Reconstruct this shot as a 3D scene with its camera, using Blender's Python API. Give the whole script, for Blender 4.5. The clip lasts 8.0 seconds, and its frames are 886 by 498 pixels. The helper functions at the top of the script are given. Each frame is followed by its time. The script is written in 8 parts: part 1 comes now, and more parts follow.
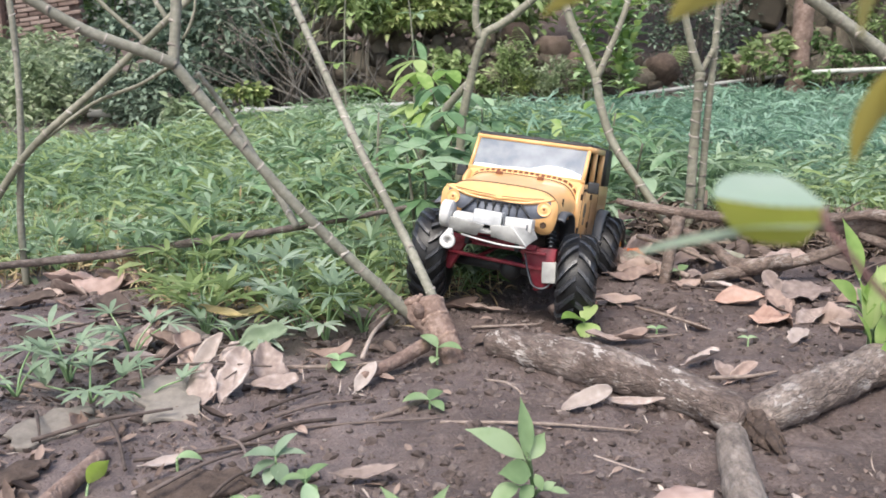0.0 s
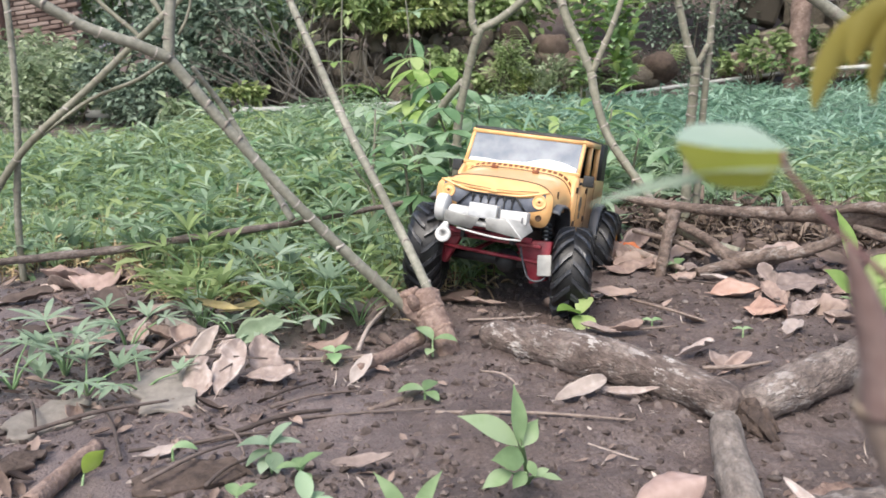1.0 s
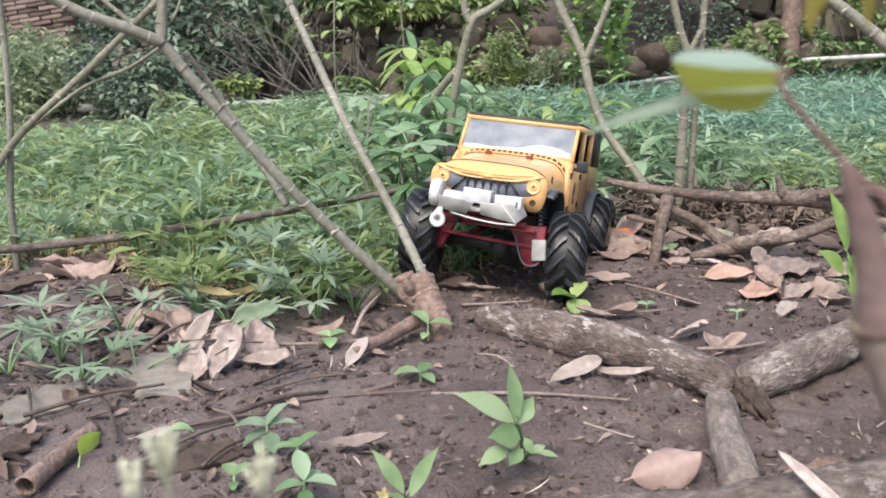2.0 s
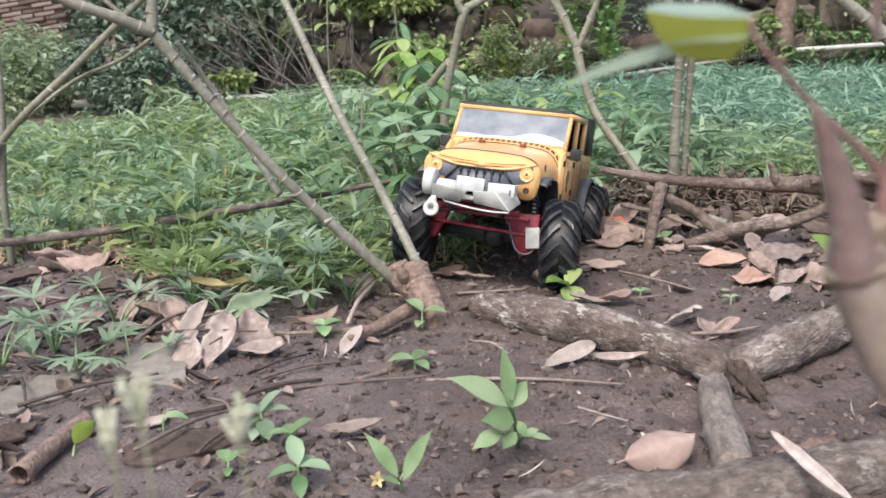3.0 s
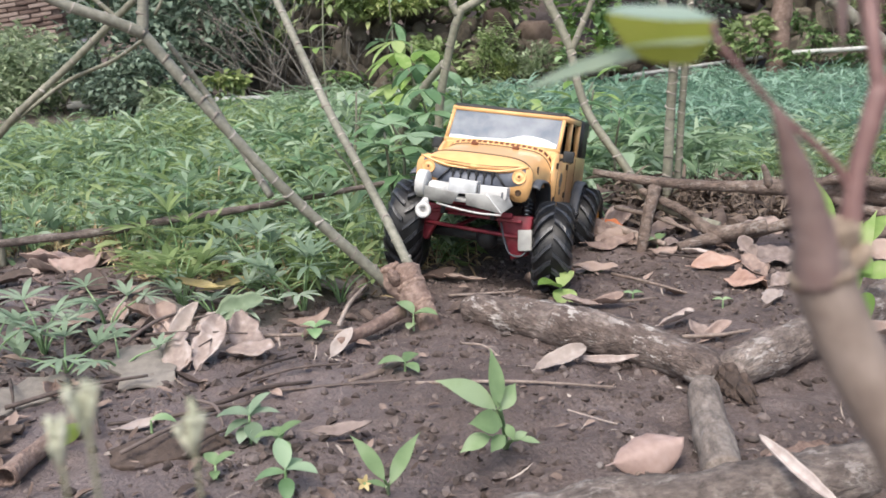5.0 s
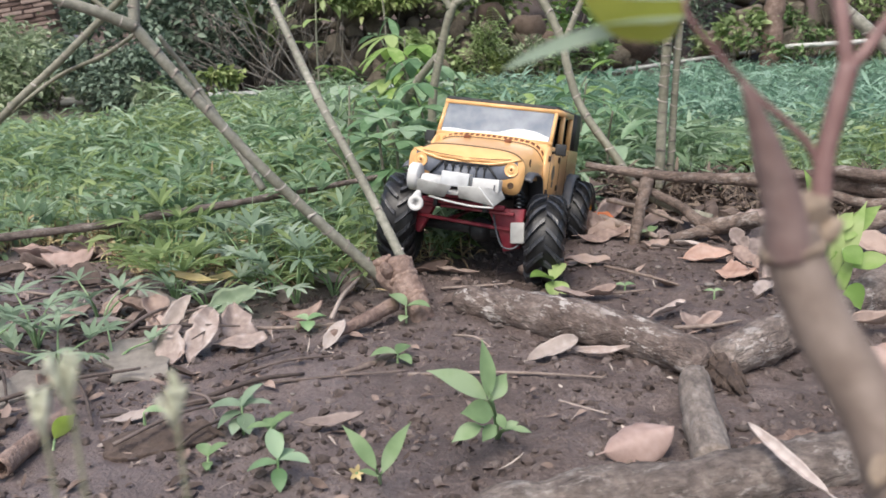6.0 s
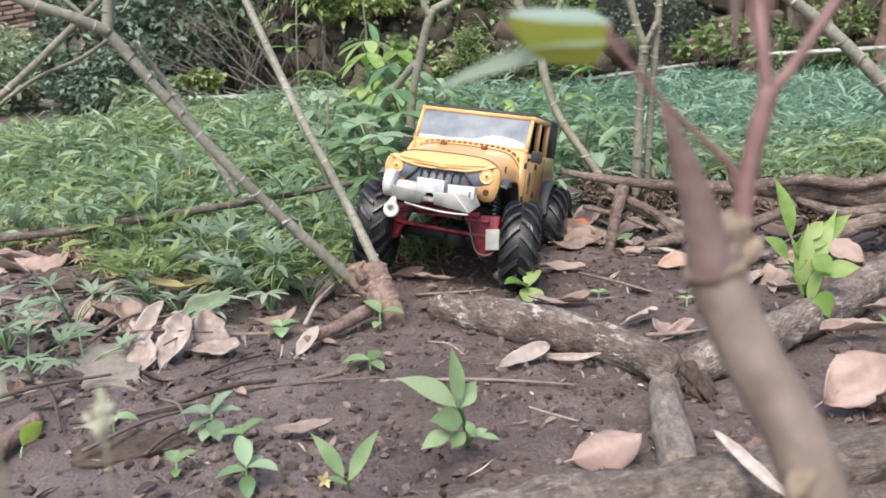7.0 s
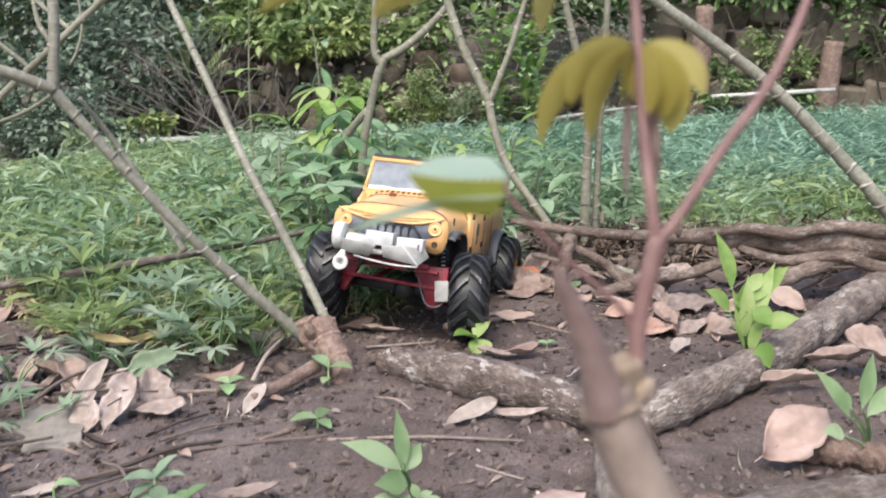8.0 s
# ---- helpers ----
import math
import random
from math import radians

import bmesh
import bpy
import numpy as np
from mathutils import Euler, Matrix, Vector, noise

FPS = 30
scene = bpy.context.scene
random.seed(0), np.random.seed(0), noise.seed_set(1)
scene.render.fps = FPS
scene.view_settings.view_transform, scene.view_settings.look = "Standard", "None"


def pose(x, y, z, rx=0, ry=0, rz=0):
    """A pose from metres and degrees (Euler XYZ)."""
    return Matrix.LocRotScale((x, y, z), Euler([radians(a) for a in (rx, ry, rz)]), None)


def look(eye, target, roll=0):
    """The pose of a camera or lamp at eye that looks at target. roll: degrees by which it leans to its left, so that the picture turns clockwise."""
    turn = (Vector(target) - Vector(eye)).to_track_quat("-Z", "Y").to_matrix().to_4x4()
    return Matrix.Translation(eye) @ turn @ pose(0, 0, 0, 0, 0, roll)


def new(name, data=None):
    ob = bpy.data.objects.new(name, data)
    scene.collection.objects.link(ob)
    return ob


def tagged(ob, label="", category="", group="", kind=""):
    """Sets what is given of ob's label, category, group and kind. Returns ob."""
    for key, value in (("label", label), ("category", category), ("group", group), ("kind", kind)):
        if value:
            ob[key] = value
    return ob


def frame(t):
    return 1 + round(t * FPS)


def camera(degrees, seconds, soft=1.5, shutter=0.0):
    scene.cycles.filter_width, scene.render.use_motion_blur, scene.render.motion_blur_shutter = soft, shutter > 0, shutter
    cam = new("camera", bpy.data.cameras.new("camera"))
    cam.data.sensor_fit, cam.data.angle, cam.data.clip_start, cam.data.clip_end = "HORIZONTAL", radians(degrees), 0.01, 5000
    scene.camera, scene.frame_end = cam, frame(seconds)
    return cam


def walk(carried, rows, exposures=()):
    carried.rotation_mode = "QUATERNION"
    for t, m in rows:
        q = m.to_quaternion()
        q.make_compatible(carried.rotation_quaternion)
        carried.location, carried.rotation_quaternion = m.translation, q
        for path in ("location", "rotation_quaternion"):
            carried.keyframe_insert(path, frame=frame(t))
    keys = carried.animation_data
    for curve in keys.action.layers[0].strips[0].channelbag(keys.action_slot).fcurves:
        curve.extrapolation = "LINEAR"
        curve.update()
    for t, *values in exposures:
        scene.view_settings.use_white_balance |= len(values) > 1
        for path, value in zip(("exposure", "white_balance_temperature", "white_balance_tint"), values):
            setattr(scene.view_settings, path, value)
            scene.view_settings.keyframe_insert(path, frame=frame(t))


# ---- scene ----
cam = camera(50.9, 8.0, soft=1.65, shutter=0.5)
PATH = [
    (0, (0.175, 0.032, 0.36), (0.052, 1.98, -0.077), 0.0),
    (0.5, (0.178, 0.029, 0.356), (0.059, 1.978, -0.077), -0.3),
    (1, (0.181, 0.027, 0.351), (0.058, 1.976, -0.084), -0.3),
    (1.5, (0.18, 0.025, 0.345), (0.064, 1.973, -0.093), -0.3),
    (3, (0.184, 0.021, 0.331), (0.081, 1.965, -0.125), -1.1),
    (3.5, (0.187, 0.023, 0.334), (0.082, 1.97, -0.111), -0.8),
    (4, (0.186, 0.024, 0.334), (0.078, 1.971, -0.113), -1.1),
    (4.5, (0.189, 0.024, 0.333), (0.088, 1.97, -0.116), -1.0),
    (6, (0.194, 0.02, 0.328), (0.107, 1.964, -0.134), -1.1),
    (6.5, (0.201, 0.018, 0.328), (0.144, 1.962, -0.137), -0.6),
    (7, (0.204, 0.018, 0.331), (0.154, 1.965, -0.122), -0.6),
    (7.5, (0.208, 0.015, 0.337), (0.208, 1.969, -0.089), -0.2),
    (8, (0.214, 0.015, 0.353), (0.258, 1.978, -0.025), -0.4),
]
walk(cam, [(t, look(eye, target, roll)) for t, eye, target, roll in PATH],
     exposures=[(0, 1.29), (1.5, 1.27), (3.0, 1.20), (4.5, 1.19), (5.5, 1.08), (6.0, 1.02), (6.6, 1.18), (8.0, 1.25)])
cam.data.dof.use_dof = True
cam.data.dof.focus_distance = 1.2
cam.data.dof.aperture_fstop = 19.0

# ---- light: bright overcast day under open sky ----
world = bpy.data.worlds.new("overcast_sky")
scene.world = world
world.use_nodes = True
wn = world.node_tree.nodes
sky = wn.new("ShaderNodeTexSky")
sky.sky_type = "NISHITA"
sky.sun_disc = False
sky.sun_elevation, sky.sun_rotation = radians(58), radians(200)
sky.air_density, sky.dust_density, sky.ozone_density = 1.0, 4.0, 0.6
wn["Background"].inputs["Strength"].default_value = 0.12
world.node_tree.links.new(sky.outputs["Color"], wn["Background"].inputs["Color"])
sun = new("sun", bpy.data.lights.new("sun", "SUN"))
sun.data.energy, sun.data.angle, sun.data.color = 1.2, radians(25), (1.0, 0.972, 0.925)
sun.matrix_world = look((-2.0, -4.0, 8.0), (0.3, 1.2, 0.0))


# ---- materials ----
def shader(name, colors, scale=60.0, rough=0.7, bump=0.3, bump_scale=200.0, vary=0.0, by="object", metal=0.0,
           thin=0.0, big=6.0, mottle=0.5, spec=0.4, stretch=(1, 1, 1), bump_dist=0.002, coat=0.0):
    """A procedural surface: two scales of noise through a ramp, a random shift a piece, fine relief."""
    m = bpy.data.materials.new(name)
    m.use_nodes = True
    nt = m.node_tree
    n, l = nt.nodes, nt.links
    bsdf = n["Principled BSDF"]
    tc = n.new("ShaderNodeTexCoord")
    mp = n.new("ShaderNodeMapping")
    mp.inputs["Scale"].default_value = stretch
    l.new(tc.outputs["Object"], mp.inputs["Vector"])
    fine = n.new("ShaderNodeTexNoise")
    fine.inputs["Scale"].default_value, fine.inputs["Detail"].default_value = scale, 5
    coarse = n.new("ShaderNodeTexNoise")
    coarse.inputs["Scale"].default_value, coarse.inputs["Detail"].default_value = big, 3
    l.new(mp.outputs["Vector"], fine.inputs["Vector"])
    l.new(tc.outputs["Object"], coarse.inputs["Vector"])
    mix = n.new("ShaderNodeMix")
    mix.inputs[0].default_value = mottle
    l.new(fine.outputs["Fac"], mix.inputs[2])
    l.new(coarse.outputs["Fac"], mix.inputs[3])
    fac = mix.outputs[0]
    if vary:
        if by == "object":
            rnd = n.new("ShaderNodeObjectInfo").outputs["Random"]
        else:
            rnd = n.new("ShaderNodeNewGeometry").outputs["Random Per Island"]
        add = n.new("ShaderNodeMath")
        add.operation = "MULTIPLY_ADD"
        sub = n.new("ShaderNodeMath")
        sub.operation = "SUBTRACT"
        l.new(rnd, sub.inputs[0])
        sub.inputs[1].default_value = 0.5
        l.new(sub.outputs[0], add.inputs[0])
        add.inputs[1].default_value = vary
        l.new(fac, add.inputs[2])
        fac = add.outputs[0]
    ramp = n.new("ShaderNodeValToRGB")
    el = ramp.color_ramp.elements
    lo, hi = 0.3, 0.7
    while len(el) < len(colors):
        el.new(0.5)
    for i, c in enumerate(colors):
        el[i].position = lo + (hi - lo) * i / (len(colors) - 1)
        el[i].color = (*c, 1)
    l.new(fac, ramp.inputs["Fac"])
    l.new(ramp.outputs["Color"], bsdf.inputs["Base Color"])
    bsdf.inputs["Roughness"].default_value = rough
    bsdf.inputs["Metallic"].default_value = metal
    bsdf.inputs["Specular IOR Level"].default_value = spec
    bsdf.inputs["Coat Weight"].default_value = coat
    if bump:
        bn = n.new("ShaderNodeTexNoise")
        bn.inputs["Scale"].default_value, bn.inputs["Detail"].default_value = bump_scale, 6
        l.new(mp.outputs["Vector"], bn.inputs["Vector"])
        bp = n.new("ShaderNodeBump")
        bp.inputs["Strength"].default_value, bp.inputs["Distance"].default_value = bump, bump_dist
        l.new(bn.outputs["Fac"], bp.inputs["Height"])
        l.new(bp.outputs["Normal"], bsdf.inputs["Normal"])
    if thin:
        tr = n.new("ShaderNodeBsdfTranslucent")
        l.new(ramp.outputs["Color"], tr.inputs["Color"])
        ms = n.new("ShaderNodeMixShader")
        ms.inputs[0].default_value = thin
        l.new(bsdf.outputs[0], ms.inputs[1])
        l.new(tr.outputs[0], ms.inputs[2])
        l.new(ms.outputs[0], n["Material Output"].inputs["Surface"])
    return m


SOIL = shader("damp_soil", [(0.046, 0.034, 0.029), (0.103, 0.077, 0.068), (0.192, 0.156, 0.144)], scale=240, rough=0.62, bump=0.9, bump_scale=330, big=9, bump_dist=0.0032)
def wet_patches(m, lo, hi, scale):
    """Damp and dry patches: the gloss varies over the ground."""
    n, l = m.node_tree.nodes, m.node_tree.links
    tc = next(x for x in n if x.type == "TEX_COORD")
    t = n.new("ShaderNodeTexNoise")
    t.inputs["Scale"].default_value, t.inputs["Detail"].default_value = scale, 4
    l.new(tc.outputs["Object"], t.inputs["Vector"])
    r = n.new("ShaderNodeMapRange")
    r.inputs[1].default_value, r.inputs[2].default_value, r.inputs[3].default_value, r.inputs[4].default_value = 0.35, 0.65, lo, hi
    l.new(t.outputs["Fac"], r.inputs[0])
    # the muddy hollow beside the field is wet all over
    sep = n.new("ShaderNodeSeparateXYZ")
    l.new(tc.outputs["Object"], sep.inputs[0])
    side = n.new("ShaderNodeMath")
    side.operation = "MULTIPLY_ADD"
    side.inputs[1].default_value = 0.22
    l.new(t.outputs["Fac"], side.inputs[0])
    l.new(sep.outputs["X"], side.inputs[2])
    mud = n.new("ShaderNodeMapRange")
    mud.inputs[1].default_value, mud.inputs[2].default_value, mud.inputs[3].default_value, mud.inputs[4].default_value = 0.08, 0.30, 0.8, 1.0
    l.new(side.outputs[0], mud.inputs[0])
    wet = n.new("ShaderNodeMath")
    wet.operation = "MULTIPLY"
    l.new(r.outputs[0], wet.inputs[0])
    l.new(mud.outputs[0], wet.inputs[1])
    l.new(wet.outputs[0], n["Principled BSDF"].inputs["Roughness"])
    # paler grey there: the sky's sheen on wet mud, put into the colour
    mud_sheen = n.new("ShaderNodeMapRange")
    mud_sheen.inputs[1].default_value, mud_sheen.inputs[2].default_value, mud_sheen.inputs[3].default_value, mud_sheen.inputs[4].default_value = 0.06, 0.30, 0.34, 0.0
    l.new(side.outputs[0], mud_sheen.inputs[0])
    far = n.new("ShaderNodeVectorMath")
    far.operation = "DISTANCE"
    far.inputs[1].default_value = (-0.3, 0.9, 0.0)
    l.new(tc.outputs["Object"], far.inputs[0])
    near = n.new("ShaderNodeMapRange")
    near.inputs[1].default_value, near.inputs[2].default_value, near.inputs[3].default_value, near.inputs[4].default_value = 0.8, 1.9, 1.0, 0.0
    l.new(far.outputs["Value"], near.inputs[0])
    near_sheen = n.new("ShaderNodeMath")
    near_sheen.operation = "MULTIPLY"
    l.new(mud_sheen.outputs[0], near_sheen.inputs[0])
    l.new(near.outputs[0], near_sheen.inputs[1])
    tint = n.new("ShaderNodeMix")
    tint.data_type = "RGBA"
    l.new(near_sheen.outputs[0], tint.inputs[0])
    l.new(next(x for x in n if x.type == "VALTORGB").outputs["Color"], tint.inputs[6])
    tint.inputs[7].default_value = (0.205, 0.170, 0.168, 1)
    l.new(tint.outputs[2], n["Principled BSDF"].inputs["Base Color"])


wet_patches(SOIL, 0.38, 0.85, 11)
CRUMB = shader("soil_crumb", [(0.048, 0.036, 0.031), (0.092, 0.070, 0.062), (0.155, 0.126, 0.115)], scale=190, rough=0.9, bump=0.6, vary=0.4, by="island")
PEBBLE = shader("pebble", [(0.075, 0.060, 0.053), (0.135, 0.111, 0.100), (0.23, 0.20, 0.183)], scale=120, rough=0.8, bump=0.4, vary=0.6)
GRASS = shader("grass_blade", [(0.152, 0.233, 0.124), (0.246, 0.362, 0.202), (0.398, 0.508, 0.35)], scale=90, rough=0.52, bump=0.0, vary=0.6, by="island", thin=0.45, big=2.2, mottle=0.7, spec=0.35)
GRASS_TEAL = shader("bluish_grass_blade", [(0.118, 0.218, 0.142), (0.200, 0.340, 0.232), (0.335, 0.490, 0.372)], scale=90, rough=0.52, bump=0.0, vary=0.6, by="island", thin=0.45, big=2.2, mottle=0.7, spec=0.35)
GRASS_Y = shader("young_grass", [(0.180, 0.255, 0.098), (0.275, 0.365, 0.150), (0.385, 0.465, 0.230)], scale=90, rough=0.6, bump=0.0, vary=0.5, by="island", thin=0.5, big=2.4, mottle=0.75, spec=0.25)
STRAW = shader("dry_straw", [(0.20, 0.14, 0.08), (0.38, 0.28, 0.16), (0.52, 0.42, 0.24)], scale=90, rough=0.8, bump=0.1, vary=0.6, by="island")
# dead straw, its brown deepened for the shadow behind the fallen branches
DEADGRASS_SHADED = shader("shaded_dead_grass", [(0.045, 0.031, 0.023), (0.092, 0.066, 0.049), (0.185, 0.142, 0.108)], scale=90, rough=0.8, bump=0.1, vary=0.7, by="island")
SAPLING_Y = shader("yellow_sapling_leaf", [(0.17, 0.29, 0.07), (0.27, 0.40, 0.12), (0.40, 0.50, 0.21)], scale=40, rough=0.5, bump=0.15, bump_scale=300, vary=0.4, thin=0.4, big=20, spec=0.3)
LEAF_LIME = shader("lime_leaf", [(0.22, 0.33, 0.055), (0.30, 0.41, 0.08), (0.40, 0.49, 0.14)], scale=60, rough=0.45, bump=0.15, bump_scale=300, thin=0.35, big=40)
DARKTWIG = shader("dark_wet_twig", [(0.045, 0.033, 0.028), (0.09, 0.068, 0.058), (0.16, 0.125, 0.11)], scale=150, rough=0.7, bump=0.4, bump_scale=300, vary=0.3)
SAPLING = shader("sapling_leaf", [(0.12, 0.22, 0.105), (0.21, 0.335, 0.18), (0.33, 0.45, 0.29)], scale=40, rough=0.5, bump=0.15, bump_scale=300, vary=0.5, thin=0.35, big=20, spec=0.3)
LEAF = shader("green_leaf", [(0.130, 0.212, 0.095), (0.220, 0.328, 0.158), (0.345, 0.452, 0.265)], scale=40, rough=0.58, bump=0.15, bump_scale=300, vary=0.35, thin=0.35, big=30, spec=0.35)
LEAF_PALE = shader("pale_green_leaf", [(0.21, 0.35, 0.16), (0.33, 0.48, 0.25), (0.46, 0.58, 0.35)], scale=40, rough=0.4, bump=0.1, vary=0.3, thin=0.35, big=20)
LEAF_YELLOW = shader("yellow_green_leaf", [(0.44, 0.47, 0.09), (0.56, 0.58, 0.125), (0.66, 0.66, 0.20)], scale=40, rough=0.45, bump=0.1, vary=0.2, thin=0.45, big=25)
LEAF_OLIVE = shader("olive_new_leaf", [(0.27, 0.23, 0.05), (0.35, 0.30, 0.075), (0.45, 0.39, 0.13)], scale=40, rough=0.5, bump=0.1, vary=0.3, thin=0.4, big=40)
SPRAY = shader("bluish_weed_leaf", [(0.195, 0.275, 0.180), (0.285, 0.380, 0.262), (0.400, 0.490, 0.370)], scale=60, rough=0.65, bump=0.1, vary=0.5, thin=0.4, big=12, spec=0.25)
LEAF_SIDE = shader("pale_young_leaf", [(0.40, 0.54, 0.37), (0.50, 0.63, 0.46), (0.58, 0.69, 0.54)], scale=40, rough=0.5, bump=0.05, vary=0.2, thin=0.45, big=20)
SPRAY_PALE = shader("pale_weed_leaf", [(0.225, 0.305, 0.19), (0.345, 0.425, 0.29), (0.465, 0.54, 0.41)], scale=60, rough=0.6, bump=0.1, vary=0.5, thin=0.4, big=12, spec=0.3)
LEAF_BACK = shader("leaf_grey_green", [(0.25, 0.355, 0.265), (0.315, 0.425, 0.33), (0.385, 0.485, 0.39)], scale=40, rough=0.5, bump=0.05, vary=0.2, thin=0.35, big=20)
BUSH = shader("bush_leaf", [(0.060, 0.115, 0.038), (0.135, 0.230, 0.085), (0.255, 0.360, 0.160)], scale=30, rough=0.5, bump=0.0, vary=0.7, by="island", thin=0.3, big=1.5, spec=0.3)
BUSH_DARK = shader("dark_bush_leaf", [(0.070, 0.104, 0.070), (0.135, 0.190, 0.132), (0.250, 0.320, 0.238)], scale=30, rough=0.55, bump=0.0, vary=0.7, by="island", thin=0.25, big=1.5, spec=0.3)
BUSH_PALE = shader("pale_bush_leaf", [(0.150, 0.205, 0.108), (0.255, 0.325, 0.182), (0.405, 0.470, 0.310)], scale=30, rough=0.55, bump=0.0, vary=0.7, by="island", thin=0.35, big=1.5, spec=0.3)
BUSH_LIGHT = shader("light_bush_leaf", [(0.150, 0.215, 0.078), (0.265, 0.365, 0.148), (0.430, 0.520, 0.270)], scale=30, rough=0.5, bump=0.0, vary=0.7, by="island", thin=0.35, big=1.5, spec=0.3)
BUSH_YELLOW = shader("yellow_bush_leaf", [(0.14, 0.20, 0.06), (0.26, 0.33, 0.11), (0.41, 0.46, 0.21)], scale=30, rough=0.45, bump=0.0, vary=0.6, by="island", thin=0.3, big=2)
CANE = shader("cassava_bark", [(0.124, 0.122, 0.092), (0.211, 0.207, 0.164), (0.33, 0.322, 0.268)], scale=160, rough=0.6, bump=0.35, bump_scale=420, big=14, bump_dist=0.001)
SCAR = shader("leaf_scar", [(0.165, 0.145, 0.12), (0.275, 0.245, 0.212), (0.42, 0.385, 0.34)], scale=300, rough=0.7, bump=0.3, bump_scale=500, vary=0.4)
CANE_GREEN = shader("green_cassava_bark", [(0.115, 0.112, 0.078), (0.195, 0.19, 0.14), (0.29, 0.28, 0.22)], scale=120, rough=0.55, bump=0.3, bump_scale=400, big=12, bump_dist=0.001)
STUMP = shader("stump_bark", [(0.100, 0.064, 0.051), (0.195, 0.134, 0.109), (0.34, 0.255, 0.213)], scale=170, rough=0.8, bump=1.0, bump_scale=260, big=45, bump_dist=0.003)


def bark(name, colors, turn, scale=150.0, lichen=0.35, cracks=0.72):
    """Cracked bark, drawn out along a limb that runs at that angle on the ground."""
    m = shader(name, colors, scale=scale, rough=0.88, bump=0.0, big=24, mottle=0.62, stretch=(1, 1, 1))
    nt = m.node_tree
    n, l = nt.nodes, nt.links
    bsdf = n["Principled BSDF"]
    tc = next(x for x in n if x.type == "TEX_COORD")
    mp = n.new("ShaderNodeMapping")
    mp.vector_type = "TEXTURE"
    mp.inputs["Rotation"].default_value = (0, 0, radians(turn))
    mp.inputs["Scale"].default_value = (2.6, 1, 1)
    l.new(tc.outputs["Object"], mp.inputs["Vector"])
    warp = n.new("ShaderNodeTexNoise")
    warp.inputs["Scale"].default_value = 90
    l.new(mp.outputs["Vector"], warp.inputs["Vector"])
    vm = n.new("ShaderNodeVectorMath")
    vm.operation = "MULTIPLY_ADD"
    vm.inputs[1].default_value = (0.03, 0.03, 0.03)
    l.new(warp.outputs["Color"], vm.inputs[0])
    l.new(mp.outputs["Vector"], vm.inputs[2])
    vo = n.new("ShaderNodeTexVoronoi")
    vo.feature = "DISTANCE_TO_EDGE"
    vo.inputs["Scale"].default_value = 130
    l.new(vm.outputs[0], vo.inputs["Vector"])
    fine = n.new("ShaderNodeTexNoise")
    fine.inputs["Scale"].default_value, fine.inputs["Detail"].default_value = 130, 9
    l.new(mp.outputs["Vector"], fine.inputs["Vector"])
    crack = n.new("ShaderNodeMapRange")
    crack.inputs[2].default_value = 0.16
    l.new(vo.outputs["Distance"], crack.inputs[0])
    ad = n.new("ShaderNodeMath")
    ad.operation = "MULTIPLY_ADD"
    ad.inputs[1].default_value = 0.7
    l.new(fine.outputs["Fac"], ad.inputs[0])
    soft = n.new("ShaderNodeMath")
    soft.operation = "MULTIPLY"
    soft.inputs[1].default_value = 1.6 * (1 - cracks)
    l.new(crack.outputs[0], soft.inputs[0])
    l.new(soft.outputs[0], ad.inputs[2])
    bp = n.new("ShaderNodeBump")
    bp.inputs["Strength"].default_value, bp.inputs["Distance"].default_value = 1.0, 0.0052
    l.new(ad.outputs[0], bp.inputs["Height"])
    l.new(bp.outputs["Normal"], bsdf.inputs["Normal"])
    ramp = next(x for x in n if x.type == "VALTORGB")
    mixc = n.new("ShaderNodeMix")
    mixc.data_type = "RGBA"
    mixc.blend_type = "MULTIPLY"
    gap = n.new("ShaderNodeMapRange")
    gap.inputs[2].default_value = 0.16
    gap.inputs[3].default_value = 0.5 + 0.5 * cracks
    l.new(vo.outputs["Distance"], gap.inputs[0])
    streak = n.new("ShaderNodeTexNoise")
    streak.inputs["Scale"].default_value, streak.inputs["Detail"].default_value, streak.inputs["Roughness"].default_value = 150, 9, 0.74
    l.new(mp.outputs["Vector"], streak.inputs["Vector"])
    sr = n.new("ShaderNodeMapRange")
    sr.inputs[1].default_value, sr.inputs[2].default_value, sr.inputs[3].default_value, sr.inputs[4].default_value = 0.36, 0.66, 0.50, 1.26
    l.new(streak.outputs["Fac"], sr.inputs[0])
    sm = n.new("ShaderNodeMix")
    sm.data_type, sm.blend_type = "RGBA", "MULTIPLY"
    sm.inputs[0].default_value = 1.0
    l.new(ramp.outputs["Color"], sm.inputs[6])
    l.new(sr.outputs[0], sm.inputs[7])
    mixc.inputs[0].default_value = 1.0
    l.new(sm.outputs[2], mixc.inputs[6])
    l.new(gap.outputs[0], mixc.inputs[7])
    pale = n.new("ShaderNodeTexNoise")
    pale.inputs["Scale"].default_value, pale.inputs["Detail"].default_value, pale.inputs["Roughness"].default_value = 85, 12, 0.74
    l.new(mp.outputs["Vector"], pale.inputs["Vector"])
    pr = n.new("ShaderNodeMapRange")
    pr.inputs[1].default_value, pr.inputs[2].default_value = 0.53, 0.575
    pr.inputs[4].default_value = lichen
    l.new(pale.outputs["Fac"], pr.inputs[0])
    mx = n.new("ShaderNodeMix")
    mx.data_type = "RGBA"
    patch = n.new("ShaderNodeTexNoise")
    patch.inputs["Scale"].default_value, patch.inputs["Detail"].default_value = 22, 5
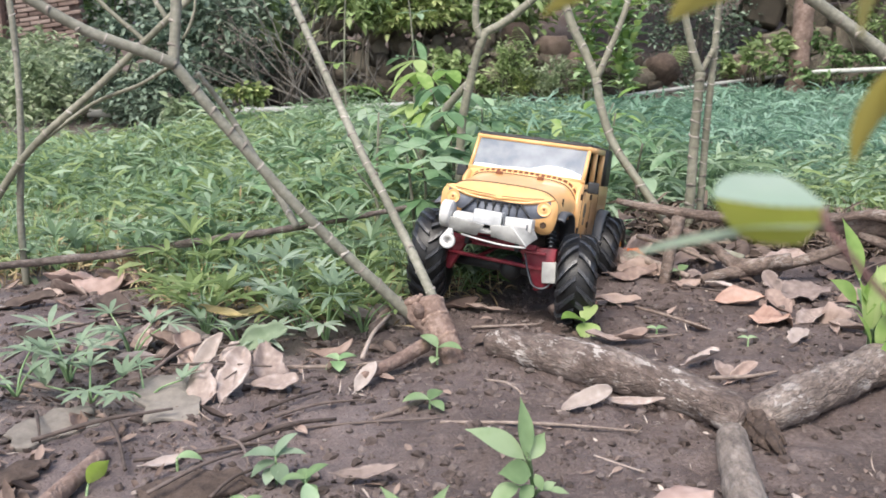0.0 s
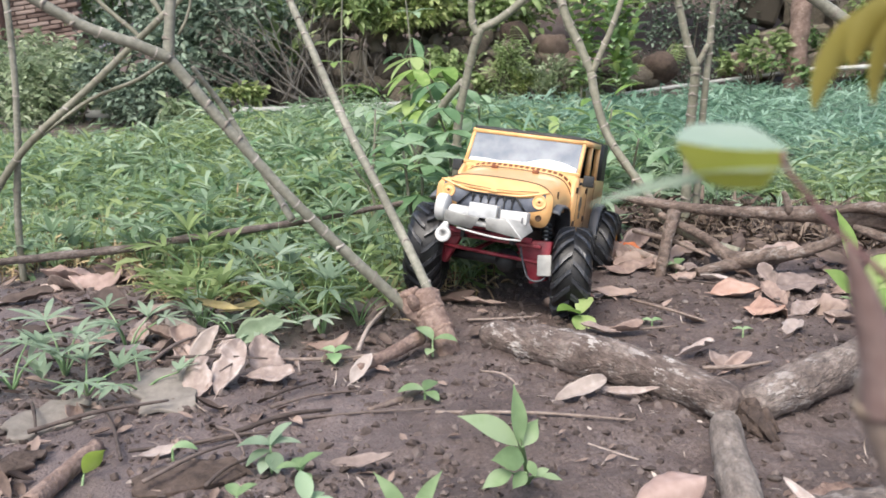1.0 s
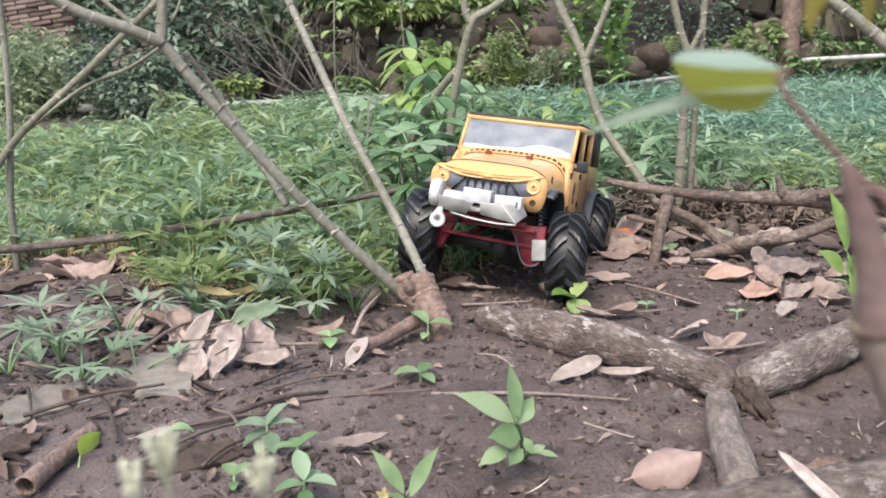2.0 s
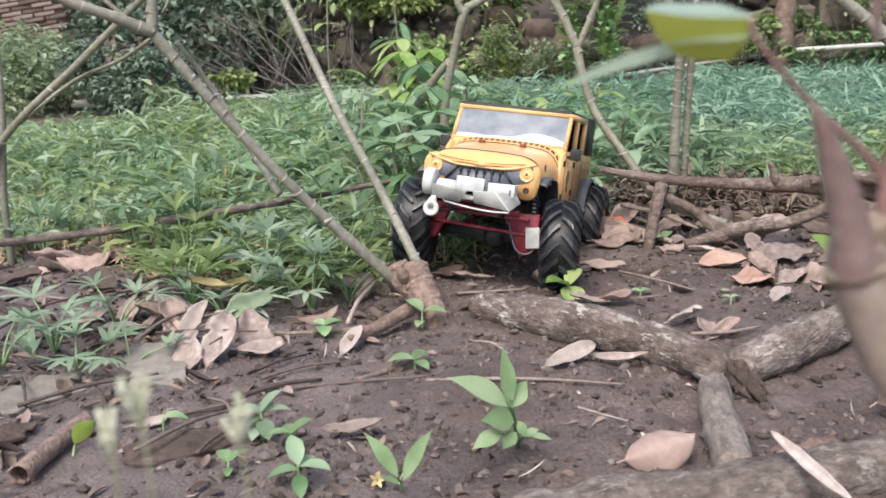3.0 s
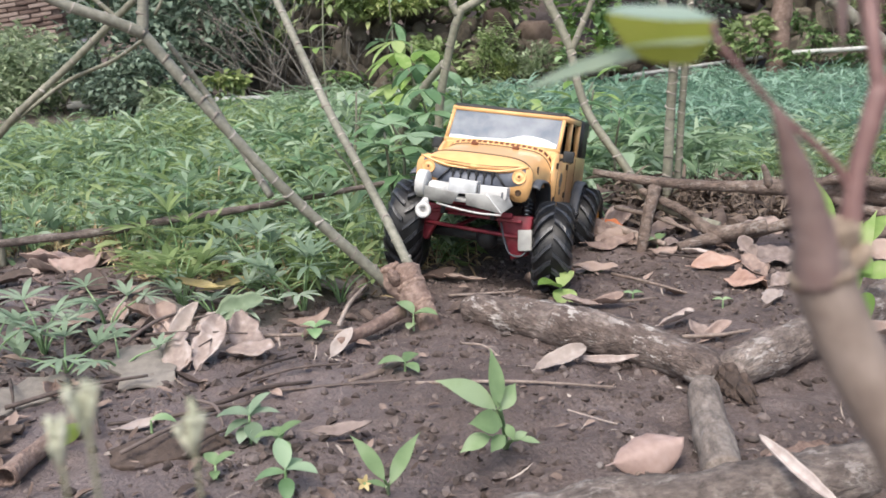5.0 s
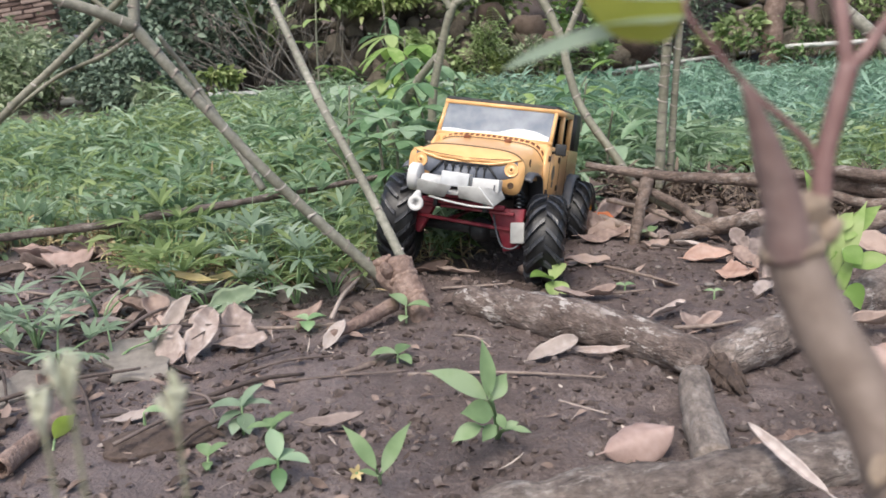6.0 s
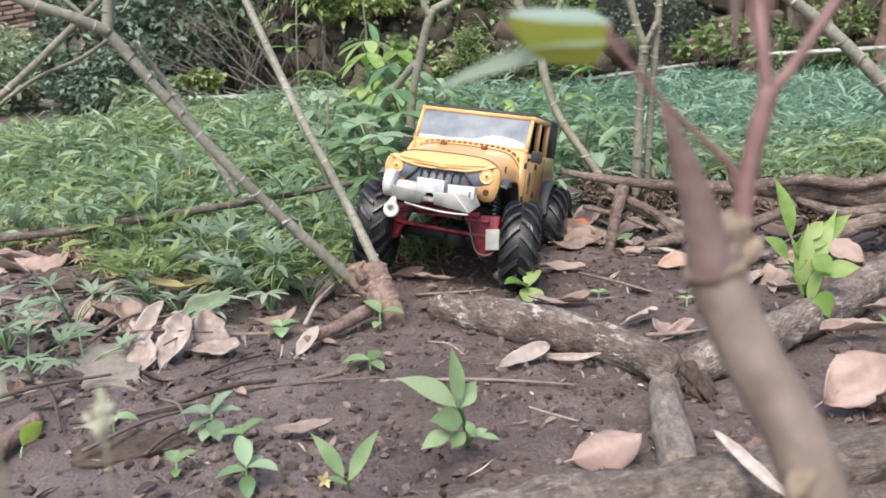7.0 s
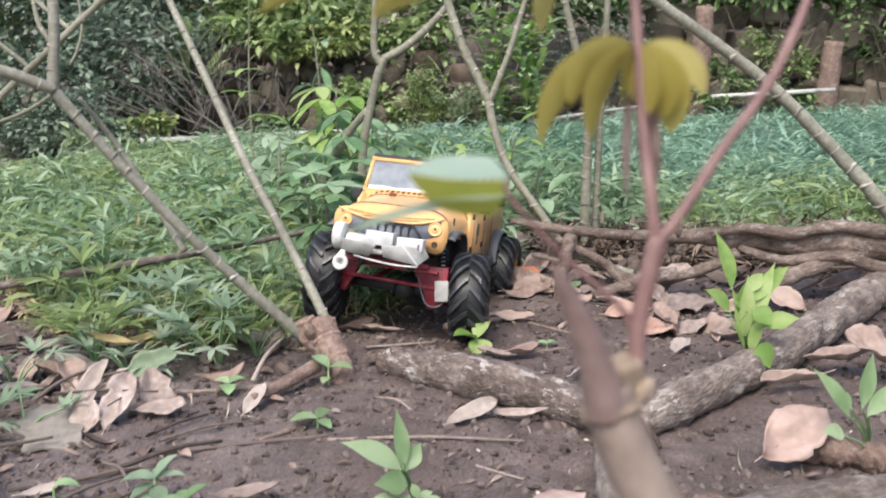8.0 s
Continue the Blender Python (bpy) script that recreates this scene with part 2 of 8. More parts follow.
    l.new(tc.outputs["Object"], patch.inputs["Vector"])
    pm = n.new("ShaderNodeMapRange")
    pm.inputs[1].default_value, pm.inputs[2].default_value, pm.inputs[3].default_value, pm.inputs[4].default_value = 0.43, 0.57, 0.05, 1.6
    l.new(patch.outputs["Fac"], pm.inputs[0])
    pmul = n.new("ShaderNodeMath")
    pmul.operation = "MULTIPLY"
    l.new(pr.outputs[0], pmul.inputs[0])
    l.new(pm.outputs[0], pmul.inputs[1])
    l.new(pmul.outputs[0], mx.inputs[0])
    l.new(mixc.outputs[2], mx.inputs[6])
    mx.inputs[7].default_value = (0.42, 0.385, 0.355, 1)
    l.new(mx.outputs[2], bsdf.inputs["Base Color"])
    return m


STUMPEDGE = shader("torn_bark_edge", [(0.14, 0.09, 0.07), (0.25, 0.175, 0.14), (0.40, 0.305, 0.255)], scale=260, rough=0.8, bump=0.6, bump_scale=400, big=60, bump_dist=0.001)
LOG_COLORS = [(0.072, 0.051, 0.043), (0.172, 0.133, 0.115), (0.325, 0.278, 0.25)]
LOGBARK = bark("rough_log_bark", LOG_COLORS, -48, lichen=0.72, cracks=0.90)
LOGBARK_B = bark("pale_log_bark", [(0.108, 0.084, 0.072), (0.21, 0.168, 0.145), (0.34, 0.29, 0.252)], 42, lichen=0.5, cracks=0.90)
LOGBARK_C = bark("grey_log_bark", [(0.068, 0.054, 0.047), (0.148, 0.12, 0.105), (0.265, 0.23, 0.203)], 14, lichen=0.25, cracks=0.95)
BRANCHBARK = bark("brown_branch_bark", [(0.088, 0.063, 0.051), (0.168, 0.126, 0.104), (0.285, 0.228, 0.192)], 8, lichen=0.28, cracks=0.92)
STUBBARK = bark("smooth_stub_bark", [(0.13, 0.106, 0.09), (0.215, 0.18, 0.155), (0.32, 0.28, 0.246)], 84, scale=240, lichen=0.15, cracks=0.97)
LOGDARK = shader("dark_rotten_wood", [(0.03, 0.022, 0.018), (0.07, 0.05, 0.04), (0.12, 0.09, 0.075)], scale=130, rough=0.9, bump=1.0, bump_scale=120, big=18, bump_dist=0.004)
BUSHWOOD = shader("bush_wood", [(0.045, 0.042, 0.03), (0.09, 0.082, 0.06), (0.15, 0.135, 0.105)], scale=60, rough=0.8, bump=0.3, bump_scale=150, vary=0.4)
GREYTWIG = shader("grey_dead_twig", [(0.062, 0.056, 0.048), (0.115, 0.105, 0.09), (0.19, 0.177, 0.152)], scale=60, rough=0.8, bump=0.3, bump_scale=150, vary=0.5)
TWIG = shader("dead_twig", [(0.13, 0.095, 0.08), (0.24, 0.19, 0.16), (0.38, 0.32, 0.28)], scale=150, rough=0.8, bump=0.4, bump_scale=300, vary=0.3)
WEEDSTEM = shader("dull_weed_stem", [(0.17, 0.17, 0.11), (0.24, 0.24, 0.16), (0.32, 0.31, 0.22)], scale=200, rough=0.6, bump=0.0)
SPIKE = shader("dead_spike", [(0.13, 0.080, 0.072), (0.205, 0.142, 0.128), (0.30, 0.23, 0.21)], scale=160, rough=0.7, bump=0.2, bump_scale=200, big=60)
BUD = shader("pale_bud", [(0.33, 0.34, 0.24), (0.44, 0.45, 0.34), (0.56, 0.56, 0.46)], scale=200, rough=0.6, bump=0.0, vary=0.3)
CUTBARK = shader("cutting_bark", [(0.135, 0.102, 0.083), (0.195, 0.152, 0.126), (0.265, 0.215, 0.183)], scale=180, rough=0.75, bump=0.4, bump_scale=300, big=40, mottle=0.4, bump_dist=0.001)
CUTWOOD = shader("cut_wood", [(0.16, 0.12, 0.088), (0.24, 0.185, 0.138), (0.33, 0.265, 0.205)], scale=240, rough=0.7, bump=0.5, bump_scale=400, big=120, bump_dist=0.001)
SHOOT = shader("red_shoot", [(0.115, 0.062, 0.058), (0.185, 0.105, 0.097), (0.28, 0.175, 0.16)], scale=120, rough=0.5, bump=0.2, bump_scale=300, big=30)
DRY = shader("dry_leaf_tan", [(0.145, 0.100, 0.083), (0.278, 0.204, 0.172), (0.405, 0.320, 0.280)], scale=95, rough=0.65, bump=0.4, bump_scale=160, vary=0.35, big=30, bump_dist=0.001)
DRY_ORANGE = shader("dry_leaf_orange", [(0.21, 0.118, 0.088), (0.345, 0.215, 0.165), (0.445, 0.318, 0.262)], scale=80, rough=0.6, bump=0.35, bump_scale=160, vary=0.3, big=30, bump_dist=0.001)
DRY_BRIGHT = shader("bright_orange_leaf", [(0.42, 0.10, 0.035), (0.58, 0.16, 0.055), (0.64, 0.26, 0.12)], scale=70, rough=0.6, bump=0.3, bump_scale=160, big=30, bump_dist=0.001)
STRAWLEAF = shader("straw_leaf", [(0.32, 0.25, 0.11), (0.46, 0.37, 0.18), (0.57, 0.48, 0.28)], scale=70, rough=0.7, bump=0.3, bump_scale=160, big=30, bump_dist=0.001)
DRY_PALE = shader("dry_leaf_pale", [(0.145, 0.105, 0.088), (0.290, 0.230, 0.203), (0.46, 0.40, 0.37)], scale=110, rough=0.7, bump=0.4, bump_scale=160, vary=0.3, big=35, bump_dist=0.001)
SALMON = shader("salmon_leaf", [(0.235, 0.158, 0.135), (0.350, 0.252, 0.218), (0.45, 0.345, 0.305)], scale=80, rough=0.65, bump=0.35, bump_scale=160, big=30, bump_dist=0.001)
DRY_WHITE = shader("dry_leaf_white", [(0.24, 0.195, 0.17), (0.34, 0.29, 0.26), (0.44, 0.395, 0.365)], scale=110, rough=0.7, bump=0.3, bump_scale=160, vary=0.15, big=35, bump_dist=0.001)
DRY_GREY = shader("dry_leaf_grey", [(0.15, 0.115, 0.102), (0.25, 0.20, 0.18), (0.36, 0.31, 0.285)], scale=110, rough=0.75, bump=0.4, bump_scale=160, vary=0.3, big=35, bump_dist=0.001)
# dark leaf brown that also carries the shade under the branch pile
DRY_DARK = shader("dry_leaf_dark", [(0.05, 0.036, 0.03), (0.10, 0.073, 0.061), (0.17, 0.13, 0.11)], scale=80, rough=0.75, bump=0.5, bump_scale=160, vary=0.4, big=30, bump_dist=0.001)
DRY_BROWN = shader("dry_leaf_brown", [(0.11, 0.075, 0.06), (0.22, 0.155, 0.125), (0.34, 0.26, 0.22)], scale=70, rough=0.7, bump=0.5, bump_scale=160, vary=0.4, big=30, bump_dist=0.001)
LITTER = shader("leaf_scrap", [(0.06, 0.042, 0.034), (0.13, 0.092, 0.075), (0.24, 0.18, 0.15)], scale=150, rough=0.8, bump=0.3, vary=0.8, by="island", big=20)
LITTER_PALE = shader("pale_leaf_scrap", [(0.17, 0.125, 0.10), (0.29, 0.235, 0.20), (0.45, 0.39, 0.34)], scale=150, rough=0.8, bump=0.3, vary=0.8, by="island", big=20)
STONE = shader("field_stone", [(0.060, 0.050, 0.037), (0.130, 0.109, 0.081), (0.23, 0.197, 0.152)], scale=40, rough=0.9, bump=0.9, bump_scale=70, vary=0.6, big=7, bump_dist=0.012)
RUSTSTONE = shader("reddish_stone", [(0.062, 0.043, 0.033), (0.115, 0.081, 0.062), (0.185, 0.138, 0.109)], scale=40, rough=0.9, bump=0.9, bump_scale=70, vary=0.4, big=7, bump_dist=0.012)
BRICK = shader("old_brick", [(0.12, 0.085, 0.072), (0.19, 0.14, 0.118), (0.26, 0.205, 0.178)], scale=25, rough=0.9, bump=0.5, bump_scale=50, vary=0.6, big=4, bump_dist=0.006)
MORTAR = shader("old_mortar", [(0.12, 0.094, 0.083), (0.185, 0.15, 0.132), (0.25, 0.21, 0.188)], scale=20, rough=0.95, bump=0.5, bump_scale=60)
PIPE = shader("white_plastic_pipe", [(0.28, 0.28, 0.255), (0.43, 0.43, 0.40), (0.55, 0.55, 0.52)], scale=30, rough=0.5, bump=0.1, big=3)
SLAB = shader("grey_wood_slab", [(0.11, 0.098, 0.085), (0.19, 0.17, 0.148), (0.275, 0.25, 0.217)], scale=90, rough=0.85, bump=0.5, bump_scale=180, vary=0.2)
# the toy truck
YELLOW = shader("yellow_plastic", [(0.665, 0.365, 0.135), (0.75, 0.437, 0.180), (0.82, 0.505, 0.238)], scale=70, rough=0.38, bump=0.03, bump_scale=400, big=14, mottle=0.6, coat=0.45)
YELLOW_RIM = shader("yellow_rim_plastic", [(0.60, 0.25, 0.02), (0.72, 0.32, 0.03), (0.78, 0.38, 0.05)], scale=90, rough=0.45, bump=0.05, big=40)
BLACK = shader("black_vinyl", [(0.012, 0.013, 0.014), (0.022, 0.023, 0.024), (0.045, 0.046, 0.046)], scale=90, rough=0.5, bump=0.25, bump_scale=500, big=20)
RUBBER = shader("tyre_rubber", [(0.006, 0.006, 0.0065), (0.011, 0.011, 0.0115), (0.020, 0.020, 0.0205)], scale=120, rough=0.42, bump=0.2, bump_scale=300, big=25)
# lighter, bluer copy of the rubber: dust and sky sheen on the lugs
TREAD_SHEEN = shader("tyre_tread_sheen", [(0.014, 0.0148, 0.0175), (0.030, 0.032, 0.037), (0.065, 0.067, 0.072)], scale=160, rough=0.32, bump=0.15, bump_scale=300, big=30)
GREYPL = shader("dark_grey_plastic", [(0.055, 0.06, 0.068), (0.085, 0.09, 0.10), (0.13, 0.135, 0.145)], scale=70, rough=0.5, bump=0.1, bump_scale=300)
WHITEPL = shader("scuffed_white_plastic", [(0.19, 0.187, 0.175), (0.34, 0.34, 0.325), (0.46, 0.46, 0.44)], scale=60, rough=0.5, bump=0.1, bump_scale=250, big=35)
DRUMPL = shader("worn_white_plastic", [(0.38, 0.375, 0.36), (0.56, 0.56, 0.545), (0.68, 0.68, 0.66)], scale=60, rough=0.5, bump=0.1, bump_scale=250, big=35)
WHITEFILM = shader("white_film", [(0.74, 0.72, 0.68), (0.82, 0.80, 0.77), (0.86, 0.85, 0.82)], scale=40, rough=0.6, bump=0.05)
SILVER = shader("dull_silver", [(0.38, 0.39, 0.39), (0.55, 0.56, 0.56), (0.68, 0.69, 0.69)], scale=60, rough=0.4, bump=0.1, metal=0.35, big=40)
RED = shader("red_painted_metal", [(0.12, 0.012, 0.020), (0.22, 0.022, 0.036), (0.30, 0.07, 0.075)], scale=80, rough=0.5, bump=0.15, bump_scale=250, big=40)
SEAM = shader("dark_seam", [(0.03, 0.016, 0.008), (0.05, 0.027, 0.014), (0.085, 0.045, 0.022)], scale=60, rough=0.7, bump=0.0)
VENT = shader("brown_vent_plastic", [(0.11, 0.034, 0.014), (0.16, 0.053, 0.022), (0.22, 0.08, 0.036)], scale=60, rough=0.6, bump=0.0)
GRILLE = shader("blue_grey_plastic", [(0.060, 0.068, 0.088), (0.095, 0.106, 0.132), (0.14, 0.155, 0.185)], scale=150, rough=0.45, bump=0.1)
GREYSTICKER = shader("grey_sticker", [(0.10, 0.085, 0.06), (0.17, 0.14, 0.10), (0.25, 0.21, 0.15)], scale=200, rough=0.6, bump=0.0)
GLASS = bpy.data.materials.new("windscreen_film")
GLASS.use_nodes = True
_g = GLASS.node_tree.nodes["Principled BSDF"]
_g.inputs["Base Color"].default_value = (0.19, 0.235, 0.30, 1)
_g.inputs["Specular IOR Level"].default_value = 0.25
_g.inputs["Roughness"].default_value = 0.22
_g.inputs["Transmission Weight"].default_value = 0.4
_g.inputs["IOR"].default_value = 1.5
_smear = GLASS.node_tree.nodes.new("ShaderNodeTexNoise")
_smear.inputs["Scale"].default_value, _smear.inputs["Detail"].default_value = 26, 5
_tint = GLASS.node_tree.nodes.new("ShaderNodeValToRGB")
_tint.color_ramp.elements[0].position, _tint.color_ramp.elements[1].position = 0.36, 0.66
_tint.color_ramp.elements[0].color, _tint.color_ramp.elements[1].color = (0.12, 0.165, 0.23, 1), (0.30, 0.34, 0.39, 1)
GLASS.node_tree.links.new(GLASS.node_tree.nodes.new("ShaderNodeTexCoord").outputs["Object"], _smear.inputs["Vector"])
GLASS.node_tree.links.new(_smear.outputs["Fac"], _tint.inputs["Fac"])
GLASS.node_tree.links.new(_tint.outputs["Color"], _g.inputs["Base Color"])


# ---- builders ----
def thing(name, label, category, group="", m=None, kind=""):
    ob = new(name)
    ob.empty_display_size = 0.02
    if m is not None:
        ob.matrix_world = m
    return tagged(ob, label, category, group, kind)


def part(name, bm, material, parent=None, label="", smooth=True):
    me = bpy.data.meshes.new(name)
    bm.normal_update()
    bm.to_mesh(me)
    bm.free()
    if smooth:
        me.polygons.foreach_set("use_smooth", [True] * len(me.polygons))
    me.materials.append(material)
    ob = new(name, me)
    if parent is not None:
        ob.parent = parent
    if label:
        tagged(ob, label)
    return ob


def raw(name, verts, faces, material, parent=None, label="", smooth=True):
    me = bpy.data.meshes.new(name)
    me.from_pydata([tuple(v) for v in verts], [], [tuple(int(i) for i in f) for f in faces])
    if smooth:
        me.polygons.foreach_set("use_smooth", [True] * len(me.polygons))
    me.materials.append(material)
    me.update()
    ob = new(name, me)
    if parent is not None:
        ob.parent = parent
    if label:
        tagged(ob, label)
    return ob


def spline(pts, step):
    """Catmull-Rom through points (x, y, z, r), resampled about every step metres."""
    p = [np.array(q, float) for q in pts]
    p = [2 * p[0] - p[1]] + p + [2 * p[-1] - p[-2]]
    out = []
    for i in range(1, len(p) - 2):
        a, b, c, d = p[i - 1:i + 3]
        n = max(2, int(np.linalg.norm((c - b)[:3]) / step))
        for k in range(n):
            t = k / n
            out.append(0.5 * (2 * b + (c - a) * t + (2 * a - 5 * b + 4 * c - d) * t * t + (3 * b - a - 3 * c + d) * t ** 3))
    out.append(p[-2])
    return np.array(out)


def tube(bm, pts, step=0.006, seg=10, node=0.0, node_h=0.18, rough=0.0, rscale=40, lump=0.0, seed=0, closed=True):
    """A round limb along a smooth line; node: spacing of the raised rings of a cane; rough and lump: fine and broad unevenness."""
    s = spline(pts, step)
    n = len(s)
    d = np.gradient(s[:, :3], axis=0)
    d /= np.linalg.norm(d, axis=1)[:, None] + 1e-12
    dist = np.concatenate([[0], np.cumsum(np.linalg.norm(np.diff(s[:, :3], axis=0), axis=1))])
    u = np.cross(d[0], (0.31, 0.17, 0.93) if abs(d[0][2]) < 0.9 else (1, 0, 0))
    rings = []
    rng = random.Random(seed)
    nodes = []
    if node:
        q = node * 0.6
        while q < dist[-1]:
            nodes.append((q, rng.uniform(-0.5, 0.5), rng.uniform(0, 6.28)))
            q += node * rng.uniform(0.75, 1.3)
    for i in range(n):
        u = u - d[i] * (u @ d[i])
        u /= np.linalg.norm(u)
        v = np.cross(d[i], u)
        ring = []
        for k in range(seg):
            a = 2 * math.pi * k / seg
            r = s[i, 3]
            for q, tilt, ph in nodes:
                off = (dist[i] - q - tilt * r * math.cos(a - ph)) / (s[i, 3] * 0.42)
                if abs(off) < 3:
                    r += s[i, 3] * node_h * math.exp(-off * off) * (1 + 0.9 * max(0, math.cos(a - ph)) ** 4)
            w = s[i, :3] + (u * math.cos(a) + v * math.sin(a)) * r
            if rough or lump:
                w3 = Vector(w) * rscale + Vector((seed * 3.7, seed, 0))
                r *= 1 + rough * noise.noise(w3 * 3.1) + lump * noise.noise(w3 * 0.7)
                w = s[i, :3] + (u * math.cos(a) + v * math.sin(a)) * r
            ring.append(bm.verts.new(w))
        rings.append(ring)
    for i in range(n - 1):
        for k in range(seg):
            bm.faces.new((rings[i][k], rings[i][(k + 1) % seg], rings[i + 1][(k + 1) % seg], rings[i + 1][k]))
    if closed:
        bm.faces.new(rings[0][::-1])
        bm.faces.new(rings[-1])
    return bm


def box(bm, c, size, rot=(0, 0, 0), bevel=0.0, taper=None):
    m = pose(*c, *rot) @ Matrix.Diagonal((*size, 1))
    r = bmesh.ops.create_cube(bm, size=1.0)
    vs = r["verts"]
    if taper:
        for v in vs:
            if v.co.z > 0:
                v.co.x *= taper[0]
                v.co.y *= taper[1]
    bmesh.ops.transform(bm, matrix=m, verts=vs)
    if bevel:
        es = list({e for v in vs for e in v.link_edges})
        bmesh.ops.bevel(bm, geom=es, offset=bevel, segments=2, affect="EDGES", profile=0.6)
    return bm


def rod(bm, a, b, r, seg=12, r2=None):
    a, b = Vector(a), Vector(b)
    d = b - a
    m = Matrix.Translation((a + b) / 2) @ d.to_track_quat("Z", "Y").to_matrix().to_4x4()
    bmesh.ops.create_cone(bm, cap_ends=True, segments=seg, radius1=r, radius2=r if r2 is None else r2, depth=d.length, matrix=m)
    return bm


def extrude_poly(bm, poly, axis, lo, hi):
    """A flat outline, given in the two axes other than axis (in x, y, z order), drawn out from lo to hi along axis."""
    def put(p, w):
        q = list(p)
        q.insert(axis, w)
        return bm.verts.new(q)
    a = [put(p, lo) for p in poly]
    b = [put(p, hi) for p in poly]
    n = len(poly)
    bm.faces.new(a[::-1])
    bm.faces.new(b)
    for i in range(n):
        bm.faces.new((a[i], a[(i + 1) % n], b[(i + 1) % n], b[i]))
    bmesh.ops.recalc_face_normals(bm, faces=bm.faces[:])
    return bm


def lathe(bm, profile, seg=32, axis="X"):
    """Spins (along, radius) pairs round the x axis."""
    rings = []
    for x, r in profile:
        rings.append([bm.verts.new((x, r * math.cos(2 * math.pi * k / seg), r * math.sin(2 * math.pi * k / seg))) for k in range(seg)])
    for i in range(len(rings) - 1):
        for k in range(seg):
            bm.faces.new((rings[i][k], rings[i][(k + 1) % seg], rings[i + 1][(k + 1) % seg], rings[i + 1][k]))
    bm.faces.new(rings[0][::-1])
    bm.faces.new(rings[-1])
    bmesh.ops.recalc_face_normals(bm, faces=bm.faces[:])
    return bm


def blades(base, az, el, length, width, droop, fold=0.25, rows=4, peak=0.4, roll=None, tip=0.8):
    """Many thin leaves at once: three columns and rows + 1 cross lines each. Returns verts and faces."""
    base, az, el, length, width, droop = (np.asarray(v, float) for v in (base, az, el, length, width, droop))
    n = len(base)
    s = np.linspace(0, 1, rows + 1)
    ang = el[:, None] - droop[:, None] * s[None, :]
    step = length[:, None] / rows
    ca, sa = np.cos(ang), np.sin(ang)
    h = np.concatenate([np.zeros((n, 1)), np.cumsum((ca[:, 1:] + ca[:, :-1]) / 2 * step, 1)], 1)
    z = np.concatenate([np.zeros((n, 1)), np.cumsum((sa[:, 1:] + sa[:, :-1]) / 2 * step, 1)], 1)
    dx, dy = np.cos(az)[:, None], np.sin(az)[:, None]
    mid = np.stack([base[:, 0:1] + h * dx, base[:, 1:2] + h * dy, base[:, 2:3] + z], 2)
    nrm = np.stack([-sa * dx, -sa * dy, ca], 2)
    side = np.stack([np.broadcast_to(-dy, h.shape), np.broadcast_to(dx, h.shape), np.zeros_like(h)], 2)
    if roll is not None:
        cr, sr = np.cos(roll)[:, None, None], np.sin(roll)[:, None, None]
        side, nrm = side * cr + nrm * sr, nrm * cr - side * sr
    prof = np.where(s < peak, np.sin(np.pi / 2 * np.clip(s / peak, 0, 1)) ** 0.7, np.cos(np.pi / 2 * np.clip((s - peak) / (1 - peak), 0, 1)) ** tip)
    prof[0] = 0.12
    prof[-1] = 0.02
    w = (width[:, None] * 0.5 * prof[None, :])[:, :, None]
    left = mid + side * w + nrm * w * fold * 2
    right = mid - side * w + nrm * w * fold * 2
    v = np.stack([left, mid, right], 2).reshape(n, -1, 3)
    per = (rows + 1) * 3
    f = []
    for r in range(rows):
        for c in range(2):
            i = r * 3 + c
            f.append((i, i + 1, i + 4, i + 3))
    f = np.array(f)
    faces = (f[None] + (np.arange(n) * per)[:, None, None]).reshape(-1, 4)
    return v.reshape(-1, 3), faces


def join(*packs):
    vs, fs, o = [], [], 0
    for v, f in packs:
        vs.append(v)
        fs.append(np.asarray(f) + o)
        o += len(v)
    return np.concatenate(vs), np.concatenate(fs)


def foliage(name, material, base, az, el, length, width, droop, parent=None, label="", **k):
    v, f = blades(base, az, el, length, width, droop, **k)
    return raw(name, v, f, material, parent, label)


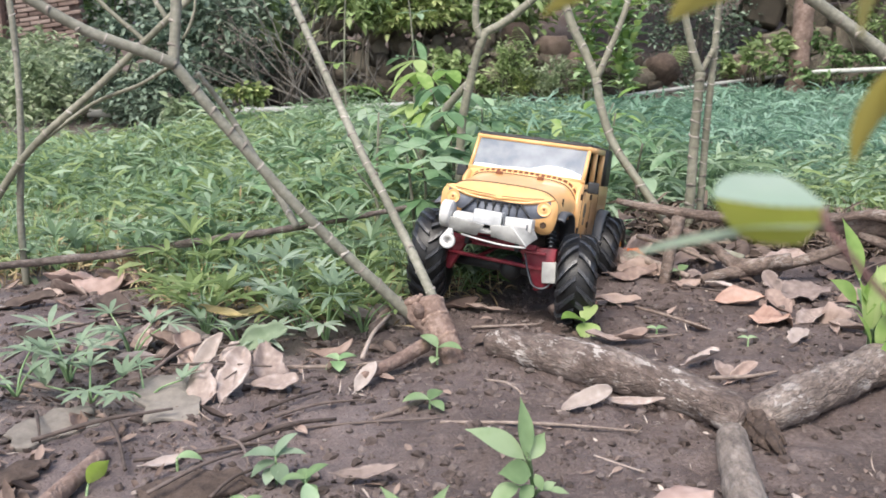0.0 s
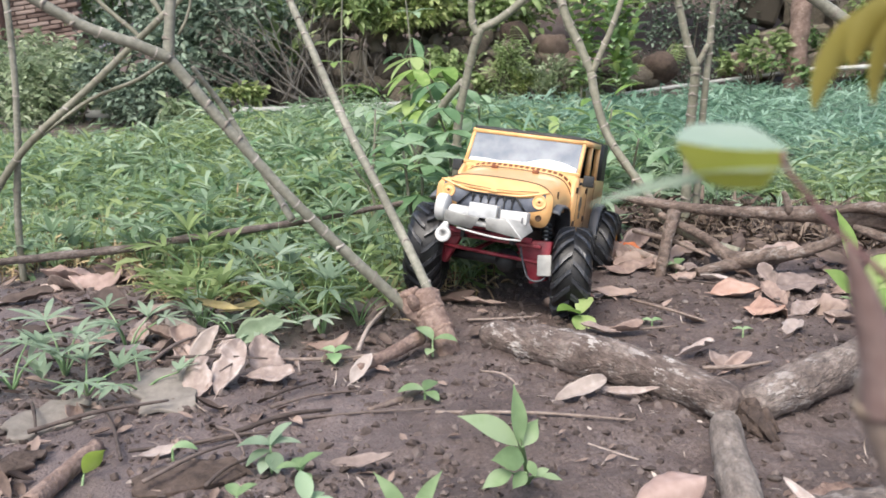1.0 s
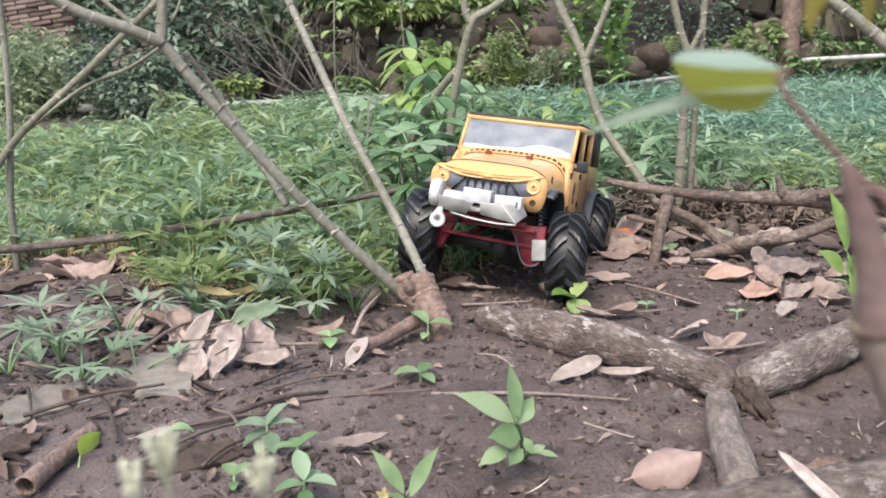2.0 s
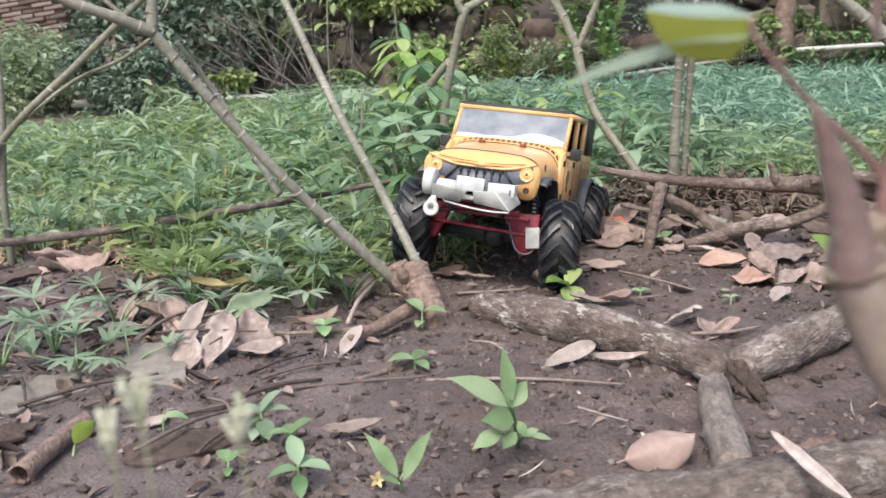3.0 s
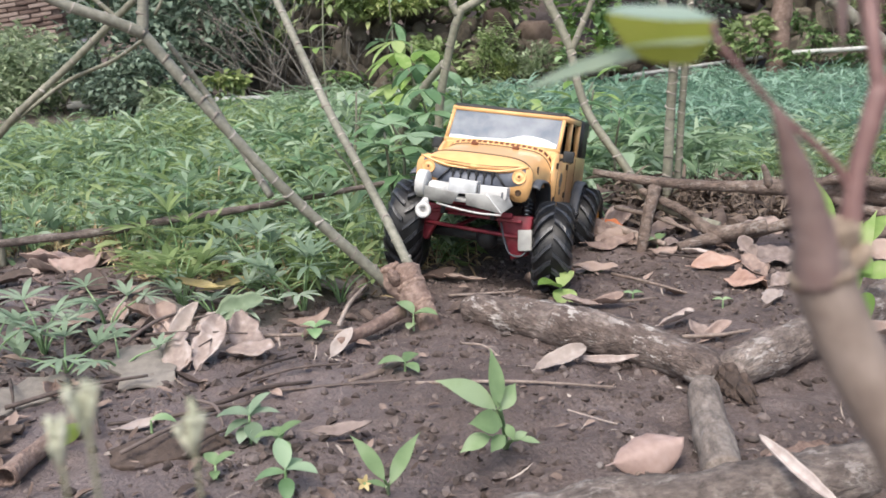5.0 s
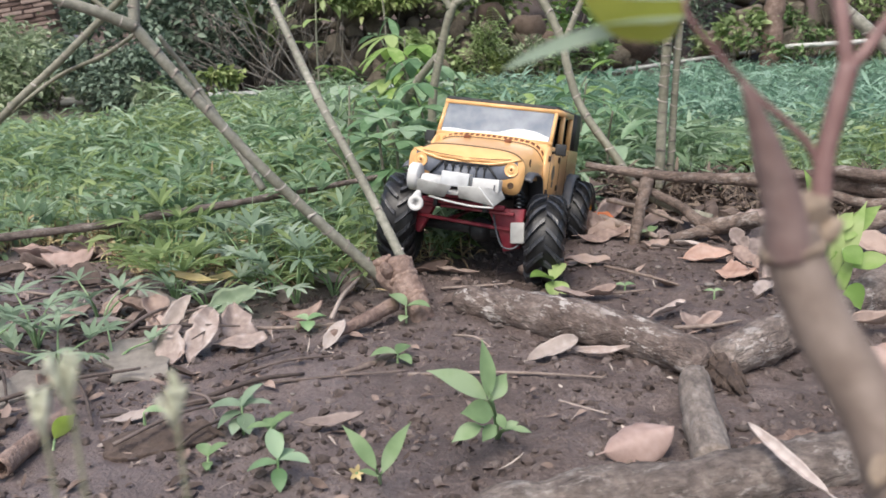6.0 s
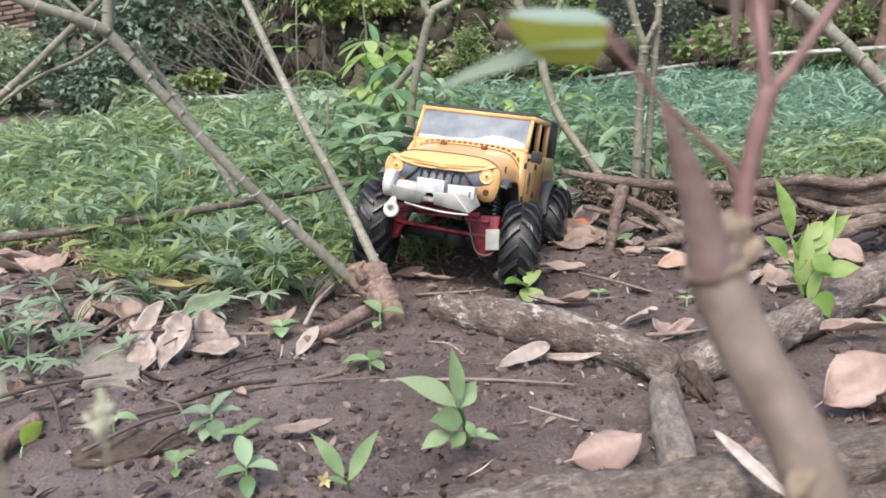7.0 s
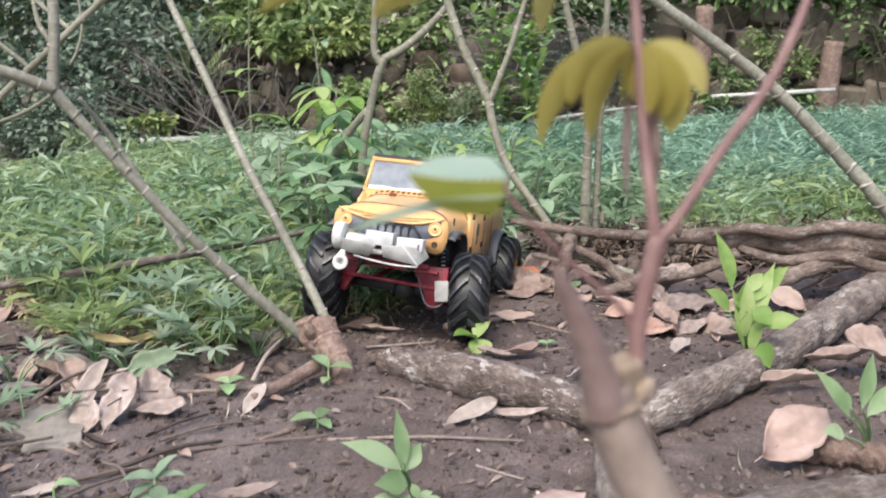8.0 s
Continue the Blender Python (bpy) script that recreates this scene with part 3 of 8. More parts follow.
def sheet_leaf(length, width, curl=0.5, cup=0.3, wave=0.18, rows=16, cols=10, peak=0.45, thick=0.0006, seed=0, bite=0.0, ragged=1.0):
    """One broad leaf as a thin solid: it lies along +y from its stalk, curled lengthwise and cupped across, with a stalk and a midrib."""
    rng = random.Random(seed)
    ph = rng.uniform(0, 6)
    peak, blunt, lop, twist, nick = rng.uniform(0.38, 0.62), rng.uniform(0.48, 0.72), rng.uniform(-0.9, 0.9) * ragged, rng.uniform(-0.7, 0.7) * ragged, rng.uniform(0.2, 0.8)
    bm = bmesh.new()
    tops, bots = [], []
    for i in range(rows + 1):
        s = i / rows
        p = math.sin(math.pi / 2 * min(1, s / peak)) ** 0.75 if s < peak else max(0.0, math.cos(math.pi / 2 * (s - peak) / (1 - peak))) ** blunt
        w = max(0.03, p) * width / 2
        a = curl * (s - 0.4)
        cy, cz = length * s, length * 0.5 * curl * (s - 0.4) ** 2
        tr, br = [], []
        for j in range(cols + 1):
            u = 2 * j / cols - 1
            ww = w * (1 - bite * max(0, math.sin(s * 7 + ph)) * (1 if u > 0 else 0.2))
            ww *= 1 + 0.30 * ragged * noise.noise(Vector((s * 5 + seed, 3.0 if u > 0 else -3.0, seed * 0.7))) + 0.16 * ragged * noise.noise(Vector((s * 19, seed, 2.0 if u > 0 else -2.0)))
            ww *= 1 - 0.5 * math.exp(-((s - nick) / 0.05) ** 2) * (1 if u * lop > 0 and seed % 3 == 0 else 0)
            x = u * ww
            zz = cz + cup * (1 + lop * u) * width * (abs(u) ** 1.6) * p * 0.6 + twist * (s - 0.4) * x * 0.9 + wave * width * 0.3 * math.sin(5 * s + 2.3 * u + ph) * abs(u)
            zz -= 0.012 * width * math.exp(-(u * 6) ** 2)
            zz += 0.17 * (0.3 + 0.7 * ragged) * width * noise.noise(Vector((x * 55 + seed, cy * 55, seed * 1.7))) + 0.05 * width * noise.noise(Vector((x * 190, cy * 190 + seed, seed)))
            tr.append(bm.verts.new((x * (1 - 0.2 * cup * abs(u)), cy, zz + thick)))
            br.append(bm.verts.new((x * (1 - 0.2 * cup * abs(u)), cy, zz - thick)))
        tops.append(tr)
        bots.append(br)
    for i in range(rows):
        for j in range(cols):
            bm.faces.new((tops[i][j], tops[i][j + 1], tops[i + 1][j + 1], tops[i + 1][j]))
            bm.faces.new((bots[i][j + 1], bots[i][j], bots[i + 1][j], bots[i + 1][j + 1]))
        bm.faces.new((tops[i][0], tops[i + 1][0], bots[i + 1][0], bots[i][0]))
        bm.faces.new((tops[i + 1][cols], tops[i][cols], bots[i][cols], bots[i + 1][cols]))
    bm.faces.new(tops[0][::-1] + bots[0])
    bm.faces.new(tops[rows] + bots[rows][::-1])
    z0 = 0.5 * curl * 0.16 * length
    tube(bm, [(0, -length * 0.12, z0 + 0.001, 0.0006), (0, -length * 0.03, z0, 0.0008), (0, length * 0.25, z0 * 0.3 - thick, 0.0006)], step=0.006, seg=5)
    return bm


def fbm(x, y, s, seed=0.0):
    return noise.noise(Vector((x * s + seed, y * s - seed, seed)))


# ---- ground ----
def ground_z(x, y):
    r = math.hypot(x - 0.2, y - 1.0)
    z = 0.010 * fbm(x, y, 4.0) + 0.005 * fbm(x, y, 13.0, 3.1)
    near = max(0.0, 1 - r / 2.0)
    if near > 0:
        c = fbm(x, y, 45.0, 7.7)
        z += near * (0.0042 * c + 0.0030 * fbm(x, y, 100.0, 1.3) + 0.010 * max(0, fbm(x, y, 26.0, 9.2)) ** 2)
    z -= 0.016 * math.exp(-((x - 0.20) / 0.20) ** 2 - ((y - 1.34) / 0.16) ** 2)
    if y > 2.2:
        z += 0.02 * min(1, y - 2.2) * (1 + fbm(x, y, 1.1, 5.0)) + 0.022 * max(0, x) * min(1, (y - 2.2) / 3)
    b = min(1, max(0, (y - 5.5 - 0.25 * fbm(x, 0, 0.9, 2.0)) / 1.9))
    side = min(1, max(0, (x + 2.7) / 1.2))
    z += (b * b * (3 - 2 * b)) * (0.25 + 1.6 * side) * (1 + 0.25 * fbm(x, y, 1.7, 8.0))
    return z


def spread(lo, hi, step, out, grow=1.25):
    a = list(np.arange(lo, hi, step))
    s, q = step, hi
    while q < out:
        a.append(q)
        s *= grow
        q += s
    s, q, left = step, lo, []
    while q > -out:
        s *= grow
        q -= s
        left.append(q)
    return np.array(left[::-1] + a)


gx, gy = spread(-0.65, 1.0, 0.0065, 700, 1.12), spread(0.45, 1.75, 0.0065, 700, 1.12)
verts = [(x, y, ground_z(x, y)) for y in gy for x in gx]
W = len(gx)
faces = [(j * W + i, j * W + i + 1, (j + 1) * W + i + 1, (j + 1) * W + i) for j in range(len(gy) - 1) for i in range(W - 1)]
ground = tagged(raw("ground", verts, faces, SOIL), "dark damp bare soil with clods, rising to an overgrown bank", "ground", kind="structure")


def lump_mesh(name, material, seed, flat=0.7, sub=2, rough=0.35):
    bm = bmesh.new()
    bmesh.ops.create_icosphere(bm, subdivisions=sub, radius=0.5)
    for v in bm.verts:
        k = 1 + rough * noise.noise(v.co * 2.2 + Vector((seed * 5.1, 0, seed))) + 0.4 * rough * noise.noise(v.co * 6 + Vector((0, seed * 2.3, 0)))
        v.co = v.co * k
        v.co.z *= flat
    me = bpy.data.meshes.new(name)
    bm.to_mesh(me)
    bm.free()
    me.polygons.foreach_set("use_smooth", [True] * len(me.polygons))
    me.materials.append(material)
    return me


def scatter_lumps(name, material, spots, label, category, sub=1):
    """Many small lumps joined into one sheet of stuff; spots: x, y, size."""
    vs, fs, o = [], [], 0
    temps = []
    for k in range(6):
        me = lump_mesh("temp", material, k + 11, 0.75, sub, 0.9)
        v = np.zeros(len(me.vertices) * 3)
        me.vertices.foreach_get("co", v)
        temps.append((v.reshape(-1, 3), np.array([p.vertices[:] for p in me.polygons])))
        bpy.data.meshes.remove(me)
    for i, (x, y, s) in enumerate(spots):
        v, f = temps[i % 6]
        a = random.uniform(0, 6.28)
        c, q = math.cos(a), math.sin(a)
        w = np.stack([(v[:, 0] * c - v[:, 1] * q) * s * random.uniform(0.8, 1.2), (v[:, 0] * q + v[:, 1] * c) * s, v[:, 2] * s], 1)
        vs.append(w + np.array((x, y, ground_z(x, y) + s * 0.12)))
        fs.append(f + o)
        o += len(v)
    return tagged(raw(name, np.concatenate(vs), np.concatenate(fs), material, smooth=False), label, category, kind="stuff")


def on_soil(n, size, power, x0=-0.62, x1=1.0, y0=0.5, y1=1.62):
    out = []
    while len(out) < n:
        x, y = random.uniform(x0, x1), y0 + (y1 - y0) * random.random() ** 1.25
        if random.random() < 0.75 + 1.0 * fbm(x, y, 8.0, 2.2):
            out.append((x, y, size[0] + (size[1] - size[0]) * random.random() ** power))
    return out


spots = on_soil(24000, (0.0014, 0.0120), 5.2)
scatter_lumps("soil_crumbs", CRUMB, [q for q in spots if q[2] >= 0.0035], "loose crumbs of damp brown soil scattered over the ground", "soil")
scatter_lumps("soil_grains", CRUMB, [q for q in spots if q[2] < 0.0035], "fine grains of damp brown soil scattered over the ground", "soil", 0)


def litter(name, material, n, lmin, lmax, aspect, label, category, seed, y1=1.62, x1=1.0):
    """Scraps lying flat on the soil, each a small bent sheet."""
    rg = np.random.default_rng(seed)
    p = np.array([(x, y, ground_z(x, y) + 0.0022) for x, y, _ in on_soil(n, (0, 1), 1, y1=y1, x1=x1)])
    ln = rg.uniform(lmin, lmax, n) * rg.uniform(0.4, 1.0, n)
    v, f = blades(p, rg.uniform(0, 6.283, n), rg.normal(0.05, 0.14, n), ln, ln * aspect * rg.uniform(0.6, 1.3, n), rg.normal(0, 0.7, n), fold=0.3, rows=4, peak=0.5, roll=rg.normal(0, 0.25, n))
    return tagged(raw(name, v, f, material), label, category, kind="stuff")


litter("leaf_litter", LITTER, 900, 0.005, 0.022, 0.45, "scraps of broken brown leaves trodden into the soil", "litter", 1, y1=1.85)
litter("leaf_litter", LITTER, 800, 0.010, 0.034, 0.42, "dark scraps of rotting leaves and bark on wet soil", "litter", 7, y1=1.4, x1=-0.02)
litter("leaf_litter", LITTER_PALE, 460, 0.003, 0.011, 0.40, "pale scraps of broken leaves on the soil", "litter", 2)
litter("twig_litter", LITTER_PALE, 1250, 0.006, 0.030, 0.07, "thin straw and twig ends on the soil", "litter", 3)


# ---- grass ----
def grass_edge(x):
    return float(np.interp(x, [-1.2, -0.55, -0.42, -0.3, -0.18, -0.02, 0.03, 0.05, 0.14, 0.22, 0.3, 0.4, 0.5, 0.8, 1.2, 2.0], [1.35, 1.43, 1.44, 1.34, 1.26, 1.25, 1.28, 1.42, 1.47, 1.58, 1.68, 1.80, 1.84, 1.84, 1.70, 1.3]))


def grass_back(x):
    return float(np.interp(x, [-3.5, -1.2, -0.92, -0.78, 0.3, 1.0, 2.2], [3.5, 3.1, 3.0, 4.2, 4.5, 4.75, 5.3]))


def grass_points(n, x0, x1, y0, y1, inset=0.0):
    out = []
    while len(out) < n:
        x, y = random.uniform(x0, x1), random.uniform(y0, y1)
        fade = max(0.0, abs(x - 0.3) - (1.9 + 0.35 * y) - 0.5 * fbm(x, y, 1.3, 3.3))
        if random.random() < fade * 2.5:
            continue
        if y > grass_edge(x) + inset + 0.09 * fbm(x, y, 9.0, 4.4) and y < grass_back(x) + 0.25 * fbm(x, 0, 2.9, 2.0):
            if random.random() < (0.75 + 0.8 * fbm(x, y, 5.0, 6.0)) * (1.0 if inset == 0 else min(1.0, max(0.0, (0.5 - x) * 2 + 0.6 * fbm(x, y, 2.0, 1.0)) * max(0.0, min(1, (x + 2.3) * 2)) * max(0.1, min(1, (3.7 - y))))):
                out.append((x, y, ground_z(x, y)))
    return np.array(out)


def grass_stuff(name, material, pts, hmin, hmax, lmin, lmax, wmin, wmax, label, per=3, rows=3):
    n = len(pts)
    k = np.repeat(np.arange(n), per)
    N = len(k)
    rg = np.random.default_rng(len(pts))
    b = pts[k].copy()
    low = np.array([min(1.0, max(0.4, (y - grass_edge(x)) / 0.32)) * (1 + 0.9 * fbm(x, y, 3.1, 5.5)) * (0.62 + 0.38 * min(1.0, max(0.0, (x + 1.0) / 0.8))) * (1 - 0.3 * min(1.0, max(0.0, (y - 3.4) / 1.2))) for x, y, _ in pts])[k]
    hgt = rg.uniform(hmin, hmax, N) * rg.random(N) ** 0.7 * low
    b[:, 2] += hgt
    b[:, :2] += rg.normal(0, 0.012, (N, 2))
    lens = rg.uniform(lmin, lmax, N) * (0.45 + 0.55 * low)
    leaf = blades(b, rg.uniform(0, 6.283, N), rg.uniform(-0.2, 0.9, N), lens, rg.uniform(wmin, wmax, N), rg.uniform(0.3, 1.5, N), fold=0.2, roll=rg.normal(0, 0.5, N), rows=rows)
    st = pts.copy()
    stems = blades(st, rg.uniform(0, 6.283, n), rg.uniform(0.9, 1.5, n), rg.uniform(hmin, hmax, n) * 1.1, np.full(n, 0.0022), rg.uniform(0, 0.6, n), rows=2, peak=0.5)
    rows4 = leaf
    v1, f1 = rows4
    v2, f2 = stems
    v, f = join((v1, f1), (v2, f2))
    return tagged(raw(name, v, f, material), label, "grass", kind="stuff")


grass_stuff("grass", GRASS, grass_points(11500, -2.9, 3.5, 1.1, 2.6), 0.012, 0.085, 0.040, 0.095, 0.0065, 0.0135, "dense bluish-green broad-bladed grass covering the ground", per=4)
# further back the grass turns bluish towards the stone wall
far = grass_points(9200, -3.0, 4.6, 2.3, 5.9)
bluish = np.array([random.random() < (q[0] + 0.15) / 0.8 + 0.5 * fbm(q[0], q[1], 1.7, 9.1) for q in far])
grass_stuff("grass", GRASS, far[~bluish], 0.02, 0.11, 0.05, 0.11, 0.007, 0.014, "dense green grass running back to the bank", per=4, rows=2)
grass_stuff("grass", GRASS_TEAL, far[bluish], 0.02, 0.11, 0.05, 0.11, 0.007, 0.014, "dense bluish-green grass running back to the bank", per=4, rows=2)
grass_stuff("young_grass", GRASS_Y, grass_points(7000, -2.3, 0.5, 1.1, 3.6, -0.02), 0.012, 0.085, 0.04, 0.095, 0.006, 0.0125, "fresh yellow-green grass along the edge of bare soil", per=4, rows=2)
weeds = [q for q in grass_points(420, -0.45, 1.0, 1.45, 4.2, 0.12) if random.random() < 0.55 + 1.2 * fbm(q[0], q[1], 2.4, 8.8)]
grass_stuff("low_weeds", SAPLING, np.array(weeds), 0.04, 0.11, 0.04, 0.075, 0.010, 0.017, "broad-leaved pale green weeds standing among the grass", per=5, rows=4)
grass_stuff("young_grass", GRASS_Y, np.array([q for q in grass_points(700, 0.75, 1.5, 1.75, 2.15)]), 0.012, 0.09, 0.03, 0.085, 0.005, 0.0105, "yellowing grass behind the fallen branches", per=4)
grass_stuff("dry_straw", STRAW, grass_points(2200, -0.9, 1.3, 1.05, 1.9, -0.06), 0.0, 0.05, 0.03, 0.08, 0.002, 0.004, "dry straw lying under the grass edge", per=2)
# dead grass whose dark colour includes the branches' shade
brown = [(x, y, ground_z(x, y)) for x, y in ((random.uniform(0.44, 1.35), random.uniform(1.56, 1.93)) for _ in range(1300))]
grass_stuff("dead_grass", DEADGRASS_SHADED, np.array(brown), 0.0, 0.075, 0.05, 0.12, 0.004, 0.010, "dead brown grass behind the fallen branches, coloured darker for shade", per=4)


# ---- the toy off-road truck: x to its right, y ahead, z up from its wheels' level ----
def build_wheel(truck, c, steer, spin, roll=0.0):
    sx = 1 if c[0] > 0 else -1
    wheel = new("wheel")
    wheel.parent = truck
    wheel.matrix_basis = pose(*c, 0, roll, steer) @ (pose(0, 0, 0) if sx > 0 else pose(0, 0, 0, 0, 0, 180)) @ pose(0, 0, 0, spin)
    bm = bmesh.new()
    w, R, ri = 0.0255, 0.0580, 0.0265
    prof = [(-w * 0.82, ri), (-w * 0.98, ri + 0.006), (-w, R - 0.018), (-w * 0.97, R - 0.010), (-w * 0.86, R - 0.004), (-w * 0.6, R - 0.0008), (0, R),
            (w * 0.6, R - 0.0008), (w * 0.86, R - 0.004), (w * 0.97, R - 0.010), (w, R - 0.018), (w * 0.98, ri + 0.006), (w * 0.86, ri), (w * 0.5, ri - 0.002)]
    lathe(bm, prof, 48)
    part("tyre", bm, RUBBER, wheel, "black chevron-treaded rubber tyre dusted with soil")
    lug = bmesh.new()
    for k in range(17):
        for s in (1, -1):
            a0 = 2 * math.pi * (k + (0.5 if s < 0 else 0)) / 17
            prev = None
            for q in range(6):
                t = q / 5
                x = s * (0.0008 + t * w * 1.0)
                a = a0 + 0.46 * t ** 1.3
                rr = R + 0.0056 - (0.0035 if q == 4 else 0.014 if q == 5 else 0.001 * t)
                half = 0.0042 / R * (0.75 + 0.4 * t)
                ring = []
                for da, dr in ((-half, -0.0075), (-half * 0.75, 0), (half * 0.75, 0), (half, -0.0075)):
                    r = rr + dr
                    ring.append(lug.verts.new((x, r * math.cos(a + da), r * math.sin(a + da))))
                if prev:
                    for i in range(3):
                        lug.faces.new((prev[i], prev[i + 1], ring[i + 1], ring[i]))
                else:
                    lug.faces.new(ring)
                prev = ring
            lug.faces.new(prev[::-1])
    bmesh.ops.recalc_face_normals(lug, faces=lug.faces[:])
    part("tread", lug, TREAD_SHEEN, wheel, smooth=False)
    bm = bmesh.new()
    lathe(bm, [(0.004, 0.006), (0.010, 0.010), (0.0135, 0.014), (0.0145, 0.021), (0.019, 0.0235), (0.0215, 0.0255), (0.0225, 0.0275), (0.0205, 0.0285), (0.015, 0.0265)], 40)
    lathe(bm, [(0.005, 0.0055), (0.0155, 0.0055), (0.0165, 0.0045)], 12)
    rim = part("rim", bm, YELLOW_RIM, wheel, "scuffed yellow plastic wheel rim")
    bm = bmesh.new()
    for k in range(8):
        a = 2 * math.pi * k / 8
        y, z = 0.0175 * math.cos(a), 0.0175 * math.sin(a)
        rod(bm, (0.0125, y, z), (0.0152, y, z), 0.0019, 8)
    rod(bm, (0.012, 0, 0), (0.0175, 0, 0), 0.003, 6)
    part("wheel_nut", bm, SEAM, rim)
    return wheel


def hood_top(x, y):
    """Height of the bonnet's skin."""
    f = (0.192 - y) / 0.13
    hw = 0.0788 + 0.0044 * f
    u = min(1.0, abs(x) / hw)
    zt = 0.1625 + 0.0185 * f
    if y > 0.168:
        zt -= (0.0165 - 0.006 * u) * ((y - 0.168) / 0.029) ** 2
    return zt - 0.004 * u * u - 0.024 * u ** 8 * (1 if y < 0.17 else max(0.2, 1 - (y - 0.17) / 0.034)), hw


def build_truck(m):
    truck = thing("toy_truck", "yellow plastic remote-control off-road truck with a black roof", "toy truck", m=m)
    # bonnet
    bm = bmesh.new()
    ny, nx = 26, 30
    grid = []
    for j in range(ny + 1):
        y = 0.060 + (0.1968 - 0.060) * j / ny
        yy = y
        row = []
        for i in range(nx + 1):
            u = 2 * i / nx - 1
            _, hw = hood_top(0, yy)
            x = hw * (abs(u) ** 0.8) * (1 if u >= 0 else -1)
            z, _ = hood_top(x, yy)
            row.append(bm.verts.new((x, y - 0.005 * (abs(u) ** 4) * (j / ny) ** 4, z)))
        grid.append(row)
    for j in range(ny):
        for i in range(nx):
            bm.faces.new((grid[j][i], grid[j][i + 1], grid[j + 1][i + 1], grid[j + 1][i]))
    for side in (0, nx):
        low = [bm.verts.new((v.co.x * 0.985, v.co.y - 0.0005, 0.128)) for v in (grid[j][side] for j in range(ny + 1))]
        for j in range(ny):
            q = (grid[j][side], grid[j + 1][side], low[j + 1], low[j])
            bm.faces.new(q if side else q[::-1])
    bmesh.ops.recalc_face_normals(bm, faces=bm.faces[:])
    hood = part("bonnet", bm, YELLOW, truck, "glossy yellow bonnet with dark panel seams")

    def arc(name, y0, y1, lift, x_lim, mat, parent, n=40, rise=0.0):
        b = bmesh.new()
        prev = None
        for i in range(n + 1):
            u = (2 * i / n - 1) * x_lim
            z, hw = hood_top(u * 0.083, (y0 + y1) / 2)
            x = u * hw
            z, _ = hood_top(x, (y0 + y1) / 2)
            ring = [b.verts.new((x * (1 + lift * 4), yv, z + dz)) for yv, dz in ((y0, -0.002), (y0, lift + rise), (y1, lift), (y1, -0.002))]
            if prev:
                for k in range(3):
                    b.faces.new((prev[k], prev[k + 1], ring[k + 1], ring[k]))
            prev = ring
        bmesh.ops.recalc_face_normals(b, faces=b.faces[:])
        return part(name, b, mat, parent)
    arc("seam", 0.0780, 0.0798, 0.0012, 0.995, SEAM, hood)
    arc("vent_band", 0.0650, 0.0715, 0.0014, 0.995, VENT, hood, rise=0.0034)
    arc("vent_cap", 0.0606, 0.0650, 0.0052, 0.995, YELLOW, hood)
    arc("vent_lip", 0.0716, 0.0748, 0.0019, 0.995, YELLOW, hood)
    for i in range(21):
        u = (2 * i / 20 - 1) * 0.985
        x = u * 0.0825
        z, _ = hood_top(x, 0.069)
        b = bmesh.new()
        box(b, (x * 1.010, 0.0684, z + 0.0034), (0.0026, 0.0080, 0.0016), (-27, 0, 0), bevel=0.0003)
        part("vent_tooth", b, YELLOW, hood)
    arc("seam", 0.1722, 0.1736, 0.0010, 0.93, SEAM, hood)
    for sx in (1, -1):
        b = bmesh.new()
        box(b, (sx * 0.030, 0.092, hood_top(0.03, 0.092)[0] + 0.002), (0.009, 0.006, 0.005), bevel=0.001)
        part("bonnet_latch", b, VENT, hood, "small brown bonnet latch")
        b = bmesh.new()
        box(b, (sx * 0.0768, 0.150, 0.150), (0.002, 0.003, 0.012), bevel=0.0005)
        part("seam", b, SEAM, hood)
    # front panel, eyes and grille
    half = [(x * 1.06, z) for x, z in ((0.0, 0.1525), (0.045, 0.1555), (0.064, 0.1565), (0.0715, 0.152), (0.0748, 0.144), (0.0745, 0.128), (0.0710, 0.1125), (0.066, 0.1075), (0.056, 0.1068), (0.051, 0.110), (0.045, 0.1145))]
    bm = bmesh.new()
    extrude_poly(bm, half + [(-x, z) for x, z in half[:0:-1]], 1, 0.183, 0.1942)
    bmesh.ops.bevel(bm, geom=bm.edges[:], offset=0.0016, segments=2, affect="EDGES")
    panel = part("front_panel", bm, YELLOW, truck, "yellow front panel with angry-eye brow")
    for sx in (1, -1):
        bm = bmesh.new()
        extrude_poly(bm, [(sx * x * 1.06, z) for x, z in ((0.030, 0.1412), (0.047, 0.1440), (0.0652, 0.1512), (0.0668, 0.1400), (0.0625, 0.1300), (0.053, 0.1265), (0.041, 0.1235))], 1, 0.190, 0.1948)
        bmesh.ops.bevel(bm, geom=bm.edges[:], offset=0.0005, segments=1, affect="EDGES")
        eye = part("lamp_recess", bm, GRILLE, panel, "dark grey lamp surround")
        bm = bmesh.new()
        lathe(bm, [(0.0, 0.0094), (0.0016, 0.0094), (0.0021, 0.0088), (0.0017, 0.0082), (0.0012, 0.0074), (0.0012, 0.0042), (0.0024, 0.0034), (0.0025, 0.0024), (0.0014, 0.0018), (0.0012, 0.0003)], 30)
        bm.transform(pose(sx * 0.0622, 0.1945, 0.1398, 0, 0, 90))
        lamp = part("headlight", bm, YELLOW, panel, "round yellow headlight bezel")
        bm = bmesh.new()
        rod(bm, (sx * 0.0622, 0.1955, 0.1398), (sx * 0.0622, 0.1975, 0.1398), 0.0014, 10)
        part("headlight_bulb", bm, VENT, lamp)
        bm = bmesh.new()
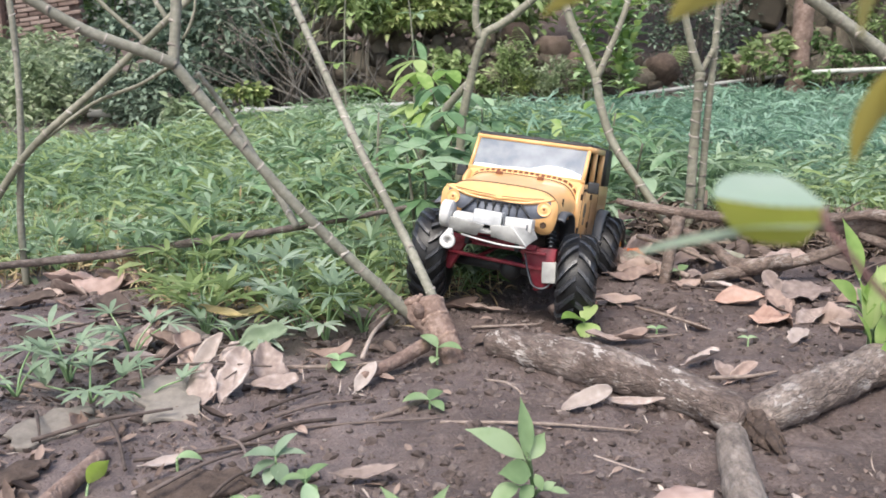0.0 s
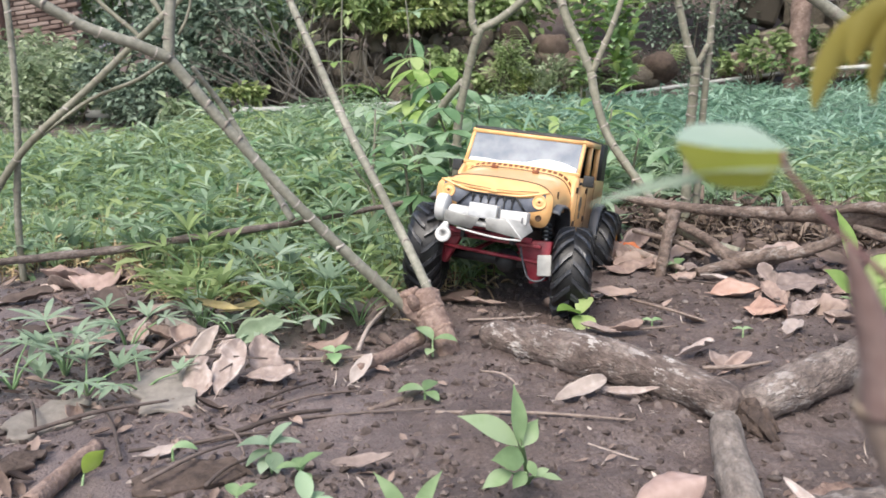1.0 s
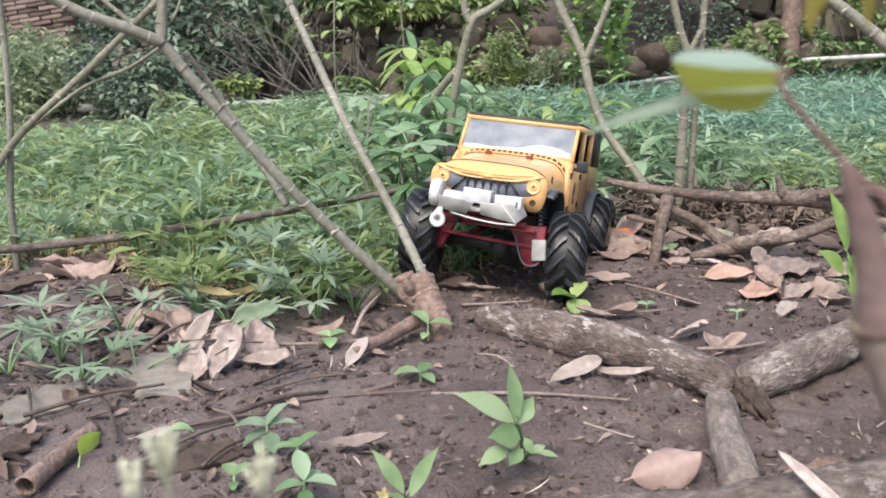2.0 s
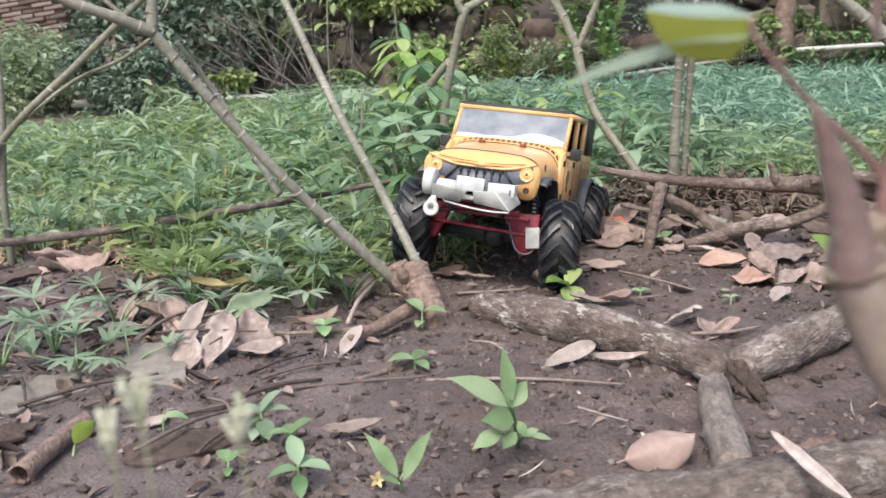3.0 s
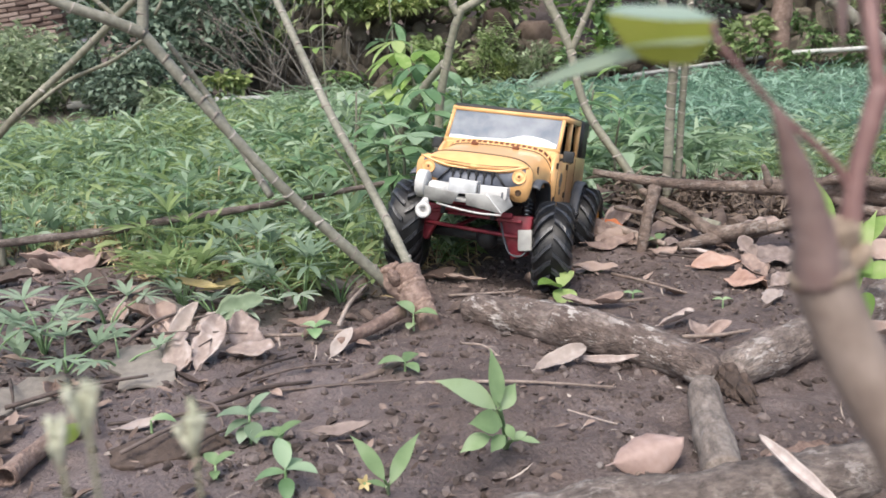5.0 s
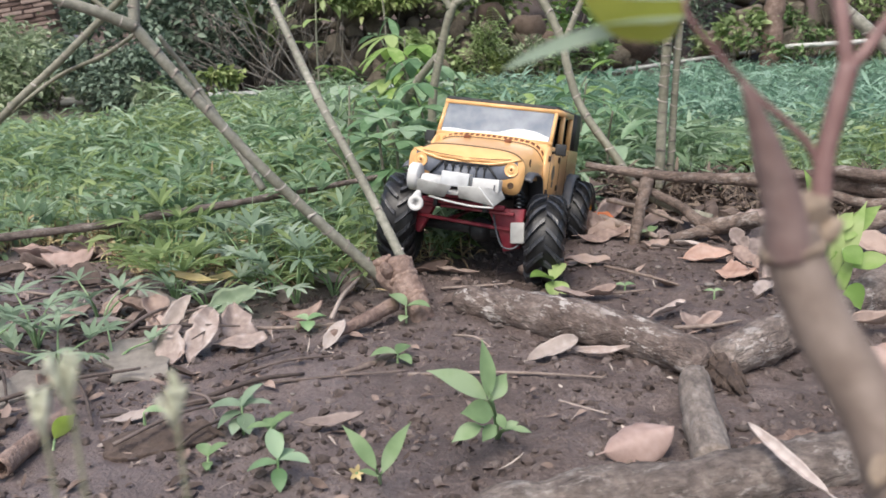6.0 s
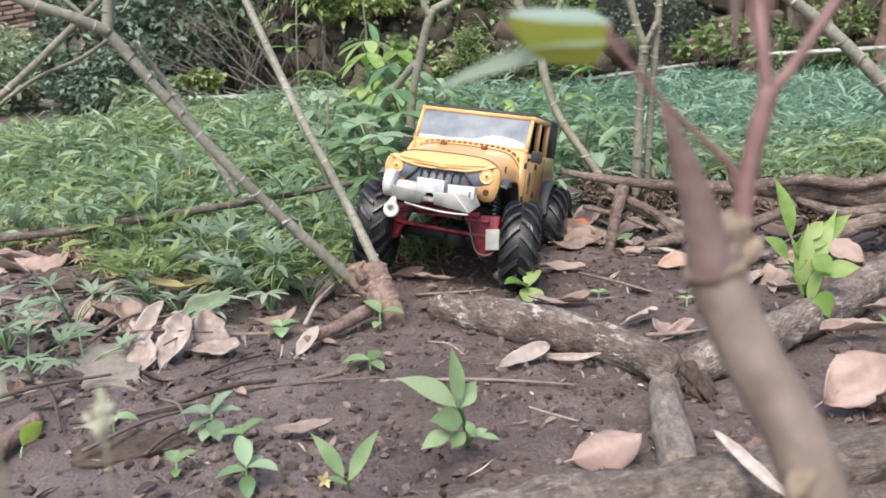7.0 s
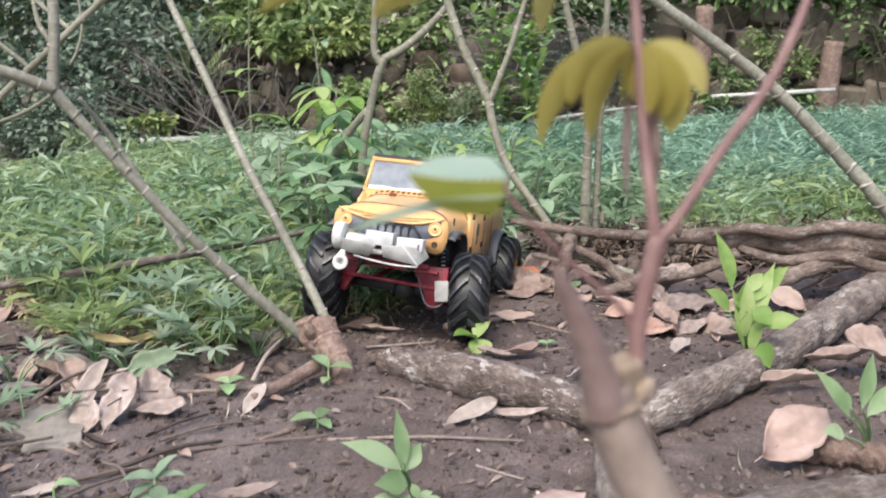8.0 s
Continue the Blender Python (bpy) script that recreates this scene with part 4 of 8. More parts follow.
        lathe(bm, [(0.0, 0.0042), (0.0012, 0.0042), (0.0018, 0.0035), (0.0008, 0.0028), (0.0012, 0.0010)], 18)
        bm.transform(pose(sx * 0.0632, 0.1938, 0.1192, 0, 0, 90))
        part("marker_lamp", bm, SEAM, panel, "dark round marker lamp")
        # brow over the eye
        bm = bmesh.new()
        tube(bm, [(sx * 0.006, 0.1966, 0.1432, 0.0012), (sx * 0.032, 0.1966, 0.1440, 0.0017), (sx * 0.052, 0.1960, 0.1478, 0.0017), (sx * 0.0735, 0.1945, 0.1540, 0.0012)], step=0.004, seg=8)
        part("brow", bm, YELLOW, panel)
        bm = bmesh.new()
        tube(bm, [(sx * 0.004, 0.1972, 0.1490, 0.0004), (sx * 0.032, 0.1968, 0.1502, 0.0005), (sx * 0.060, 0.1950, 0.1530, 0.0004)], step=0.004, seg=5)
        part("seam", bm, SEAM, panel)
    bm = bmesh.new()
    extrude_poly(bm, [(-0.031, 0.1418), (0.031, 0.1418), (0.0485, 0.1235), (0.0445, 0.1125), (-0.0445, 0.1125), (-0.0485, 0.1235)], 1, 0.186, 0.1951)
    grille = part("grille", bm, GRILLE, truck, "blue-grey grille with thin black upright bars")
    for i in range(6):
        bm = bmesh.new()
        x = (i - 2.5) * 0.0108
        box(bm, (x, 0.1966, 0.1300), (0.0015, 0.003, 0.0235), (-3, 0, 0), bevel=0.0004)
        box(bm, (x, 0.1962, 0.1375), (0.0048, 0.0022, 0.0042), (-3, 0, 0), bevel=0.0005)
        part("grille_bar", bm, BLACK, grille)
    bm = bmesh.new()
    for a, b in (((-0.031, 0.1415), (0.031, 0.1415)), ((0.031, 0.1415), (0.0475, 0.1225)), ((-0.031, 0.1415), (-0.0475, 0.1225)), ((0.0475, 0.1225), (0.0440, 0.1130)), ((-0.0475, 0.1225), (-0.0440, 0.1130))):
        rod(bm, (a[0], 0.1972, a[1]), (b[0], 0.1968, b[1]), 0.0013, 8)
    part("grille_frame", bm, BLACK, grille)
    # cabin sides
    for sx in (1, -1):
        bm = bmesh.new()
        x0, x1 = (0.0805, 0.0868) if sx > 0 else (-0.0868, -0.0805)
        extrude_poly(bm, [(0.080, 0.094), (0.080, 0.166), (0.060, 0.178), (-0.203, 0.178), (-0.205, 0.112), (-0.190, 0.134), (-0.120, 0.136), (-0.100, 0.120), (-0.092, 0.094)], 0, x0, x1)
        bmesh.ops.bevel(bm, geom=bm.edges[:], offset=0.001, segments=2, affect="EDGES")
        side = part("side_panel", bm, YELLOW, truck, "yellow door side with dark hinges")
        bm = bmesh.new()
        for y0, y1, lean in ((-0.026, -0.036, 0), (-0.102, -0.114, 0)):
            extrude_poly(bm, [(y0, 0.176), (y0, 0.232), (y1, 0.232), (y1, 0.176)], 0, x0 - sx * 0.0002, x1 - sx * 0.0008)
        extrude_poly(bm, [(0.030, 0.2245), (0.030, 0.2325), (-0.114, 0.2345), (-0.114, 0.2265)], 0, x0 - sx * 0.0001, x1 - sx * 0.0006)
        part("window_frame", bm, YELLOW, side)
        bm = bmesh.new()
        extrude_poly(bm, [(-0.1145, 0.1785), (-0.1145, 0.2345), (-0.196, 0.2345), (-0.203, 0.1785)], 0, x0, x1 - sx * 0.0004)
        part("rear_quarter", bm, BLACK, side, "black rear quarter top")
        for y, z, s in ((0.066, 0.160, 1), (0.066, 0.112, 1), (-0.020, 0.160, 1), (-0.020, 0.118, 1), (-0.046, 0.168, 0.7), (-0.008, 0.170, 0.6)):
            bm = bmesh.new()
            box(bm, (sx * 0.0872, y, z), (0.003, 0.011 * s, 0.0085 * s), bevel=0.001)
            part("hinge", bm, SEAM, side)
        for y in (0.052, -0.031, -0.098):
            bm = bmesh.new()
            box(bm, (sx * 0.0869, y, 0.138), (0.0006, 0.0011, 0.074))
            part("door_seam", bm, SEAM, side)
        bm = bmesh.new()
        lathe(bm, [(0, 0.0125), (0.0008, 0.0122)], 6)
        for dy in (-0.004, 0.0, 0.004):
            box(bm, (0.0006, dy, -0.0165), (0.0008, 0.0018, 0.009))
        bm.transform(pose(sx * 0.0866, 0.020, 0.140, 0, 0, 0 if sx > 0 else 180))
        part("door_crest", bm, GREYSTICKER, side, "worn grey hexagonal crest sticker", smooth=False)
        bm = bmesh.new()
        box(bm, (sx * 0.090, -0.006, 0.0935), (0.014, 0.17, 0.009), bevel=0.002)
        part("side_step", bm, GREYPL, truck, "grey plastic side step")
        # mirror
        bm = bmesh.new()
        box(bm, (sx * 0.0985, 0.046, 0.1745), (0.016, 0.006, 0.0165), (0, 0, sx * -12), bevel=0.0018)
        rod(bm, (sx * 0.086, 0.047, 0.169), (sx * 0.096, 0.046, 0.172), 0.002, 8)
        part("mirror", bm, BLACK, truck, "black door mirror")
        # flares
        for prof, xa, xb in (([(0.080, 0.093), (0.092, 0.112), (0.108, 0.133), (0.125, 0.1395), (0.165, 0.1400), (0.183, 0.1345), (0.188, 0.1310)], 0.068, 0.0900),
                             ([(-0.090, 0.090), (-0.100, 0.116), (-0.116, 0.134), (-0.140, 0.1405), (-0.176, 0.139), (-0.198, 0.122), (-0.206, 0.104)], 0.080, 0.1020)):
            bm = bmesh.new()
            sm = spline([(y, z, 0, 0) for y, z in prof], 0.006)[:, :2]
            rows = []
            for y, z in sm:
                rows.append([bm.verts.new((sx * xx, y, z + dz)) for xx, dz in ((xa, 0.0), (xa + (xb - xa) * 0.75, -0.001), (xb - 0.002, -0.0025), (xb, -0.005), (xb - 0.0020, -0.0055), (xb - 0.004, -0.004), (xa, -0.0025))])
            for a, b in zip(rows, rows[1:]):
                for k in range(7):
                    bm.faces.new((a[k], a[(k + 1) % 7], b[(k + 1) % 7], b[k]))
            bm.faces.new(rows[0])
            bm.faces.new(rows[-1][::-1])
            bmesh.ops.recalc_face_normals(bm, faces=bm.faces[:])
            part("wheel_flare", bm, GREYPL, truck, "dark grey plastic wheel flare")
    # windscreen
    bm = bmesh.new()
    box(bm, (0, 0.0525, 0.1685), (0.166, 0.016, 0.0235), bevel=0.002)
    part("cowl", bm, YELLOW, truck)
    bm = bmesh.new()
    t, b_ = (0.0855, 0.028, 0.2315), (0.0868, 0.058, 0.1785)

    def ws(u, v, off=0.0):
        w = b_[0] + (t[0] - b_[0]) * v
        return Vector((u * w, b_[1] + (t[1] - b_[1]) * v + off * 0.87, b_[2] + (t[2] - b_[2]) * v + off * 0.49))
    for (u0, v0, u1, v1) in ((-1, 0, 1, 0.10), (-1, 0.91, 1, 1.0), (-1, 0.1, -0.945, 0.91), (0.945, 0.1, 1, 0.91)):
        vs = [bm.verts.new(ws(u, v, o)) for o in (-0.006, 0.002) for u, v in ((u0, v0), (u1, v0), (u1, v1), (u0, v1))]
        for q in ((0, 1, 2, 3), (4, 5, 6, 7), (0, 1, 5, 4), (1, 2, 6, 5), (2, 3, 7, 6), (3, 0, 4, 7)):
            bm.faces.new([vs[i] for i in q])
    bmesh.ops.recalc_face_normals(bm, faces=bm.faces[:])
    bmesh.ops.bevel(bm, geom=bm.edges[:], offset=0.0008, segments=2, affect="EDGES")
    wf = part("windscreen_frame", bm, YELLOW, truck, "yellow windscreen frame")
    bm = bmesh.new()
    vs = [bm.verts.new(ws(u, v, o)) for o in (-0.0022, -0.001) for u, v in ((-0.95, 0.09), (0.95, 0.09), (0.95, 0.915), (-0.95, 0.915))]
    for q in ((0, 1, 2, 3), (4, 5, 6, 7), (0, 1, 5, 4), (1, 2, 6, 5), (2, 3, 7, 6), (3, 0, 4, 7)):
        bm.faces.new([vs[i] for i in q])
    bmesh.ops.recalc_face_normals(bm, faces=bm.faces[:])
    part("windscreen", bm, GLASS, wf, "milky clear windscreen film", smooth=False)
    bm = bmesh.new()
    prev = None
    for i in range(25):
        u = -0.92 + 1.84 * i / 24
        h = 0.19 + 0.17 / ((1 + math.exp((u + 0.14) * 14)) * (1 + math.exp(-(u + 0.82) * 18))) + 0.012 * math.sin(u * 11)
        q = [bm.verts.new(ws(u, 0.05, 0.0003)), bm.verts.new(ws(u, h, 0.0003)), bm.verts.new(ws(u, h, -0.0009)), bm.verts.new(ws(u, 0.05, -0.0009))]
        if prev:
            for k in range(4):
                bm.faces.new((prev[k], prev[(k + 1) % 4], q[(k + 1) % 4], q[k]))
        prev = q
    bmesh.ops.recalc_face_normals(bm, faces=bm.faces[:])
    part("dashboard_film", bm, WHITEFILM, wf, "white film along the foot of the windscreen")
    # roof
    bm = bmesh.new()
    box(bm, (0, -0.0885, 0.2338), (0.170, 0.234, 0.008), (-0.5, 0, 0), bevel=0.003)
    roof = part("roof", bm, BLACK, truck, "matt black vinyl roof")
    for i in range(5):
        bm = bmesh.new()
        box(bm, (-0.058 + i * 0.029, -0.092, 0.2381), (0.012, 0.205, 0.0018), (-0.5, 0, 0), bevel=0.0009)
        part("roof_rib", bm, BLACK, roof)
    bm = bmesh.new()
    box(bm, (0, -0.2025, 0.165), (0.160, 0.006, 0.13), bevel=0.002)
    part("tailgate", bm, BLACK, truck, "black rear end")
    bm = bmesh.new()
    box(bm, (0, -0.08, 0.100), (0.158, 0.24, 0.012))
    box(bm, (0, 0.046, 0.130), (0.15, 0.012, 0.07))
    for sx in (1, -1):
        box(bm, (sx * 0.038, 0.0, 0.155), (0.05, 0.045, 0.05), bevel=0.008)
        box(bm, (sx * 0.038, -0.022, 0.19), (0.046, 0.016, 0.065), (10, 0, 0), bevel=0.006)
    box(bm, (0, -0.115, 0.165), (0.12, 0.02, 0.07), bevel=0.008)
    part("interior", bm, GREYPL, truck, "dark plastic cabin interior with seats")
    # chassis
    bm = bmesh.new()
    for sx in (1, -1):
        box(bm, (sx * 0.034, 0.0, 0.088), (0.006, 0.40, 0.016), bevel=0.001)
    box(bm, (0, 0.0, 0.080), (0.06, 0.09, 0.008), bevel=0.002)
    box(bm, (0, 0.12, 0.115), (0.13, 0.12, 0.02))
    part("chassis_rail", bm, BLACK, truck)
    bm = bmesh.new()
    box(bm, (0, 0.193, 0.0885), (0.118, 0.008, 0.007), bevel=0.0012)
    box(bm, (0, 0.180, 0.0815), (0.140, 0.008, 0.004), bevel=0.001)
    box(bm, (0.0, 0.188, 0.0955), (0.09, 0.010, 0.004), bevel=0.001)
    part("cross_member", bm, RED, truck, "red metal cross member under the bumper")
    for sx in (1, -1):
        bm = bmesh.new()
        low = 0.010 if sx < 0 else 0.0
        extrude_poly(bm, [(sx * (0.040 - low), 0.086), (sx * 0.082, 0.090), (sx * 0.082, 0.048 - low), (sx * 0.060, 0.040 - low), (sx * 0.050, 0.062 - low * 0.6)], 1, 0.160, 0.174)
        bmesh.ops.bevel(bm, geom=bm.edges[:], offset=0.001, segments=1, affect="EDGES")
        part("knuckle_plate", bm, RED, truck, "red metal steering plate")
        bm = bmesh.new()
        rod(bm, (sx * 0.080, 0.170, 0.052), (sx * 0.072, 0.158, 0.082), 0.0072, 14)
        rod(bm, (sx * 0.072, 0.158, 0.082), (sx * 0.064, 0.14, 0.115), 0.0032, 10)
        sh = part("shock_absorber", bm, SILVER, truck, "silver shock absorber")
        bm = bmesh.new()
        for k in range(7):
            c = Vector((sx * 0.080, 0.170, 0.052)).lerp(Vector((sx * 0.064, 0.14, 0.115)), 0.35 + 0.085 * k)
            rod(bm, c, c + Vector((sx * -0.0006, -0.0012, 0.0024)), 0.0078, 12)
        part("spring", bm, BLACK, sh)
    bm = bmesh.new()
    box(bm, (-0.078, 0.180, 0.058), (0.019, 0.010, 0.028), (6, 8, 0), bevel=0.0015)
    part("servo_box", bm, WHITEPL, truck, "scuffed light grey servo box")
    bm = bmesh.new()
    tube(bm, [(-0.042, 0.179, 0.078, 0.0013), (-0.050, 0.182, 0.055, 0.0013), (-0.060, 0.183, 0.038, 0.0013), (-0.076, 0.182, 0.038, 0.0013), (-0.086, 0.178, 0.056, 0.0013), (-0.088, 0.172, 0.082, 0.0013)], step=0.004, seg=8)
    part("cable", bm, GREYPL, truck, "looped grey cable")
    bm = bmesh.new()
    rod(bm, (-0.10, 0.15, 0.0525), (0.085, 0.15, 0.0550), 0.0075, 14)
    bmesh.ops.create_uvsphere(bm, u_segments=16, v_segments=10, radius=0.017, matrix=Matrix.Translation((-0.02, 0.15, 0.0540)))
    part("front_axle", bm, BLACK, truck)
    bm = bmesh.new()
    rod(bm, (-0.09, -0.15, 0.068), (0.09, -0.15, 0.070), 0.0075, 14)
    bmesh.ops.create_uvsphere(bm, u_segments=16, v_segments=10, radius=0.017, matrix=Matrix.Translation((0.0, -0.15, 0.069)))
    part("rear_axle", bm, BLACK, truck)
    bm = bmesh.new()
    rod(bm, (-0.085, 0.178, 0.060), (0.085, 0.178, 0.066), 0.0026, 8)
    rod(bm, (0.03, 0.15, 0.06), (0.02, 0.0, 0.078), 0.003, 8)
    rod(bm, (-0.03, 0.15, 0.06), (-0.02, 0.0, 0.078), 0.003, 8)
    part("steering_link", bm, RED, truck)
    # bumper and winch
    bumper = new("front_bumper")
    bumper.parent = truck
    tagged(bumper, "home-made white plastic bumper with winch")
    def plate(name, corners, back, material, label=""):
        bm = bmesh.new()
        b = Vector(back)
        vs = [bm.verts.new(Vector(c) + o) for o in (Vector(), b) for c in corners]
        n = len(corners)
        bm.faces.new(vs[:n])
        bm.faces.new(vs[n:][::-1])
        for k in range(n):
            bm.faces.new((vs[k], vs[k + n], vs[(k + 1) % n + n], vs[(k + 1) % n]))
        bmesh.ops.recalc_face_normals(bm, faces=bm.faces[:])
        bmesh.ops.bevel(bm, geom=bm.edges[:], offset=0.0006, segments=1, affect="EDGES")
        return part(name, bm, material, bumper, label)
    # two plates that lean in a shallow V, with a folded wing at the outer end
    plate("bumper_plate", [(0.0500, 0.2400, 0.1148), (0.0025, 0.2420, 0.1108), (0.0135, 0.2330, 0.0950), (0.0520, 0.2320, 0.0972)], (0, -0.0022, 0.0010), WHITEPL, "scuffed white plastic plate")
    plate("bumper_plate", [(-0.0050, 0.2420, 0.1118), (-0.0320, 0.2410, 0.1138), (-0.0540, 0.2360, 0.0915), (-0.0060, 0.2330, 0.0965)], (0, -0.0022, 0.0010), WHITEPL, "scuffed white plastic plate")
    plate("bumper_wing", [(-0.0325, 0.2400, 0.1145), (-0.0560, 0.2120, 0.1135), (-0.0640, 0.2180, 0.1030), (-0.0545, 0.2360, 0.0920)], (0.0012, -0.0016, 0.0), WHITEPL, "folded white plastic wing")
    bm = bmesh.new()
    tube(bm, [(-0.0325, 0.2405, 0.1143, 0.0011), (-0.0430, 0.2385, 0.1030, 0.0011), (-0.0542, 0.2362, 0.0916, 0.0011)], step=0.004, seg=6)
    part("wing_edge", bm, DRUMPL, bumper, "white folded edge")
    bm = bmesh.new()
    tube(bm, [(0.0340, 0.230, 0.0945, 0.0014), (0.0050, 0.230, 0.0905, 0.0014), (-0.0260, 0.231, 0.0885, 0.0014), (-0.0530, 0.234, 0.0900, 0.0014)], step=0.006, seg=6)
    part("lower_rail", bm, DRUMPL, bumper)
    bm = bmesh.new()
    box(bm, (0, 0.218, 0.1035), (0.100, 0.030, 0.004), (-8, 0, 0), bevel=0.001)
    for sx in (1, -1):
        box(bm, (sx * 0.036, 0.203, 0.101), (0.008, 0.03, 0.004))
    part("bumper_tray", bm, WHITEPL, bumper)
    bm = bmesh.new()
    box(bm, (0.0045, 0.2140, 0.1195), (0.0385, 0.020, 0.0185), (0, -1.5, 0), bevel=0.0016)
    winch = part("winch_case", bm, SILVER, bumper, "boxy silver winch case")
    bm = bmesh.new()
    lathe(bm, [(-0.015, 0.004), (-0.014, 0.0085), (0.010, 0.0090), (0.013, 0.0075), (0.015, 0.003)], 22)
    bm.transform(pose(0.0375, 0.2150, 0.1140))
    part("winch_motor", bm, DRUMPL, winch, "rounded white winch motor")
    bm = bmesh.new()
    box(bm, (-0.0355, 0.2130, 0.1165), (0.0385, 0.020, 0.0165), (0, 1.5, 0), bevel=0.0014)
    block = part("winch_block", bm, DRUMPL, winch, "white block with two dark slots")
    bm = bmesh.new()
    box(bm, (-0.0180, 0.2236, 0.1180), (0.0026, 0.0014, 0.013), bevel=0.0004)
    part("slot", bm, GREYPL, block)
    bm = bmesh.new()
    box(bm, (-0.0490, 0.2236, 0.1140), (0.0022, 0.0014, 0.009), bevel=0.0004)
    part("slot", bm, GREYPL, block)
    bm = bmesh.new()
    lathe(bm, [(-0.006, 0.004), (-0.006, 0.0165), (-0.0045, 0.0180), (0.006, 0.0180), (0.0072, 0.0168), (0.0072, 0.012), (0.005, 0.0115), (0.005, 0.006), (0.0068, 0.005), (0.0068, 0.001)], 32)
    bm.transform(pose(0.0600, 0.214, 0.1170))
    part("winch_drum", bm, DRUMPL, bumper, "white round winch drum")
    bm = bmesh.new()
    lathe(bm, [(-0.0022, 0.0042), (-0.0024, 0.0095), (-0.0016, 0.0104), (0.0016, 0.0104), (0.0024, 0.0095), (0.0022, 0.0042), (-0.0022, 0.0042)], 26)
    bm.transform(pose(0.0495, 0.2360, 0.0835, 0, 0, 90))
    extrude_poly(bm, [(0.0590, 0.0870), (0.0500, 0.1000), (0.0450, 0.1000), (0.0420, 0.0900), (0.0500, 0.0885)], 1, 0.2342, 0.2378)
    part("tow_hook", bm, DRUMPL, bumper, "white teardrop tow hook")
    # wheels
    build_wheel(truck, (0.093, 0.150, 0.0545), 8, 10)
    build_wheel(truck, (-0.111, 0.150, 0.0500), 8, 33, 4)
    build_wheel(truck, (0.100, -0.150, 0.070), 0, 50)
    build_wheel(truck, (-0.104, -0.150, 0.068), 0, 20)
    return truck


build_truck(pose(0.200, 1.408, -0.016, 9.2, -5.3, 165.1))


# ---- cassava plant at the soil's edge: a cut stump with leaning canes ----
def cane(name, pts, material, parent, node=0.028, label="", seg=12, step=0.0045, seed=0, node_h=0.07):
    """A ringed cane: a slightly swollen limb with a pale leaf scar at each node."""
    bm = bmesh.new()
    tube(bm, pts, step=step, seg=seg, node=node, node_h=node_h, rough=0.03, rscale=60, seed=seed)
    ob = part(name, bm, material, parent, label)
    s = spline(pts, 0.002)
    rng = random.Random(seed + 500)
    dist = np.concatenate([[0], np.cumsum(np.linalg.norm(np.diff(s[:, :3], axis=0), axis=1))])
    q = node * 0.6
    while q < dist[-1]:
        i = min(len(s) - 2, int(np.searchsorted(dist, q)))
        p, r = Vector(s[i, :3]), s[i, 3]
        d = Vector(s[i + 1, :3] - s[max(0, i - 1), :3])
        b = bmesh.new()
        n, ph, prev, h = 14, rng.uniform(0, 6.28), None, 0.10 * r + 0.0005
        first = None
        for k in range(n):
            a = 2 * math.pi * k / n
            knob = max(0, math.cos(a - ph)) ** 6
            rr, lift = r * (1.05 + 0.30 * knob), r * (0.14 * math.cos(a - ph) + 0.25 * knob)
            ring = [b.verts.new((math.cos(a) * q2, math.sin(a) * q2, lift + z)) for q2, z in ((r * 0.9, -h * 1.6), (rr * 0.97, -h * 1.2), (rr, 0), (rr * 0.97, h * (0.7 + knob)), (r * 0.9, h * (1.1 + knob)))]
            if prev:
                for m in range(4):
                    b.faces.new((prev[m], prev[m + 1], ring[m + 1], ring[m]))
            else:
                first = ring
            prev = ring
        for m in range(4):
            b.faces.new((prev[m], prev[m + 1], first[m + 1], first[m]))
        bmesh.ops.recalc_face_normals(b, faces=b.faces[:])
        b.transform(Matrix.Translation(p) @ d.to_track_quat("Z", "Y").to_matrix().to_4x4())
        part("leaf_scar", b, SCAR, ob)
        q += node * rng.uniform(0.75, 1.3)
    return ob


plant = thing("cassava_plant", "cut cassava stump with grey-brown ringed leaning canes", "plant")
bm = bmesh.new()
tube(bm, [(0.130, 1.048, -0.014, 0.0150), (0.119, 1.061, 0.008, 0.0152), (0.105, 1.081, 0.029, 0.0168), (0.095, 1.096, 0.047, 0.0165), (0.091, 1.103, 0.056, 0.0150), (0.090, 1.105, 0.059, 0.0110)], step=0.0016, seg=40, rough=0.07, lump=0.16, rscale=60, seed=3)
tube(bm, [(0.104, 1.084, 0.020, 0.0130), (0.088, 1.094, 0.034, 0.0160), (0.076, 1.097, 0.048, 0.0150), (0.071, 1.099, 0.057, 0.0125), (0.069, 1.100, 0.061, 0.0080)], step=0.0016, seg=36, rough=0.10, lump=0.25, rscale=70, seed=5)
tube(bm, [(0.082, 1.086, 0.044, 0.0070), (0.078, 1.080, 0.054, 0.0065), (0.076, 1.077, 0.060, 0.0030)], step=0.0014, seg=22, rough=0.15, lump=0.2, rscale=90, seed=8)
stump = part("stump", bm, STUMP, plant, "knobbly reddish-brown cut stump")
